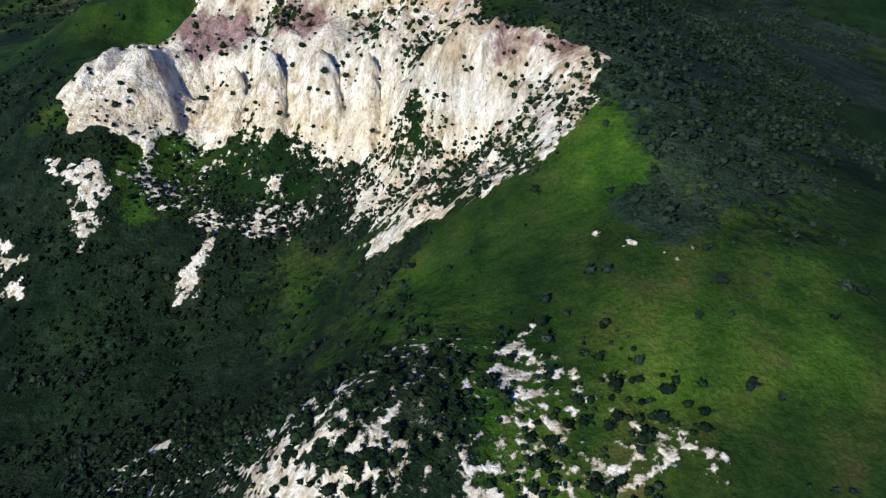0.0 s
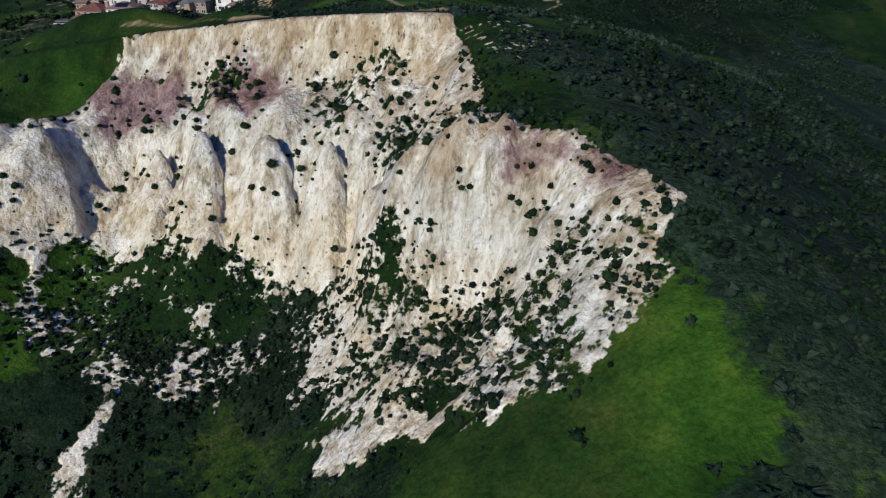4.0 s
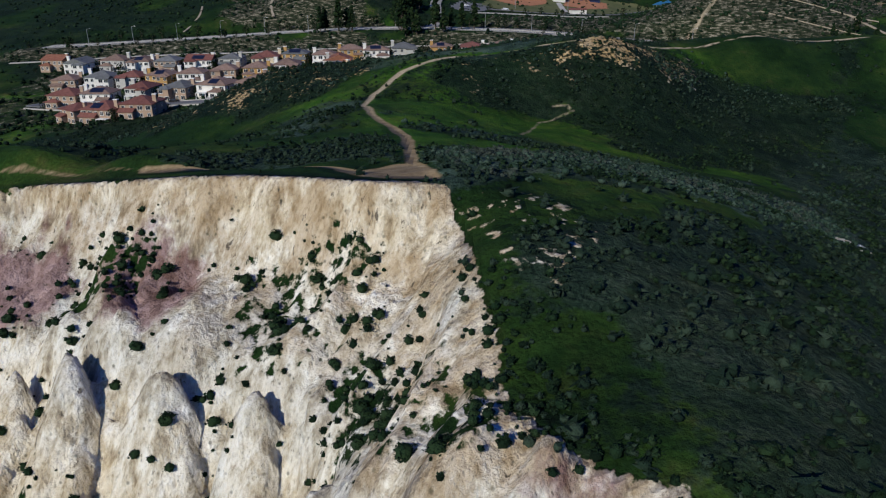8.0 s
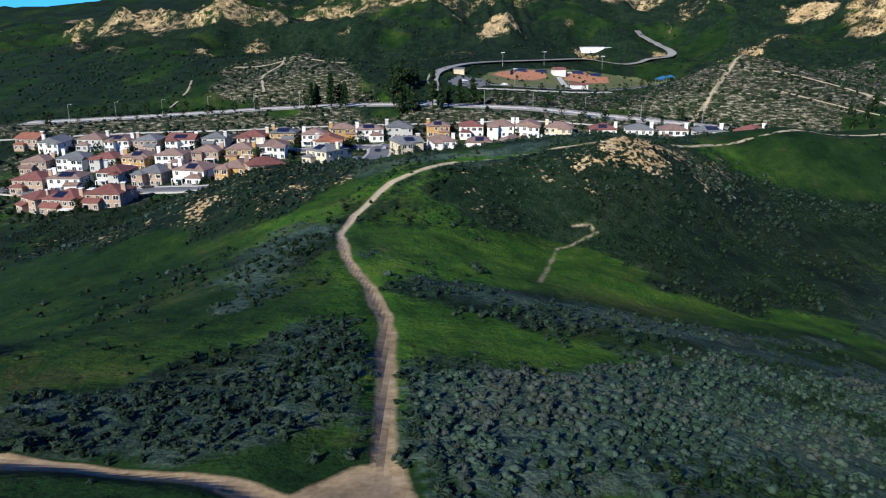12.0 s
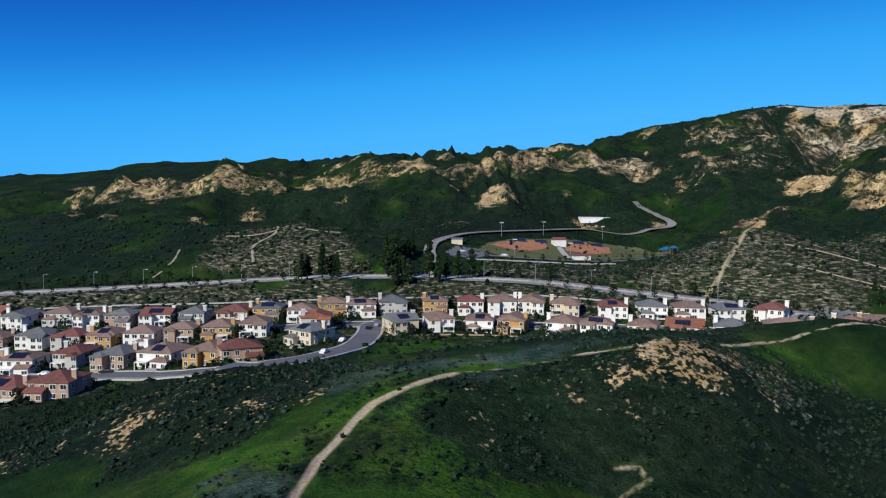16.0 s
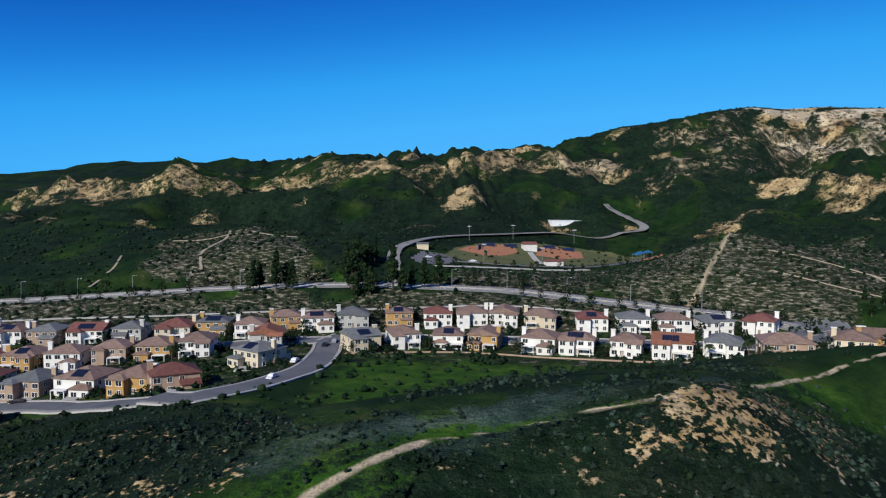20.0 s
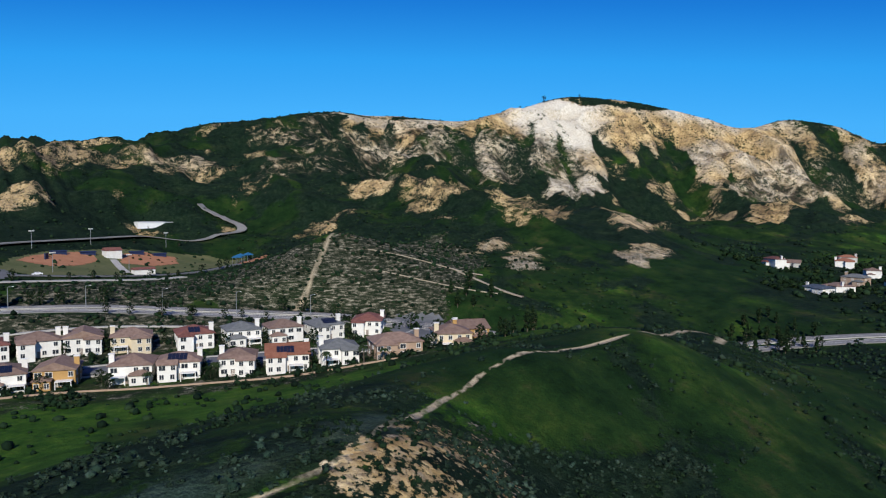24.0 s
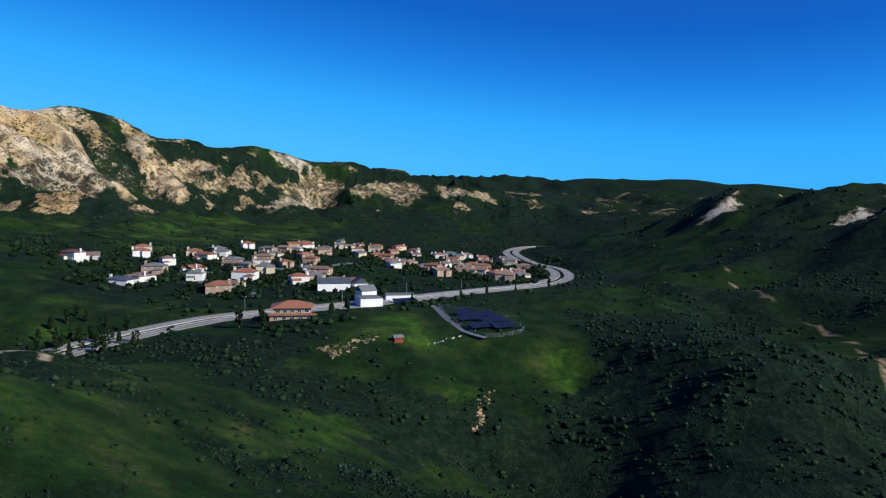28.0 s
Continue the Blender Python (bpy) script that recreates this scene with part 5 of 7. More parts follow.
def clear(x, y):
    return (inside(x, y, HOUSE_KEEP) < -2) * (inside(x, y, VILLAGE) < -4)


def plant_all():
    # low sage and chaparral over the near hills
    def near(x, y, c):
        dense = lookup(x, y, ("sage",))["sage"]
        p = np.clip(c["scrub"] * 1.1 - 0.18, 0, 1) * (1 - c["trail"]) * np.maximum(0.6 * step(-0.75, 0.3, fbm(x / 5, y / 5, 3, 300)), dense) * (c["rock"] < 0.4)
        return p + 0.02 * (1 - c["trail"]) * (c["rock"] < 0.4)

    xyz, rng = sow(1, -75, 62, 22, 150, 2.5, near)
    sort = rng.rand(len(xyz))
    size = 0.35 + 0.9 * rng.rand(len(xyz)) ** 2.6
    size = np.where(lookup(xyz[:, 0], xyz[:, 1], ("sage",))["sage"] > 0.5, 0.42 + 0.5 * (size - 0.35), size)
    pale = np.maximum(inside(xyz[:, 0], xyz[:, 1], SCRUB["band"]) > 0, inside(xyz[:, 0], xyz[:, 1], SCRUB["north"]) > 0)
    kind = fbm(xyz[:, 0] / 9, xyz[:, 1] / 9, 3, 310) + 0.9 * (sort - 0.5) + 0.45 * pale - 0.45 * (xyz[:, 0] < 4) * (xyz[:, 1] < 104)
    for name, sel, mat, label in (("sage_scrub", (kind > -0.1) & (kind < 1.05) & (pale > 0), M_SAGE, "low grey-green sagebrush scrub on the slopes"),
                                  ("slope_sage", (kind > -0.1) & (pale == 0), M_SAGE_SHADED, "dark grey-green sagebrush on the cliff slopes"),
                                  ("chaparral_scrub", kind <= -0.1, M_BUSH, "dark green chaparral bushes on the slopes"),
                                  ("dry_brush", (kind >= 1.05) & (pale > 0), M_DRY, "dry grey-brown brush among the scrub")):
        scatter_mesh(name, xyz[sel], size[sel] * (1.0 if mat is M_BUSH else 1.15), PUFFS if mat in (M_SAGE, M_DRY) else COARSE, mat, label, "scrub", 5)

    # bushes crowding the pale nose and the foot of the cliff
    def foot(x, y, c):
        fringe = step(3.5, 0.5, np.abs(inside(x, y, CLIFF) + 1.0)) * (y < 100)
        right = step(-1.5, 1.0, inside(x, y, FOOT_RIGHT))
        left = 0.8 * step(-1.5, 1.0, inside(x, y, FOOT_LEFT))
        nose = step(-3, 2, inside(x, y, [(-36, 52), (-20, 50), (-4, 39), (7, 41), (12, 37), (16, 33), (14, 24), (-36, 24)])) * 0.7
        edge = 0.35 * step(2.2, 0.3, np.abs(inside(x, y, CLIFF) + 0.4)) * (x > 2)
        return np.maximum.reduce([fringe * 0.6, right, left, edge, 0.25 * nose]) * step(-0.8, 0.2, fbm(x / 2.5, y / 2.5, 3, 320))

    xyz, rng = sow(2, -62, 26, 22, 105, 4.6, foot)
    size, grey = 0.28 + 0.7 * rng.rand(len(xyz)) ** 1.6, rng.rand(len(xyz)) < 0.4
    scatter_mesh("cliff_foot_bushes", xyz[~grey], size[~grey], MEDIUM, M_BUSH, "round dark bushes dotted over pale bare ground", "bushes", 6)
    scatter_mesh("cliff_foot_sage", xyz[grey], 0.85 * size[grey], MEDIUM, M_SAGE_SHADED, "grey-green sage tufts dotted over pale bare ground", "bushes", 16)

    def crown(x, y, c):
        return step(-1.5, 1.0, inside(x, y, [(-36, 53), (-24, 55), (-11, 43), (-4, 40.5), (7, 41), (12, 37), (15, 32), (13, 24), (-36, 24)])) * step(-0.55, 0.15, fbm(x / 2.2, y / 2.2, 3, 321)) * (0.5 + 0.5 * (x < -4))

    xyz, rng = sow(12, -38, 18, 22, 58, 1.7, crown)
    scatter_mesh("spur_bushes", xyz, 0.5 + 0.8 * rng.rand(len(xyz)) ** 1.4, MEDIUM, M_BUSH, "round dark green bushes crowding the pale spur", "bushes", 17)

    def ledges(x, y, c):
        t = step(0.0, 0.5, fbm(x / 4.5 + 7, y / 3.2, 3, 330)) * (inside(x, y, CLIFF) > 0.8) * (line_dist(x, y, RIM) > 2.2)
        shelf = np.maximum(step(-1, 0.6, inside(x, y, SHELF)), step(-0.5, 0.5, inside(x, y, GREEN_GAP)))
        strips = step(1.6, 0.4, line_dist(x, y, [(-4, 104), (-9, 101), (-14, 100)])) + step(1.5, 0.4, line_dist(x, y, [(-30, 113), (-36, 108), (-38, 103)])) + step(1.2, 0.3, line_dist(x, y, [(3, 81), (7, 78), (11, 77)]))
        for poly in THICKET:
            shelf = np.maximum(shelf, 0.75 * step(-0.8, 0.8, inside(x, y, poly)))
        return 0.26 * t + 0.035 * (inside(x, y, CLIFF) > 0.5) * (line_dist(x, y, RIM) > 1.5) + 0.9 * np.clip(np.maximum(shelf, strips), 0, 1) * step(-0.35, 0.3, fbm(x / 2, y / 2, 2, 332))

    xyz, rng = sow(3, -58, 17, 64, 122, 1.7, ledges)
    pick = rng.permutation(len(xyz))
    alone, rest = pick[:110], pick[110:]
    scatter_mesh("ledge_scrub", xyz[rest], 0.25 + 0.75 * rng.rand(len(rest)) ** 1.5, MEDIUM, M_BUSH, "small dark shrubs growing on the cliff ledges", "shrubs", 7)
    shared = []
    for v, t in FINE:
        me = bpy.data.meshes.new("shrub")
        me.from_pydata(v.tolist(), [], t.tolist())
        me.materials.append(M_BUSH)
        me.shade_smooth()
        shared.append(me)
    for k in alone:
        s = 0.7 + 0.7 * rng.rand()
        ob = new("shrub", shared[rng.randint(4)])
        ob.matrix_basis = Matrix.Translation(xyz[k] - (0, 0, 0.05)) @ Matrix.Rotation(rng.rand() * 6.28, 4, "Z") @ Matrix.Diagonal((s, s, s * 0.85, 1))
        tagged(ob, "dark green shrub rooted in the pale cliff face", "shrub", "shrubs on the cliff")

    # hills beyond the cliff
    def middle(x, y, c):
        return (np.clip(c["scrub"] * 1.1 - 0.12, 0, 1) * step(-0.75, 0.35, fbm(x / 8, y / 8, 3, 340)) + 0.01) * (1 - c["trail"]) * clear(x, y) * (inside(x, y, LAWN) < 0) + 0.75 * (inside(x, y, OCHRE) > -2) * step(-0.4, 0.2, fbm(x / 3, y / 3, 2, 341))

    xyz, rng = sow(4, -125, 200, 150, 320, 0.8, middle)
    size = 0.4 + 0.9 * rng.rand(len(xyz)) ** 2.4
    size = np.where(lookup(xyz[:, 0], xyz[:, 1], ("sage",))["sage"] > 0.5, 0.45 + 0.5 * (size - 0.4), size)
    pale = np.maximum(inside(xyz[:, 0], xyz[:, 1], SCRUB["band"]) > 0, inside(xyz[:, 0], xyz[:, 1], SCRUB["dry_bank"]) > 0)
    kind = fbm(xyz[:, 0] / 14, xyz[:, 1] / 14, 3, 350) + 0.9 * (rng.rand(len(xyz)) - 0.5) + 0.55 * pale
    for name, sel, mat, label in (("hill_sage", (kind > -0.1) & (kind < 0.8), M_SAGE_SHADED, "grey-green sagebrush on the hills behind the cliff"),
                                  ("hill_chaparral", kind <= -0.1, M_BUSH, "dark chaparral bushes on the hills behind the cliff"),
                                  ("hill_dry_brush", kind >= 0.8, M_SAGE, "dry brush on the hills behind the cliff")):
        scatter_mesh(name, xyz[sel], size[sel] * (1.0 if mat is M_BUSH else 1.15), PUFFS if mat is M_SAGE else COARSE, mat, label, "scrub", 8)

    def east(x, y, c):
        return (np.clip(c["scrub"] * 1.1 - 0.15, 0, 1) * step(-0.6, 0.4, fbm(x / 14, y / 14, 3, 360)) + 0.006) * clear(x, y)

    xyz, rng = sow(5, 130, 520, -110, 340, 0.16, east)
    dark = rng.rand(len(xyz)) < 0.8
    size = 0.7 + 1.9 * rng.rand(len(xyz)) ** 3
    scatter_mesh("valley_chaparral", xyz[dark], size[dark], TINY, M_BUSH, "dark bushes thick in the eastern valley", "scrub", 9)
    scatter_mesh("valley_sage", xyz[~dark], size[~dark], TINY, M_SAGE_SHADED, "grey sagebrush in the eastern valley", "scrub", 10)

    def bench(x, y, c):
        return (0.25 + 0.6 * c["soil"]) * clear(x, y) * (line_dist(x, y, HIGHWAY) > 12) * (inside(x, y, FIELD) < -3)

    xyz, rng = sow(6, -260, 330, 300, 640, 0.085, bench)
    scatter_mesh("bench_bushes", xyz, 1.0 + 1.8 * rng.rand(len(xyz)) ** 2, TINY, M_BUSH, "scattered dark bushes on the stony bench", "bushes", 11)

    def yards(x, y, c):
        return (inside(x, y, HOUSE_KEEP) > -3) * (line_dist(x, y, STREET) > 6) * (line_dist(x, y, STREET_MID) > 6) * (line_dist(x, y, STREET_EAST) > 6) * (line_dist(x, y, STREET_WEST) > 6) * step(-0.6, 0.2, fbm(x / 12, y / 12, 3, 366))

    xyz, rng = sow(14, -205, 190, 310, 456, 0.085, yards)
    scatter_mesh("garden_bushes", xyz, 1.2 + 2.6 * rng.rand(len(xyz)) ** 2, COARSE, M_BUSH, "dark garden bushes between the hillside houses", "bushes", 18)

    def gardens(x, y, c):
        return (inside(x, y, VILLAGE) > 0) * (line_dist(x, y, HIGHWAY) > 14) * step(-0.3, 0.3, fbm(x / 25, y / 25, 3, 365))

    xyz, rng = sow(9, 300, 1060, 20, 500, 0.03, gardens)
    scatter_mesh("village_bushes", xyz, 1.6 + 3.4 * rng.rand(len(xyz)) ** 2, TINY, M_BUSH, "dark garden bushes filling the eastern village", "bushes", 14)

    def slopes(x, y, c):
        return (0.12 + 0.55 * c["scrub"] * step(-0.4, 0.4, fbm(x / 30, y / 30, 3, 370))) * (1 - 0.3 * (c["rock"] > 0.5)) * (inside(x, y, VILLAGE) < -5) * step(50, 75, np.hypot(x - 765, y - 905))

    xyz, rng = sow(7, -520, 1350, 560, 1060, 0.034, slopes)
    scatter_mesh("mountain_chaparral", xyz, 1.0 + 2.0 * rng.rand(len(xyz)) ** 2, TINY, M_BUSH, "dark chaparral dotted over the mountain slopes", "scrub", 12)
    xyz, rng = sow(8, 480, 1500, -250, 560, 0.008, slopes)
    scatter_mesh("east_slope_chaparral", xyz, 1.8 + 3.0 * rng.rand(len(xyz)) ** 2, TINY, M_BUSH, "dark chaparral over the eastern hills", "scrub", 13)


# ---- roads ----
HIGHWAY = [(p[0], p[1]) for p in HIGHWAY_LINE]
PARK_ROAD = [(1, 492), (7, 512), (6, 545), (12, 575), (34, 612), (72, 640), (130, 668), (190, 684), (209, 698), (202, 722), (190, 740)]
FIELD = [(36, 562), (46, 592), (66, 618), (108, 640), (168, 650), (186, 632), (170, 605), (120, 572), (80, 556), (50, 548)]
STREET = [(-56, 324), (-44.6, 319.5), (-35, 331), (-27, 349), (-21, 366), (-19, 394), (-19, 412), (-14, 421)]
STREET_WEST = [(-56, 324), (-70, 331), (-85, 340), (-95, 346), (-106, 350), (-121, 354), (-134, 358), (-150, 366), (-175, 378)]
STREET_MID = [(-19, 414), (-40, 414), (-70, 408), (-110, 408), (-150, 414), (-185, 420)]
STREET_EAST = [(-14, 421), (20, 418), (60, 408), (100, 394), (140, 384), (172, 398)]


def build_roads():
    ribbon("road", HIGHWAY, 4.2, M_HIGHWAY, "pale asphalt carriageway of the divided highway", "road", 0.3, 6.4)
    ribbon("road", HIGHWAY, 4.2, M_HIGHWAY, "pale asphalt carriageway of the divided highway", "road", 0.3, -6.4)
    ribbon("kerb", HIGHWAY, 0.12, M_CONCRETE, "concrete kerb along the highway's median", "kerb", 0.4, 2.0)
    ribbon("kerb", HIGHWAY, 0.12, M_CONCRETE, "concrete kerb along the highway's median", "kerb", 0.4, -2.0)
    for k in (2.6, 6.4, -2.6, -6.4):
        ribbon("road_marking", HIGHWAY, 0.1, M_PAINT, "white edge line on the highway", "road marking", 0.33, k, 0.1)
    ribbon("road", PARK_ROAD, 3.6, M_HIGHWAY, "pale two-lane road winding up past the ball field", "road", 0.3)
    ribbon("path", [(-230, 462), (-150, 466), (-70, 462), (-10, 458), (50, 452), (96, 434)], 0.9, M_CONCRETE, "pale gravel service path above the houses", "path", 0.2)
    ribbon("path", [(-95, 520), (-100, 545), (-92, 570), (-98, 600)], 0.8, M_TRACK, "pale dirt track climbing the bench", "path", 0.15)
    ribbon("path", [(-150, 515), (-146, 535), (-150, 560)], 0.6, M_TRACK, "pale dirt track climbing the bench", "path", 0.15)
    ribbon("path", [(186, 470), (215, 462), (240, 445)], 0.6, M_TRACK, "pale bench path across the stony slope", "path", 0.2)
    ribbon("path", [(228, 455), (236, 435), (243, 418)], 1.0, M_TRACK, "pale dirt track down the stony slope", "path", 0.2)
    for line in ([(-130, 585), (-90, 572), (-50, 560)], [(180, 455), (205, 440), (232, 424)], [(-120, 620), (-90, 612), (-60, 610)]):
        ribbon("path", line, 0.35, M_TRACK, "thin pale terrace line across the stony bench", "path", 0.2)
    for line, half, words in ((STREET, 4.2, "grey asphalt street of the hillside houses"), (STREET_WEST, 4.2, "grey asphalt street between the western houses"), (STREET_MID, 4.5, "grey asphalt street between rows of houses"), (STREET_EAST, 4.5, "grey asphalt street behind the front row")):
        ribbon("road", line, half, M_ASPHALT, words, "road", 0.25)
        for side in (half + 0.9, -half - 0.9):
            ribbon("pavement", line, 0.55, M_CONCRETE, "pale concrete pavement with a kerb", "pavement", 0.4, side * 0.96)
    patch("car_park", [(157, 402), (177, 430), (196, 422), (182, 396), (160, 390)], M_ASPHALT, "grey asphalt lot at the end of the street", "car park", 0.25)
    ribbon("road", [(585, 330), (560, 300), (600, 270), (660, 260)], 4.0, M_ASPHALT, "grey street through the eastern village", "road", 0.3)
    ribbon("road", [(420, 290), (450, 300), (470, 330), (520, 345)], 4.0, M_ASPHALT, "grey street through the eastern village", "road", 0.3)
    ribbon("road", [(700, 130), (720, 150), (690, 175)], 4.0, M_ASPHALT, "grey street through the eastern village", "road", 0.3)
    ribbon("road", [(408, 190), (382, 184), (346, 178), (326, 171), (318, 162)], 1.6, M_ASPHALT, "narrow lane beside the solar field", "road", 0.2)


# ---- houses ----
def window_meshes():
    out = []
    for w, h in ((1.2, 1.4), (1.8, 1.4)):
        bm = bmesh.new()
        for c in ((-w / 2 - 0.1, -0.07, 0, -w / 2, 0.05, h), (w / 2, -0.07, 0, w / 2 + 0.1, 0.05, h), (-w / 2 - 0.1, -0.07, h, w / 2 + 0.1, 0.05, h + 0.1), (-w / 2 - 0.16, -0.12, -0.12, w / 2 + 0.16, 0.05, 0), (-0.04, -0.05, 0, 0.04, 0.05, h)):
            box(bm, *c)
        frame_mesh = bpy.data.meshes.new("window")
        bm.to_mesh(frame_mesh)
        bm.free()
        frame_mesh.materials.append(M_TRIM)
        bm = boxed(-w / 2, -0.02, 0, w / 2, 0.04, h)
        pane_mesh = bpy.data.meshes.new("pane")
        bm.to_mesh(pane_mesh)
        bm.free()
        pane_mesh.materials.append(M_GLASS)
        out.append((frame_mesh, pane_mesh))
    return out


WINDOWS = window_meshes()


def put_window(house, x, y, z, turn, wide, pane=True):
    f, p = WINDOWS[1 if wide else 0]
    ob = link("window", f, house, at=pose(x, y, z, 0, 0, turn))
    if pane:
        link("pane", p, ob)


def solar_part(house, x0, x1, y0, y1, z0, z1, cols, rows):
    """Panels lying on a roof slope that rises from y0 to y1."""
    for i in range(cols):
        for j in range(rows):
            if (i, j) == (0, rows - 1) and cols > 5:
                continue
            bm = bmesh.new()
            a, b = x0 + (x1 - x0) * (i + 0.04) / cols, x0 + (x1 - x0) * (i + 0.96) / cols
            s, t = (j + 0.04) / rows, (j + 0.96) / rows
            pts = [(a, y0 + (y1 - y0) * s, z0 + (z1 - z0) * s), (b, y0 + (y1 - y0) * s, z0 + (z1 - z0) * s), (b, y0 + (y1 - y0) * t, z0 + (z1 - z0) * t), (a, y0 + (y1 - y0) * t, z0 + (z1 - z0) * t)]
            low = [bm.verts.new((p[0], p[1], p[2] + 0.06)) for p in pts]
            top = [bm.verts.new((p[0], p[1], p[2] + 0.14)) for p in pts]
            bm.faces.new(top)
            for k in range(4):
                bm.faces.new((low[k], low[(k + 1) % 4], top[(k + 1) % 4], top[k]))
            part("solar_panel", bm, M_SOLAR, house)


def house(x, y, z, turn, wide, deep, wall, roof, solar, seed, far=False, storeys=2):
    """x, y: the middle of the wall that faces the open side; the house stands behind it."""
    rng = random.Random(seed)
    z = min(z, *(ground_z(x + a, y + b) for a, b in ((-4, 1), (4, 1), (0, 9)))) if not far else z
    words = "%s %s house with %s tile roof%s" % (WALL_WORDS[wall], "two-storey" if storeys == 2 else "low", ROOF_WORDS[roof], " and solar panels" if solar else "")
    h = root("house", x, y, z, turn, words, "house", "village houses" if far else "hillside houses")
    eave, rise = (5.5 if storeys == 2 else 3.2), min(wide, deep) * 0.2
    bm = bmesh.new()
    box(bm, -wide / 2, 0, -2.0, wide / 2, deep, eave)
    wing_side = rng.choice((-1, 1))
    ww, wd = wide * rng.uniform(0.38, 0.5), rng.uniform(1.6, 3.2)
    wx0 = -wide / 2 + 0.3 if wing_side < 0 else wide / 2 - 0.3 - ww
    tall_wing = rng.random() < 0.45 and storeys == 2
    wing_h = eave - 0.35 if tall_wing else 3.0
    box(bm, wx0, -wd, -2.0, wx0 + ww, 0.05, wing_h)
    box(bm, -wide / 2 + (1.0 if wing_side > 0 else wide * 0.5), deep - 0.05, -2.0, -wide / 2 + (wide * 0.5 if wing_side > 0 else wide - 1.0), deep + 3.0, 3.0)
    part("wall", bm, WALLS[wall], h)
    bm = bmesh.new()
    hip(bm, -wide / 2, 0, wide / 2, deep, eave + 0.22, rise, gable=rng.random() < 0.2)
    part("roof", bm, ROOFS[roof], h)
    bm = bmesh.new()
    hip(bm, wx0, -wd, wx0 + ww, 2.0, wing_h + 0.22, ww * 0.2, 0.4, gable=rng.random() < 0.5)
    part("roof", bm, ROOFS[roof], h, "lower roof of the wing")
    bm = bmesh.new()
    hip(bm, -wide / 2 + (1.0 if wing_side > 0 else wide * 0.5), deep - 1.0, -wide / 2 + (wide * 0.5 if wing_side > 0 else wide - 1.0), deep + 3.0, 3.22, 0.9, 0.4)
    part("roof", bm, ROOFS[roof], h, "lower roof at the back")
    cx = (wide / 2 - 0.45) * -wing_side
    cy = deep * rng.uniform(0.25, 0.7)
    ch = part("chimney", boxed(cx - 0.75, cy - 0.5, 0, cx + 0.75, cy + 0.5, eave + rise + 0.7), WALLS[wall], h)
    part("cap", boxed(cx - 0.9, cy - 0.65, eave + rise + 0.7, cx + 0.9, cy + 0.65, eave + rise + 0.95), M_TRIM, ch)
    pane = not far
    n = max(3, int(wide / (2.6 if not far else 4.0)))
    for lv, zz in enumerate(((0.9, 3.6) if storeys == 2 else (0.9,))):
        for k in range(n):
            wx = -wide / 2 + wide * (k + 0.5) / n + rng.uniform(-0.2, 0.2)
            if wx0 - 0.9 < wx < wx0 + ww + 0.9:
                if (lv == 0 or tall_wing) and abs(wx - wx0 - ww / 2) < ww / 2 - 0.8:
                    put_window(h, wx, -wd - 0.03, zz, 0, rng.random() < 0.3, pane)
                    continue
                if lv == 0 or tall_wing:
                    continue
            if rng.random() < 0.9:
                put_window(h, wx, -0.03, zz, 0, rng.random() < 0.3, pane)
        for side in (-1, 1):
            for k in range(1 if far else 2):
                put_window(h, side * (wide / 2 + 0.03), deep * (0.2 + 0.5 * k), zz, 90 * side, False, pane)
        if not far and lv == 1:
            for k in range(3):
                put_window(h, -wide / 2 + wide * (k + 0.6) / 3.3, deep + 0.03, zz, 180, True, pane)
    if not far:
        gx = -wide / 2 + (1.0 if wing_side > 0 else wide * 0.5) + wide * 0.22
        part("garage_door", boxed(gx - 2.3, deep + 2.98, 0, gx + 2.3, deep + 3.05, 2.2), M_GARAGE, h)
        dx = wx0 - 1.1 if wing_side > 0 else wx0 + ww + 1.1
        part("door", boxed(dx - 0.5, -0.06, 0, dx + 0.5, 0.02, 2.1), M_GARAGE, h, "dark back door")
        if rng.random() < 0.35:
            bm = bmesh.new()
            px = dx + (-2.2 if wing_side > 0 else 2.2)
            box(bm, px - 2.2, -2.8, 2.5, px + 2.2, 0, 2.68)
            for sx in (-2.1, 2.1):
                box(bm, px + sx - 0.1, -2.75, -0.5, px + sx + 0.1, -2.55, 2.5)
            part("patio_cover", bm, M_TRIM, h, "white post-and-beam patio cover")
    if solar:
        fall = rise / (min(wide, deep) / 2 + 0.5)
        y0, y1 = 0.5, min(deep / 2 - 0.6, 4.2)
        span = min(wide * 0.6, wide - deep * 0.6 if wide > deep else 4)
        span = max(span, 4.0)
        c = rng.uniform(-0.8, 0.8)
        zb = eave + 0.22
        solar_part(h, c - span / 2, c + span / 2, y0, y1, zb + (y0 + 0.5) * fall, zb + (y1 + 0.5) * fall, max(4, int(span / 1.05)), 2)
    return h


FRONT_ROW = [(-4.6, 396, "C", "g", 1), (10, 403, "W", "b", 0), (25.5, 402, "W", "b", 1), (38, 399, "O", "b", 0), (56.8, 390, "W", "b", 0), (69.5, 385, "W", "b", 1), (85, 377.5, "W", "b", 0), (98.5, 370.5, "W", "o", 1), (113.5, 364, "W", "g", 0), (131, 357, "T", "b", 0)]
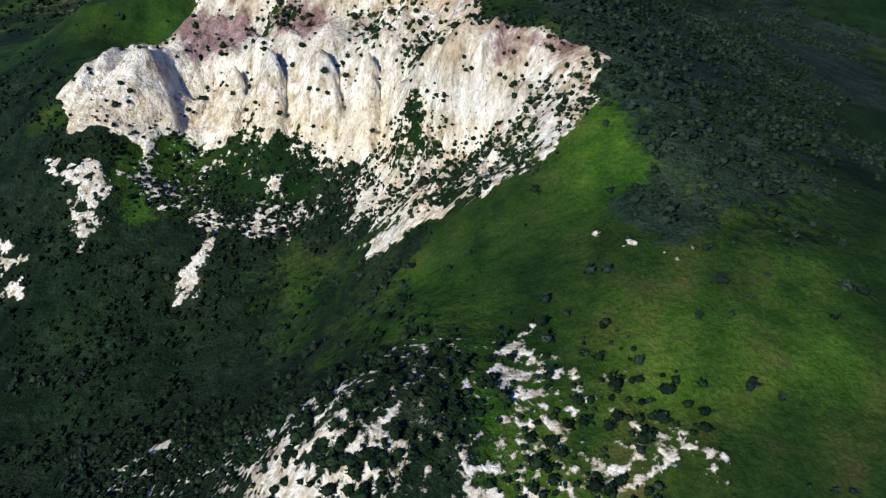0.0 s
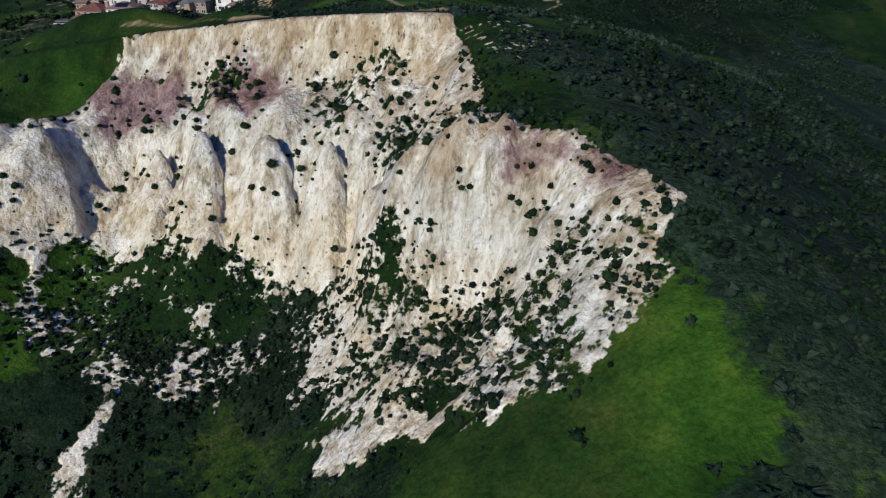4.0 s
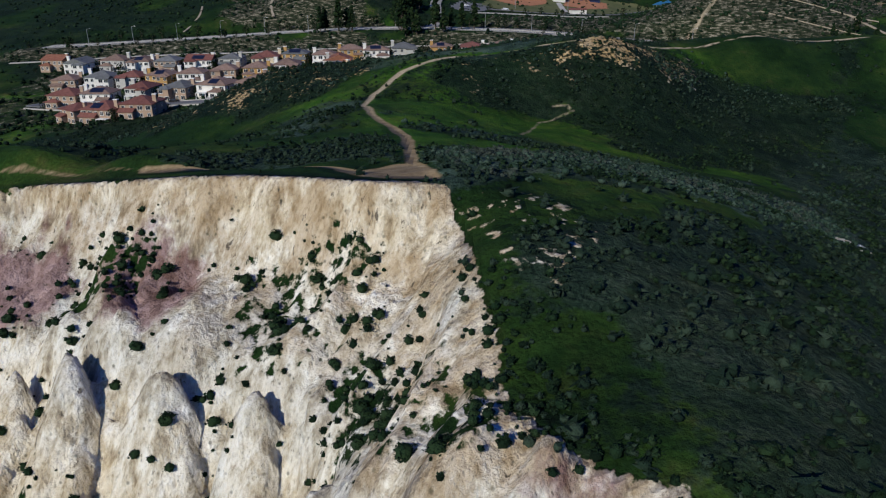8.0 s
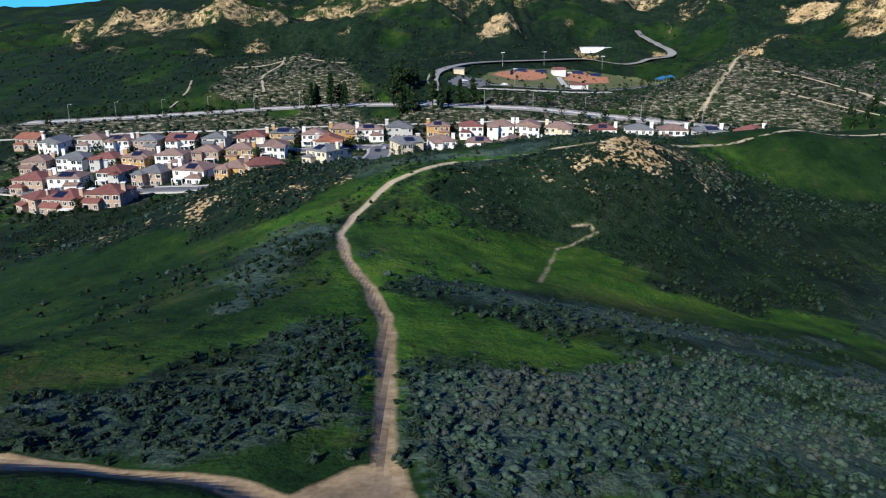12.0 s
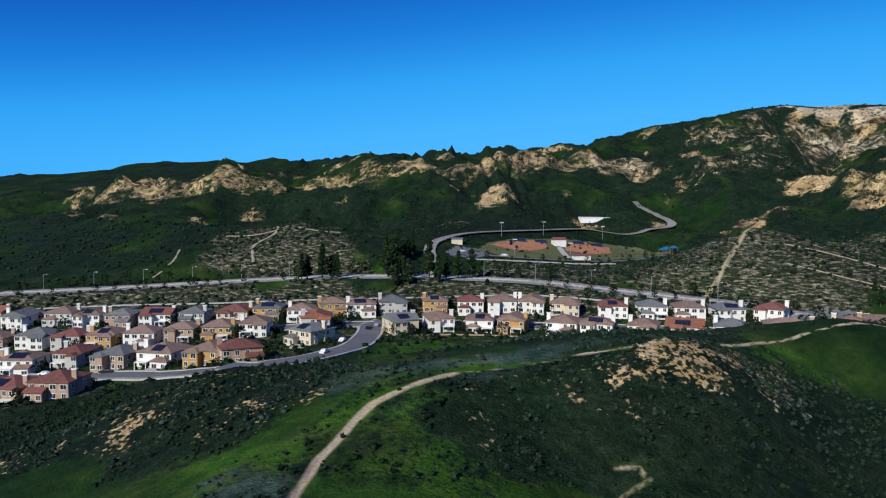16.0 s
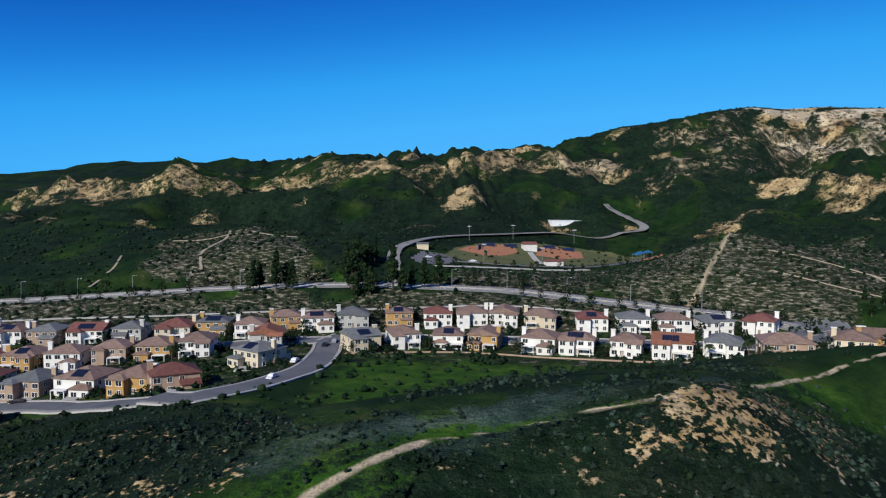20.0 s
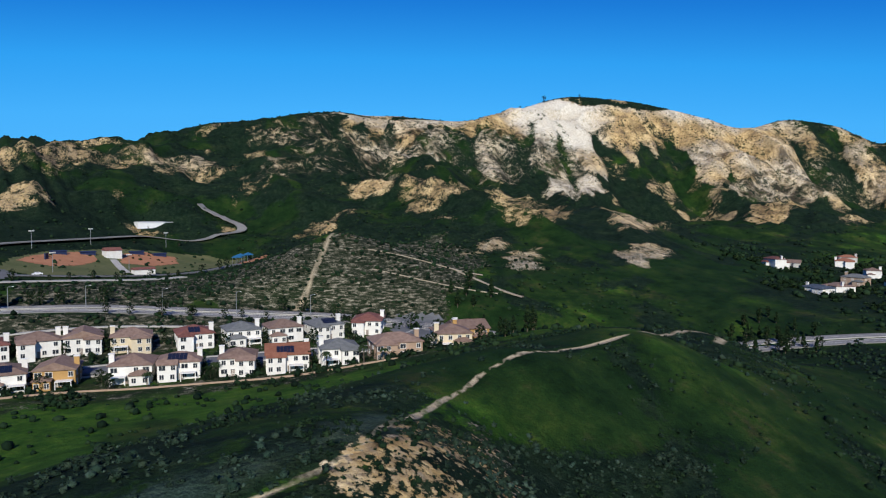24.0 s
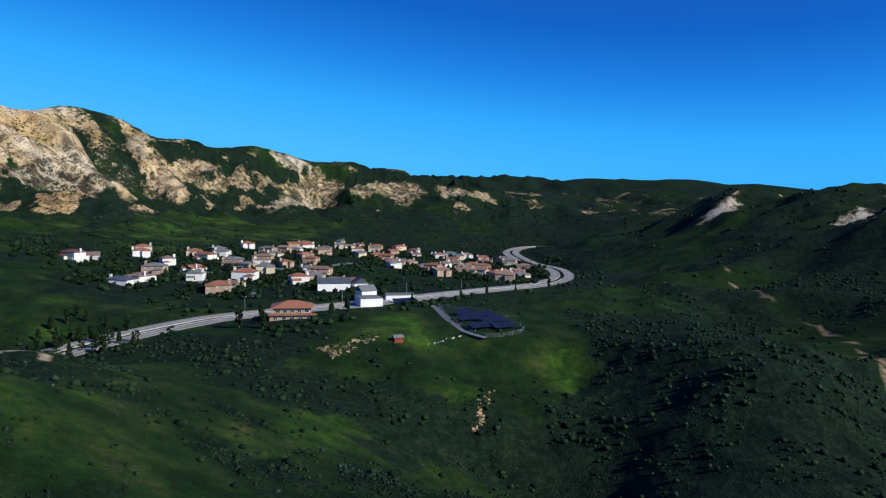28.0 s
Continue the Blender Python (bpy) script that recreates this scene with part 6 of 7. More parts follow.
SECOND_ROW = [(-25, 429, "W", "b", 1), (-11, 433, "G", "g", 0), (8, 435, "O", "b", 1), (24, 434, "W", "r", 0), (38.3, 433, "W", "b", 0), (51, 430, "W", "b", 0), (65, 424, "C", "b", 0), (84.5, 416, "W", "r", 1), (100.6, 412, "W", "g", 0), (115, 408, "W", "b", 0), (131, 405, "W", "g", 1), (146, 403, "W", "r", 0), (150, 352, "C", "b", 0), (166, 362, "O", "b", 0), (180, 379, "W", "r", 1)]
WEST_UPPER = [(-197, 443, "T", "o", 0), (-181, 434, "W", "g", 1), (-163, 437, "G", "b", 0), (-147.5, 432, "W", "b", 1), (-133, 429, "T", "g", 0), (-115.4, 427, "W", "r", 1), (-99.4, 426, "G", "g", 0), (-81, 424, "C", "r", 0), (-67, 428, "O", "g", 1), (-51, 421, "W", "b", 0), (-38, 432, "O", "b", 0)]
WEST_MIDDLE = [(-172, 401, "T", "b", 0), (-156, 402, "W", "g", 0), (-140, 398, "G", "r", 0), (-125.5, 396, "O", "b", 1), (-109.7, 394, "W", "b", 0), (-94.5, 396, "T", "b", 0), (-79, 394, "O", "b", 0), (-65, 396, "W", "b", 0), (-41, 401, "G", "o", 0)]
WEST_LOWER = [(-158, 369, "T", "r", 0), (-142, 366, "W", "b", 1), (-125, 369, "G", "r", 0), (-106, 360, "T", "g", 0), (-88.5, 354, "W", "b", 1), (-70, 346, "O", "b", 0), (-55, 340, "T", "r", 0), (-42.2, 370, "C", "g", 1), (-140, 336, "T", "r", 0), (-124, 326, "T", "r", 1), (-108, 324, "T", "r", 0)]


def row_turn(row, k):
    a, b = row[max(k - 1, 0)], row[min(k + 1, len(row) - 1)]
    return math.degrees(math.atan2(b[1] - a[1], b[0] - a[0]))


def build_houses():
    n = 0
    for row, steady in ((FRONT_ROW, 0.9), (SECOND_ROW, 0.6), (WEST_UPPER, 0.3), (WEST_MIDDLE, 0.4), (WEST_LOWER, 0.6)):
        for k, (x, y, wall, roof, solar) in enumerate(row):
            n += 1
            rng = random.Random(n * 7)
            turn = max(-38, min(25, row_turn(row, k) * steady))
            if row is SECOND_ROW and k > 11:
                turn = (-25, -20, -15)[k - 12]
            house(x, y, ground_z(x, y), turn, rng.uniform(10.8, 13.2) + (3 if row is FRONT_ROW and k == 9 else 0), rng.uniform(11.0, 14.0), wall, roof, solar, n)


VILLAGE_NORTH = [(496, 431, 26, "W", "r"), (561, 408, 16, "W", "o"), (577, 368, 17, "W", "o"), (615, 364, 17, "W", "g"), (492, 373, 18, "T", "g"), (514, 357, 14, "W", "o"), (478, 340, 13, "W", "g"), (440, 373, 22, "W", "s"), (432, 311, 22, "T", "o"), (498, 314, 20, "W", "o"), (584, 345, 20, "T", "g"), (600, 326, 18, "T", "b"), (690, 344, 24, "T", "g"), (571, 319, 15, "W", "b"), (541, 325, 13, "T", "g"), (537, 378, 12, "W", "b")]
VILLAGE_MIDDLE = [(569, 298, 13, "T", "o"), (606, 288, 16, "T", "o"), (514, 267, 18, "T", "g"), (488, 273, 17, "W", "o"), (744, 328, 17, "W", "g"), (802, 323, 20, "W", "o"), (789, 304, 18, "T", "g"), (907, 304, 12, "T", "g"), (881, 286, 22, "W", "b"), (826, 271, 16, "W", "o"), (899, 256, 19, "T", "o"), (922, 225, 20, "C", "o"), (904, 207, 17, "W", "o"), (736, 226, 21, "T", "o"), (747, 206, 16, "T", "b"), (868, 182, 16, "W", "s")]
VILLAGE_SOUTH = [(694, 191, 22, "T", "g"), (891, 164, 22, "W", "g"), (800, 163, 18, "W", "o"), (860, 143, 16, "W", "b"), (681, 155, 18, "T", "b"), (823, 127, 19, "T", "o"), (643, 145, 18, "C", "b"), (605, 128, 22, "C", "o"), (680, 103, 22, "T", "r"), (751, 90, 19, "T", "b"), (807, 102, 20, "T", "g"), (589, 176, 17, "T", "b"), (770, 145, 16, "T", "o"), (730, 170, 15, "W", "b")]


VILLAGE_INFILL = [(559, 340, 20, "T", "b"), (669, 329, 17, "C", "g"), (534, 269, 20, "T", "b"), (821, 331, 18, "T", "o"), (866, 256, 17, "C", "g"), (851, 230, 18, "T", "o"), (860, 204, 15, "W", "o"), (685, 219, 20, "T", "b"), (668, 187, 18, "T", "o"), (849, 176, 15, "W", "o"), (760, 163, 20, "T", "b"), (838, 153, 17, "C", "g"), (805, 128, 20, "T", "b"), (787, 101, 17, "C", "g"), (732, 133, 18, "T", "o"), (582, 127, 20, "T", "b"), (635, 106, 17, "C", "g"), (533, 307, 17, "C", "g"), (759, 298, 20, "T", "b"), (777, 261, 17, "C", "g"), (769, 236, 18, "T", "o"), (518, 426, 15, "G", "b"), (459, 372, 15, "W", "b"), (585, 416, 17, "G", "o"), (596, 381, 14, "C", "o"), (638, 371, 15, "T", "g"), (457, 313, 17, "C", "b"), (722, 335, 15, "T", "b"), (788, 336, 17, "T", "o"), (848, 332, 15, "G", "o"), (662, 299, 16, "T", "o"), (558, 278, 17, "G", "g"), (473, 249, 17, "C", "b"), (491, 240, 17, "T", "o"), (913, 282, 14, "T", "b"), (809, 246, 17, "T", "o"), (647, 218, 17, "W", "g"), (885, 210, 17, "G", "o"), (714, 149, 17, "G", "b"), (688, 134, 16, "T", "o"), (651, 119, 15, "W", "b"), (710, 99, 14, "T", "b"), (718, 367, 16, "W", "o"), (863, 297, 14, "C", "g")]


def build_village():
    n = 200
    for row in (VILLAGE_NORTH, VILLAGE_MIDDLE, VILLAGE_SOUTH, VILLAGE_INFILL):
        for x, y, wide, wall, roof in row:
            n += 1
            rng = random.Random(n)
            house(x, y, ground_z(x, y) - 0.5, -90 + rng.uniform(-35, 45), min(wide, 20) * rng.uniform(0.68, 0.85), rng.uniform(8.5, 11), wall, roof, 0, n, True, 2 if rng.random() < 0.6 else 1)




# ---- trees ----
def tree_model(seed, tall, wide, blades, material, conic=False):
    """A tree about tall metres high, on its base: tapered trunk with limbs, and a crown of many leaf clumps."""
    rng = random.Random(seed)
    t = root("tree", 0, 0, 0, 0, "dark evergreen tree with a ragged crown", "tree")
    bm = bmesh.new()
    rod(bm, (0, 0, -0.4), (0, 0, tall * 0.55), tall * 0.026, tall * 0.015, 7)
    rod(bm, (0, 0, tall * 0.54), (0.1, 0.1, tall * 0.9), tall * 0.015, tall * 0.004, 6)
    tips = []
    for k in range(9):
        h = tall * rng.uniform(0.25, 0.75)
        a = rng.random() * math.tau
        r = wide * 0.5 * rng.uniform(0.5, 0.85) * (1.1 - h / tall if conic else 1)
        end = (math.cos(a) * r, math.sin(a) * r, h + tall * 0.12)
        rod(bm, (0, 0, h), end, tall * 0.008, tall * 0.003, 5)
        tips.append(end)
    part("trunk", bm, M_BARK, t)
    bm = bmesh.new()
    for k in range(blades):
        u = rng.random()
        h = 0.18 + 0.82 * u
        prof = (1.05 - h) * 1.1 if conic else math.sqrt(max(0.03, 1 - ((h - 0.58) / 0.44) ** 2))
        a = rng.random() * math.tau
        lobe = 0.75 + 0.25 * math.sin(a * 3 + seed) + 0.15 * math.sin(h * 19 + a * 2)
        r = wide * 0.5 * prof * lobe * rng.uniform(0.45, 1.0)
        c = Vector((math.cos(a) * r, math.sin(a) * r, tall * h))
        s = tall * rng.uniform(0.035, 0.075)
        q = Euler((rng.uniform(-1, 1), rng.uniform(-1, 1), rng.random() * 6.3)).to_matrix()
        v = [bm.verts.new(c + q @ Vector(p) * s) for p in ((-1, -0.8, 0), (1, -0.6, 0.2), (0.7, 1, 0), (-0.8, 0.7, -0.2), (0, 0, 0.75), (0, 0, -0.6))]
        for f in ((0, 1, 4), (1, 2, 4), (2, 3, 4), (3, 0, 4), (1, 0, 5), (2, 1, 5), (3, 2, 5), (0, 3, 5)):
            bm.faces.new([v[i] for i in f])
    part("crown", bm, material, t)
    return t


def palm_model():
    t = root("palm_tree", 0, 0, 0, 0, "slim palm tree with drooping green fronds", "palm")
    bm = bmesh.new()
    rod(bm, (0, 0, -0.3), (0.15, 0, 5.2), 0.2, 0.14, 8)
    part("trunk", bm, M_BARK, t)
    for k in range(14):
        a = k * 2.4
        bm = bmesh.new()
        prev = None
        for j in range(5):
            r, h = 0.15 + j * 0.5, 5.2 + 0.55 * math.sin(j * 0.8) * (0.5 + (k % 3) * 0.4) - 0.07 * j * j
            w = (0.12, 0.3, 0.34, 0.25, 0.04)[j]
            p = Vector((0.15 + math.cos(a) * r, math.sin(a) * r, h))
            n = Vector((-math.sin(a), math.cos(a), 0)) * w
            row = [bm.verts.new(p - n - Vector((0, 0, 0.1))), bm.verts.new(p + Vector((0, 0, 0.03))), bm.verts.new(p + n - Vector((0, 0, 0.1)))]
            if prev:
                for i in range(2):
                    bm.faces.new((prev[i], row[i], row[i + 1], prev[i + 1]))
            prev = row
        part("frond", bm, M_PALM, t)
    return t


def build_trees():
    broad = [tree_model(s, 5.0, 4.6, 84, M_LEAF) for s in (1, 2, 3)]
    tall = [tree_model(s, 12.0, 6.0, 150, M_LEAF, s % 2 == 1) for s in (11, 12, 13)]
    palm = palm_model()
    models = broad + tall + [palm]
    rng = random.Random(4)

    def plant(model, x, y, size, group, label=""):
        ob = copy_thing(model, pose(x, y, ground_z(x, y) - 0.15, 0, 0, rng.uniform(0, 360)) @ Matrix.Diagonal((size, size, size * rng.uniform(0.85, 1.2), 1)))
        tagged(ob, label, group=group)

    # the tall group at the park road
    for x, y in ((-58, 486), (-52, 482), (-47, 488), (-62, 480), (-44, 478), (-14, 478), (-9, 474), (-4, 470), (-17, 486), (-12, 468), (9, 470), (14, 476), (20, 482), (6, 478), (-11, 512), (-14, 522), (-7, 518), (-18, 508), (-4, 530), (26, 486)):
        plant(tall[rng.randrange(3)], x + rng.uniform(-2, 2), y + rng.uniform(-2, 2), rng.uniform(1.0, 1.6), "tall trees at the junction", "tall dark evergreen tree beside the highway junction")
    # garden trees between the houses
    for row in (FRONT_ROW, SECOND_ROW[:12], WEST_UPPER, WEST_MIDDLE, WEST_LOWER):
        for k, (x, y, *_) in enumerate(row):
            for n in range(3):
                side = rng.choice((-1, 1))
                px, py = x + side * rng.uniform(6.8, 8.6), y + rng.uniform(-5.5, 14)
                plant(broad[rng.randrange(3)], px, py, rng.uniform(0.45, 1.15), "garden trees", "round dark green garden tree between the houses")
    for x, y in ((-9, 392), (-2, 391), (60, 384), (76, 381), (79, 380), (107, 361), (118, 357), (123, 353), (-70, 386), (141, 352), (158, 348)):
        plant(palm if rng.random() < 0.4 else broad[rng.randrange(3)], x, y, rng.uniform(0.8, 1.2), "garden trees")
    # along the highway and round the ball field
    for k in range(60):
        x = -224 + k * 6.8 + rng.uniform(-4, 4)
        y = float(np.interp(x, [p[0] for p in HIGHWAY[:9]], [p[1] for p in HIGHWAY[:9]])) + rng.choice((-14, 13)) + rng.uniform(-3, 3)
        plant(broad[rng.randrange(3)], x, y, rng.uniform(0.7, 1.4), "roadside trees", "dark green roadside tree along the highway")
    for x, y in ((40, 530), (55, 534), (64, 540), (75, 544), (90, 548), (105, 556), (120, 560), (136, 570), (150, 580), (112, 548), (84, 536), (30, 540), (160, 596), (182, 615), (188, 650), (150, 660), (120, 655)):
        plant(broad[rng.randrange(3)], x, y, rng.uniform(0.6, 1.1), "park trees", "small dark tree beside the ball field")
    for x, y in ((208, 430), (214, 426), (221, 432), (205, 421), (212, 418), (226, 422), (170, 345), (176, 341), (183, 349), (168, 336), (190, 356), (196, 362), (188, 372), (160, 338), (202, 380), (198, 394)):
        plant(tall[rng.randrange(3)], x, y, rng.uniform(0.4, 0.75), "trees by the last houses", "dark bushy tree at the end of the street")
    # village gardens
    spots = []
    for row in (VILLAGE_NORTH, VILLAGE_MIDDLE, VILLAGE_SOUTH, VILLAGE_INFILL):
        for x, y, *_ in row:
            for n in range(20):
                spots.append((x + rng.uniform(-22, 10), y + rng.choice((-1, 1)) * rng.uniform(8, 22)))
    xy = np.array(spots)
    xyz = np.c_[xy, lookup(xy[:, 0], xy[:, 1], ("z",))["z"]]
    scatter_mesh("village_trees", xyz, 2.8 + 4.0 * np.random.RandomState(15).rand(len(xyz)), MEDIUM, M_LEAF, "dark garden trees among the village houses", "trees", 15)
    for x, y in ((318, 330), (310, 338), (322, 341), (305, 346), (314, 350), (300, 355), (328, 352), (335, 262), (328, 270), (322, 258), (345, 232), (352, 225), (372, 228), (398, 196), (440, 168), (470, 150), (500, 128), (530, 100), (520, 95)):
        plant(tall[rng.randrange(3)], x, y, rng.uniform(0.4, 0.7), "roadside trees", "dark green tree below the highway")
    for x, y in ((324, 348), (318, 335), (328, 331), (320, 322), (313, 316), (306, 322), (341, 334), (343, 344), (335, 322), (300, 330), (311, 341), (308, 308), (298, 316), (330, 354), (350, 352), (292, 326), (316, 328), (338, 350)):
        plant(tall[rng.randrange(3)], x, y, rng.uniform(0.35, 0.6), "roadside trees", "dark green tree crowding the bend of the highway")
    for x, y, size in ((795, 962, 2.0), (758, 976, 1.0), (840, 930, 0.9)):
        plant(broad[rng.randrange(3)], x, y, size, "trees on the crest", "lone dark tree on the mountain crest")
    for x, y in ((300, 335), (296, 343), (304, 327), (289, 334), (309, 319), (299, 320), (306, 338), (284, 341), (313, 309), (304, 311)):
        plant(broad[rng.randrange(3)], x, y, rng.uniform(0.7, 1.2), "roadside trees", "broad dark tree crowding the bend of the highway")
    for m in models:
        for o in (*m.children_recursive, m):
            bpy.data.objects.remove(o)


# ---- ball field ----
def lamp_post(x, y, tall, flood=False):
    z = ground_z(x, y)
    p = root("flood_light" if flood else "street_lamp", x, y, z, 0, "tall grey floodlight mast at the ball field" if flood else "grey street lamp beside the highway", "floodlight" if flood else "street lamp", "floodlights" if flood else "street lamps")
    bm = bmesh.new()
    rod(bm, (0, 0, -0.5), (0, 0, tall), 0.16, 0.09, 7)
    part("pole", bm, M_METAL, p)
    if flood:
        part("crossbar", boxed(-1.4, -0.08, tall - 0.5, 1.4, 0.08, tall - 0.3), M_METAL, p)
        for k in range(4):
            part("lamp_head", boxed(-1.3 + k * 0.75, -0.35, tall - 0.3, -0.85 + k * 0.75, 0.15, tall + 0.15), M_TRIM, p)
    else:
        bm = bmesh.new()
        rod(bm, (0, 0, tall), (1.8, 0, tall + 0.3), 0.07, 0.05, 6)
        part("arm", bm, M_METAL, p)
        part("lamp_head", boxed(1.5, -0.15, tall + 0.2, 2.2, 0.15, tall + 0.35), M_TRIM, p)


def hut(name, x, y, turn, w, d, h, wall_mat, roof_mat, label, category, rise=1.0, over=0.4, kind_gable=True):
    z = min(ground_z(x, y), ground_z(x + w / 3, y + d / 3), ground_z(x - w / 3, y - d / 3))
    b = root(name, x, y, z, turn, label, category)
    part("wall", boxed(-w / 2, -d / 2, -1.2, w / 2, d / 2, h), wall_mat, b)
    bm = bmesh.new()
    hip(bm, -w / 2, -d / 2, w / 2, d / 2, h + 0.2, rise, over, kind_gable)
    part("roof", bm, roof_mat, b)
    return b


def build_park():
    patch("ball_field", FIELD, M_TURF, "mown green ball field with clay infields", "ball field", 0.25)
    for ring in ([(47, 586), (56, 602), (68, 614), (88, 625), (89, 604), (76, 586), (62, 578)], [(101, 602), (104, 626), (122, 639), (140, 636), (136, 614), (118, 600)]):
        patch("infield", ring, M_CLAY, "orange clay infield of the ball field", "infield", 0.4, 1.5)
    patch("car_park", [(16, 545), (24, 568), (40, 566), (44, 548), (34, 534), (20, 534)], M_ASPHALT, "dark asphalt car park by the ball field", "car park", 0.2)
    ribbon("path", [(40, 546), (70, 549), (100, 558), (130, 570), (168, 596)], 2.2, M_ASPHALT, "dark asphalt path along the ball field's edge", "path", 0.5)
    ribbon("path", [(28, 528), (60, 534), (95, 540), (120, 548)], 2.6, M_CONCRETE, "pale retaining bank below the ball field", "path", 0.4)
    ribbon("path", [(96, 566), (97, 590), (98, 610)], 1.8, M_CONCRETE, "pale walk up to the ball field's stand", "path", 0.5)
    hut("snack_stand", 99, 618, 8, 9, 7, 4.2, WALLS["W"], ROOFS["r"], "white ball field stand with a red roof", "stand", 1.6)
    hut("pavilion", 104, 567, 8, 11, 5, 3.0, WALLS["W"], ROOFS["r"], "low white pavilion with a red roof", "pavilion", 1.0)
    for x, y in ((70, 612), (86, 618), (116, 632), (130, 634)):
        hut("dugout", x, y, 10, 8, 2.4, 2.0, M_NAVY, M_NAVY, "dark blue roofed dugout beside the infield", "dugout", 0.4)
    hut("scoreboard", 62, 596, 60, 4, 0.6, 3.4, M_NAVY, M_NAVY, "dark blue scoreboard on the ball field", "scoreboard", 0.1, 0.05)
    hut("park_hut", 24, 575, 0, 7, 5, 3.0, WALLS["C"], ROOFS["g"], "cream hut with a grey roof at the car park", "hut", 0.8)
    hut("long_shed", 149, 719, 6, 26, 8, 3.4, M_WHITE, M_WHITE, "long white sheeted shed on the hillside", "shed", 0.4)
    p = root("playground_canopy", 176, 612, ground_z(176, 612), 15, "blue canopied playground on an orange pad", "playground")
    for k, (dx, dy) in enumerate(((-4, 0), (0, 2), (4, -1))):
        bm = bmesh.new()
        hip(bm, dx - 2.4, dy - 2.2, dx + 2.4, dy + 2.2, 3.6 + k * 0.7, 1.6, 0.2)
        part("canopy", bm, M_BLUE, p)
        for sx, sy in ((-2, -2), (2, -2), (2, 2), (-2, 2)):
            bm = bmesh.new()
            rod(bm, (dx + sx, dy + sy, -1), (dx + sx, dy + sy, 3.6 + k * 0.7), 0.1)
            part("post", bm, M_METAL, p)
    patch("play_pad", [(166, 604), (178, 600), (192, 606), (194, 616), (180, 622), (168, 616)], M_CLAY, "orange play surface round the canopy", "play surface", 0.05)
    for x, y in ((58, 620), (92, 642), (98, 572), (140, 655), (60, 560)):
        lamp_post(x, y, 10, True)
    for k in range(14):
        x = -200 + k * 26
        lamp_post(x, float(np.interp(x, [p[0] for p in HIGHWAY[:9]], [p[1] for p in HIGHWAY[:9]])), 9)
    for x, y in ((360, 276), (384, 232), (425, 200), (480, 166), (530, 128)):
        lamp_post(x, y, 9)


# ---- cars, walls and the village works ----
def car_model(paint, label):
    c = root("car", 0, 0, 0, 0, label, "car")
    bm = bmesh.new()
    prof = [(-2.2, 0.35), (-2.25, 0.8), (-1.3, 0.92), (-0.75, 1.42), (0.8, 1.45), (1.6, 0.98), (2.2, 0.9), (2.25, 0.35)]
    sides = [[bm.verts.new((px, s * (0.88 if pz < 1.0 else 0.72), pz)) for px, pz in prof] for s in (-1, 1)]
    for k in range(len(prof)):
        j = (k + 1) % len(prof)
        bm.faces.new((sides[0][k], sides[0][j], sides[1][j], sides[1][k]))
    bm.faces.new(sides[0][::-1])
    bm.faces.new(sides[1])
    part("body", bm, paint, c)
    bm = bmesh.new()
    box(bm, -0.72, -0.81, 0.98, 0.82, 0.81, 1.32)
    part("side_windows", bm, M_GLASS, c)
    for sx in (-1.35, 1.35):
        for sy in (-0.8, 0.8):
            bm = bmesh.new()
            rod(bm, (sx, sy - 0.1, 0.32), (sx, sy + 0.1, 0.32), 0.32, 0.32, 12)
            part("wheel", bm, M_RUBBER, c)
    return c


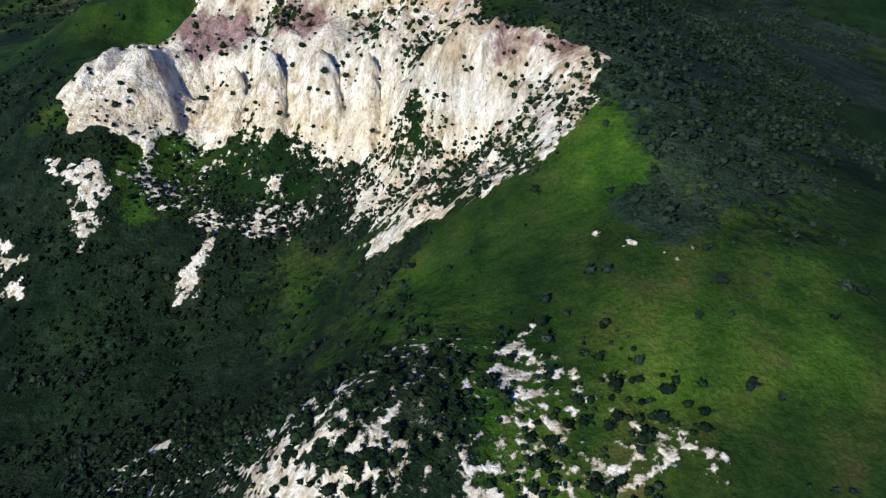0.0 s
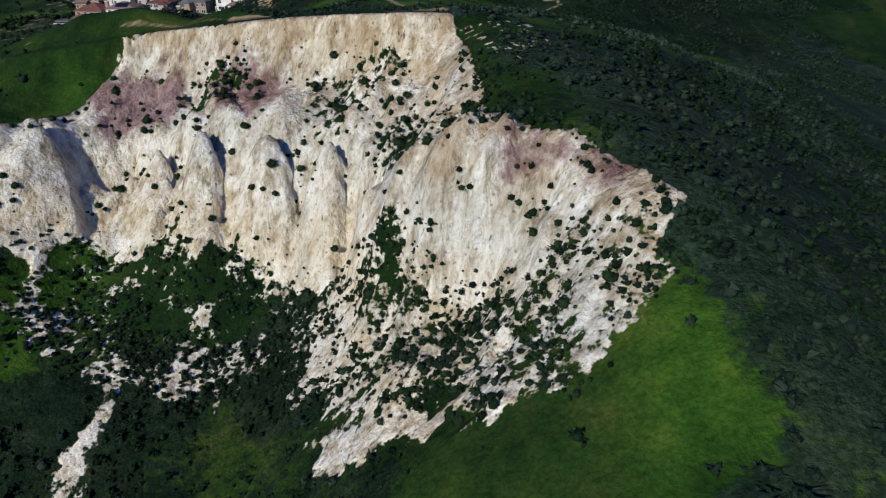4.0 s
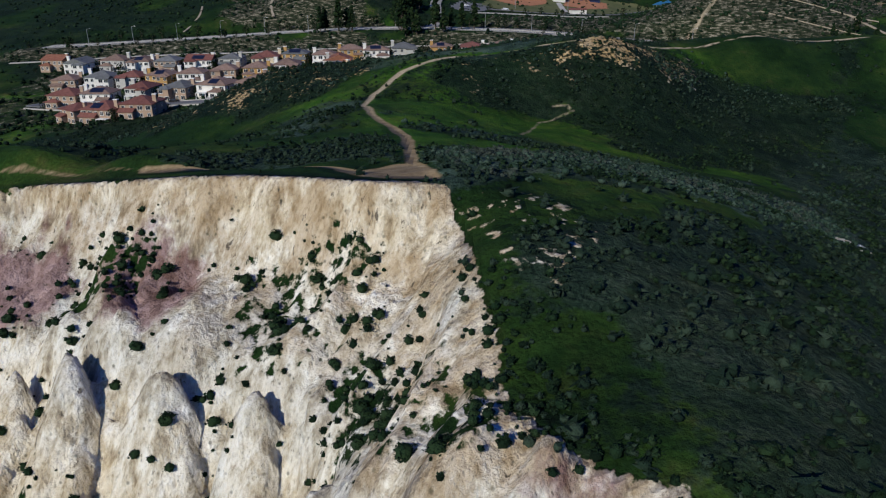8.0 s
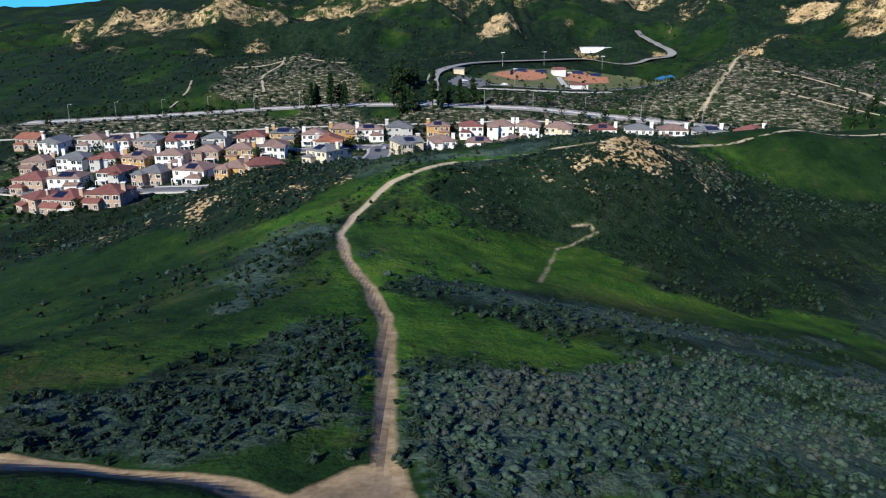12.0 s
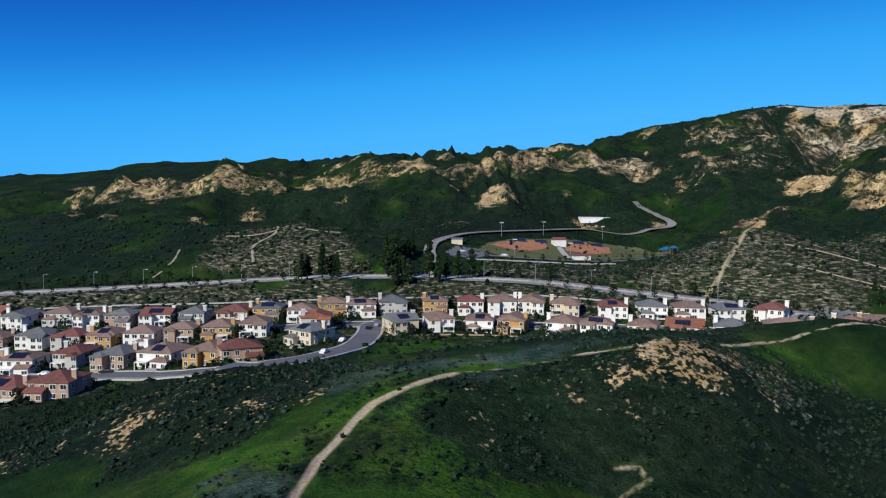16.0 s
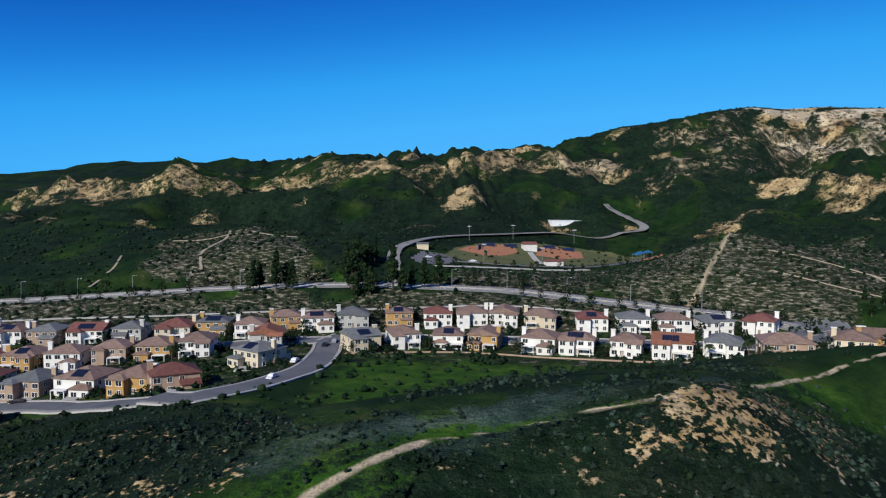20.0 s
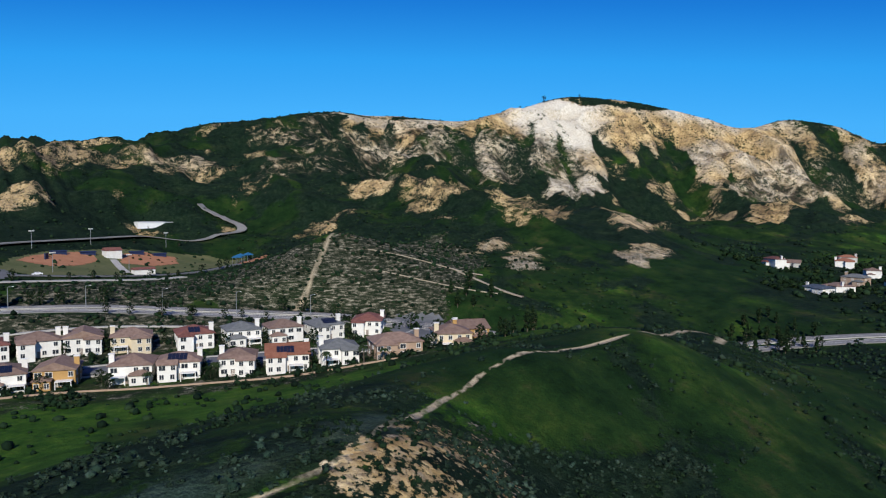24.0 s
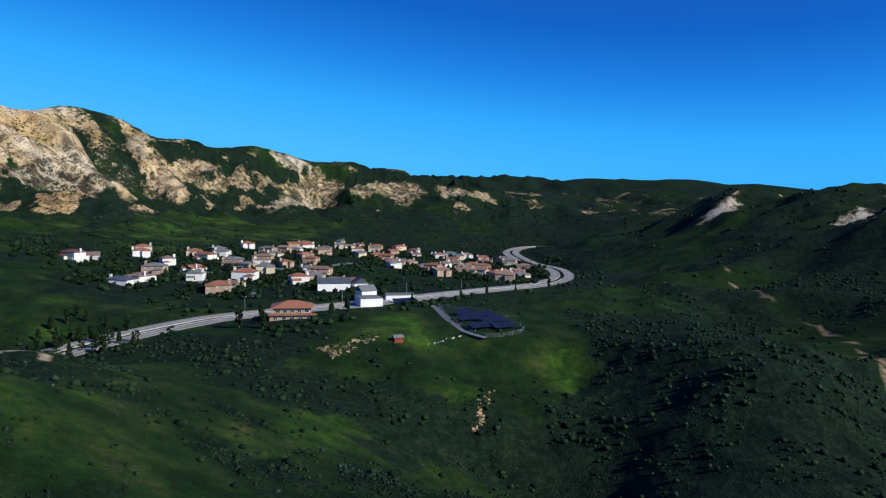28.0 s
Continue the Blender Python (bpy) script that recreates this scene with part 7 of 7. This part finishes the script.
def build_small():
    models = [car_model(p, "parked %s car on the street" % w) for p, w in zip(CAR_PAINTS, ("white family", "black family", "silver family"))]
    for k, (x, y, turn) in enumerate(((-27, 372, 80), (-20, 404, 80), (-17, 410, 85), (-30, 346, 75), (-104, 353, 5), (-118, 356, -12), (-128, 360, -15), (-146, 367, -28), (-60, 410, 5), (-130, 412, -5), (30, 416, -15), (90, 398, -18), (26, 548, 30), (32, 552, 30), (24, 540, 30), (52, 549, 10), (-12, 424, 10))):
        copy_thing(models[k % 3], pose(x, y, ground_z(x, y) + 0.3, 0, 0, turn))
    for m in models:
        for o in (*m.children_recursive, m):
            bpy.data.objects.remove(o)
    # garden wall along the front row
    line = [(-12, 391), (0, 392), (14, 394), (28, 393), (42, 389), (56, 382), (70, 376), (86, 368.5), (100, 361), (116, 354), (126, 349)]
    ribbon("garden_wall", line, 0.14, WALLS["T"], "tan low garden wall behind the front row of houses", "wall", 0.5, 0.0, 1.6, 2.0)
    # drive aprons
    for x, y, turn in ((-104, 356, 0), (-87, 351, 0), (-55, 337, 20), (-42, 366, 60)):
        z = ground_z(x, y)
        tagged(part("driveway", boxed(x - 2.6, y - 3, z - 0.8, x + 2.6, y + 3, z + 0.28), M_CONCRETE), "pale concrete driveway in front of a garage", "driveway", "driveways", "structure")
    # village works
    b = hut("big_house", 345, 250, -80, 17, 13, 6.0, WALLS["T"], ROOFS["o"], "large tan house with broad red hipped roofs", "house", 2.6, 1.2, False)
    bm = bmesh.new()
    hip(bm, -10.5, -8.5, 10.5, -6.4, 3.1, 0.7, 0.5, False)
    part("roof", bm, ROOFS["o"], b, "lower red roof over the porch")
    part("wall", boxed(-10, -8, -1.2, 10, -6.55, 2.9), WALLS["T"], b)
    for k in range(5):
        put_window(b, -6.4 + 3.2 * k, -6.56, 3.9, 0, True)
        put_window(b, -7.4 + 3.7 * k, -8.06, 0.9, 0, True)
    hut("white_hall", 392, 219, -70, 12, 13, 4.4, M_WHITE, ROOFS["g"], "white flat-roofed hall beside the highway", "hall", 0.5, 0.2, False)
    hut("white_hall", 408, 222, -60, 9, 9, 6.0, M_WHITE, ROOFS["g"], "white gabled hall beside the highway", "hall", 3.0, 0.3)
    hut("white_hall", 420, 204, -80, 16, 8, 3.4, M_WHITE, ROOFS["g"], "long low white hall beside the highway", "hall", 0.7, 0.3)
    hut("white_house", 460, 247, -80, 20, 10, 5.0, M_WHITE, ROOFS["s"], "white house with a dark slate roof and gables", "house", 3.0)
    hut("white_house", 470, 232, -70, 9, 10, 4.4, M_WHITE, ROOFS["s"], "white house with a steep dark slate gable", "house", 3.4)
    hut("red_shed", 302, 199, -70, 3.6, 2.8, 2.0, M_RED, ROOFS["g"], "small red shed in the green field", "shed", 0.9)
    rng = random.Random(9)
    for x, y, w in ((343, 168, 12), (352, 161, 12), (341, 157, 13), (330, 163, 13), (332, 153, 12), (358, 170, 9), (404, 200, 14)):
        z = ground_z(x, y)
        s = root("solar_table", x, y, z, -62, "dark blue ground-mounted solar panels on posts", "solar panels", "solar field")
        for k in range(6):
            a = -w / 2 + w * k / 6
            bm = bmesh.new()
            v = [bm.verts.new(p) for p in ((a, -2.6, 0.9), (a + w / 6 - 0.08, -2.6, 0.9), (a + w / 6 - 0.08, 2.6, 2.5), (a, 2.6, 2.5))]
            u = [bm.verts.new(q.co + Vector((0, 0.03, -0.08))) for q in v]
            bm.faces.new(v)
            for i in range(4):
                bm.faces.new((u[i], u[(i + 1) % 4], v[(i + 1) % 4], v[i]))
            part("panel", bm, M_SOLAR, s)
        for a in (-w * 0.35, w * 0.35):
            for yy, top in ((-1.8, 1.05), (1.8, 2.2)):
                bm = bmesh.new()
                rod(bm, (a, yy, -1.5), (a, yy, top), 0.08)
                part("post", bm, M_METAL, s)
    fence = root("wire_fence", 330, 160, ground_z(330, 160), 0, "pale wire fence round the solar field", "fence")
    ring = smooth_line([Vector(p) for p in ((382, 182), (346, 177), (324, 168), (320, 162), (324, 150), (332, 144), (350, 150), (368, 160), (382, 182))], 5.0)
    z0 = ground_z(330, 160)
    for a, b in zip(ring[:-1], ring[1:]):
        za, zb = ground_z(*a) - z0, ground_z(*b) - z0
        bm = bmesh.new()
        rod(bm, (a.x - 330, a.y - 160, za - 0.5), (a.x - 330, a.y - 160, za + 2.0), 0.07, None, 5)
        part("post", bm, M_METAL, fence)
        for k in range(5):
            bm = bmesh.new()
            rod(bm, (a.x - 330, a.y - 160, za + 0.3 + 0.4 * k), (b.x - 330, b.y - 160, zb + 0.3 + 0.4 * k), 0.035, None, 4)
            part("wire", bm, M_METAL, fence)
    # pale boulders in the field
    for k in range(14):
        x, y = 305 + k * 1.2 + rng.uniform(-1, 1), 187 - k * 1.1 + rng.uniform(-0.8, 0.8)
        bm = bmesh.new()
        bmesh.ops.create_icosphere(bm, subdivisions=2, radius=rng.uniform(0.3, 0.6))
        for v in bm.verts:
            v.co *= 0.8 + 0.3 * rng.random()
            v.co.z *= 0.7
        ob = part("boulder", bm, M_CONCRETE)
        ob.matrix_basis = pose(x, y, ground_z(x, y) + 0.25, 0, 0, rng.uniform(0, 360))
        tagged(ob, "pale weathered boulder lying in the grass", "boulder", "boulders in the field")




build_roads()
build_houses()
build_village()
build_trees()
build_park()
build_small()
plant_all()
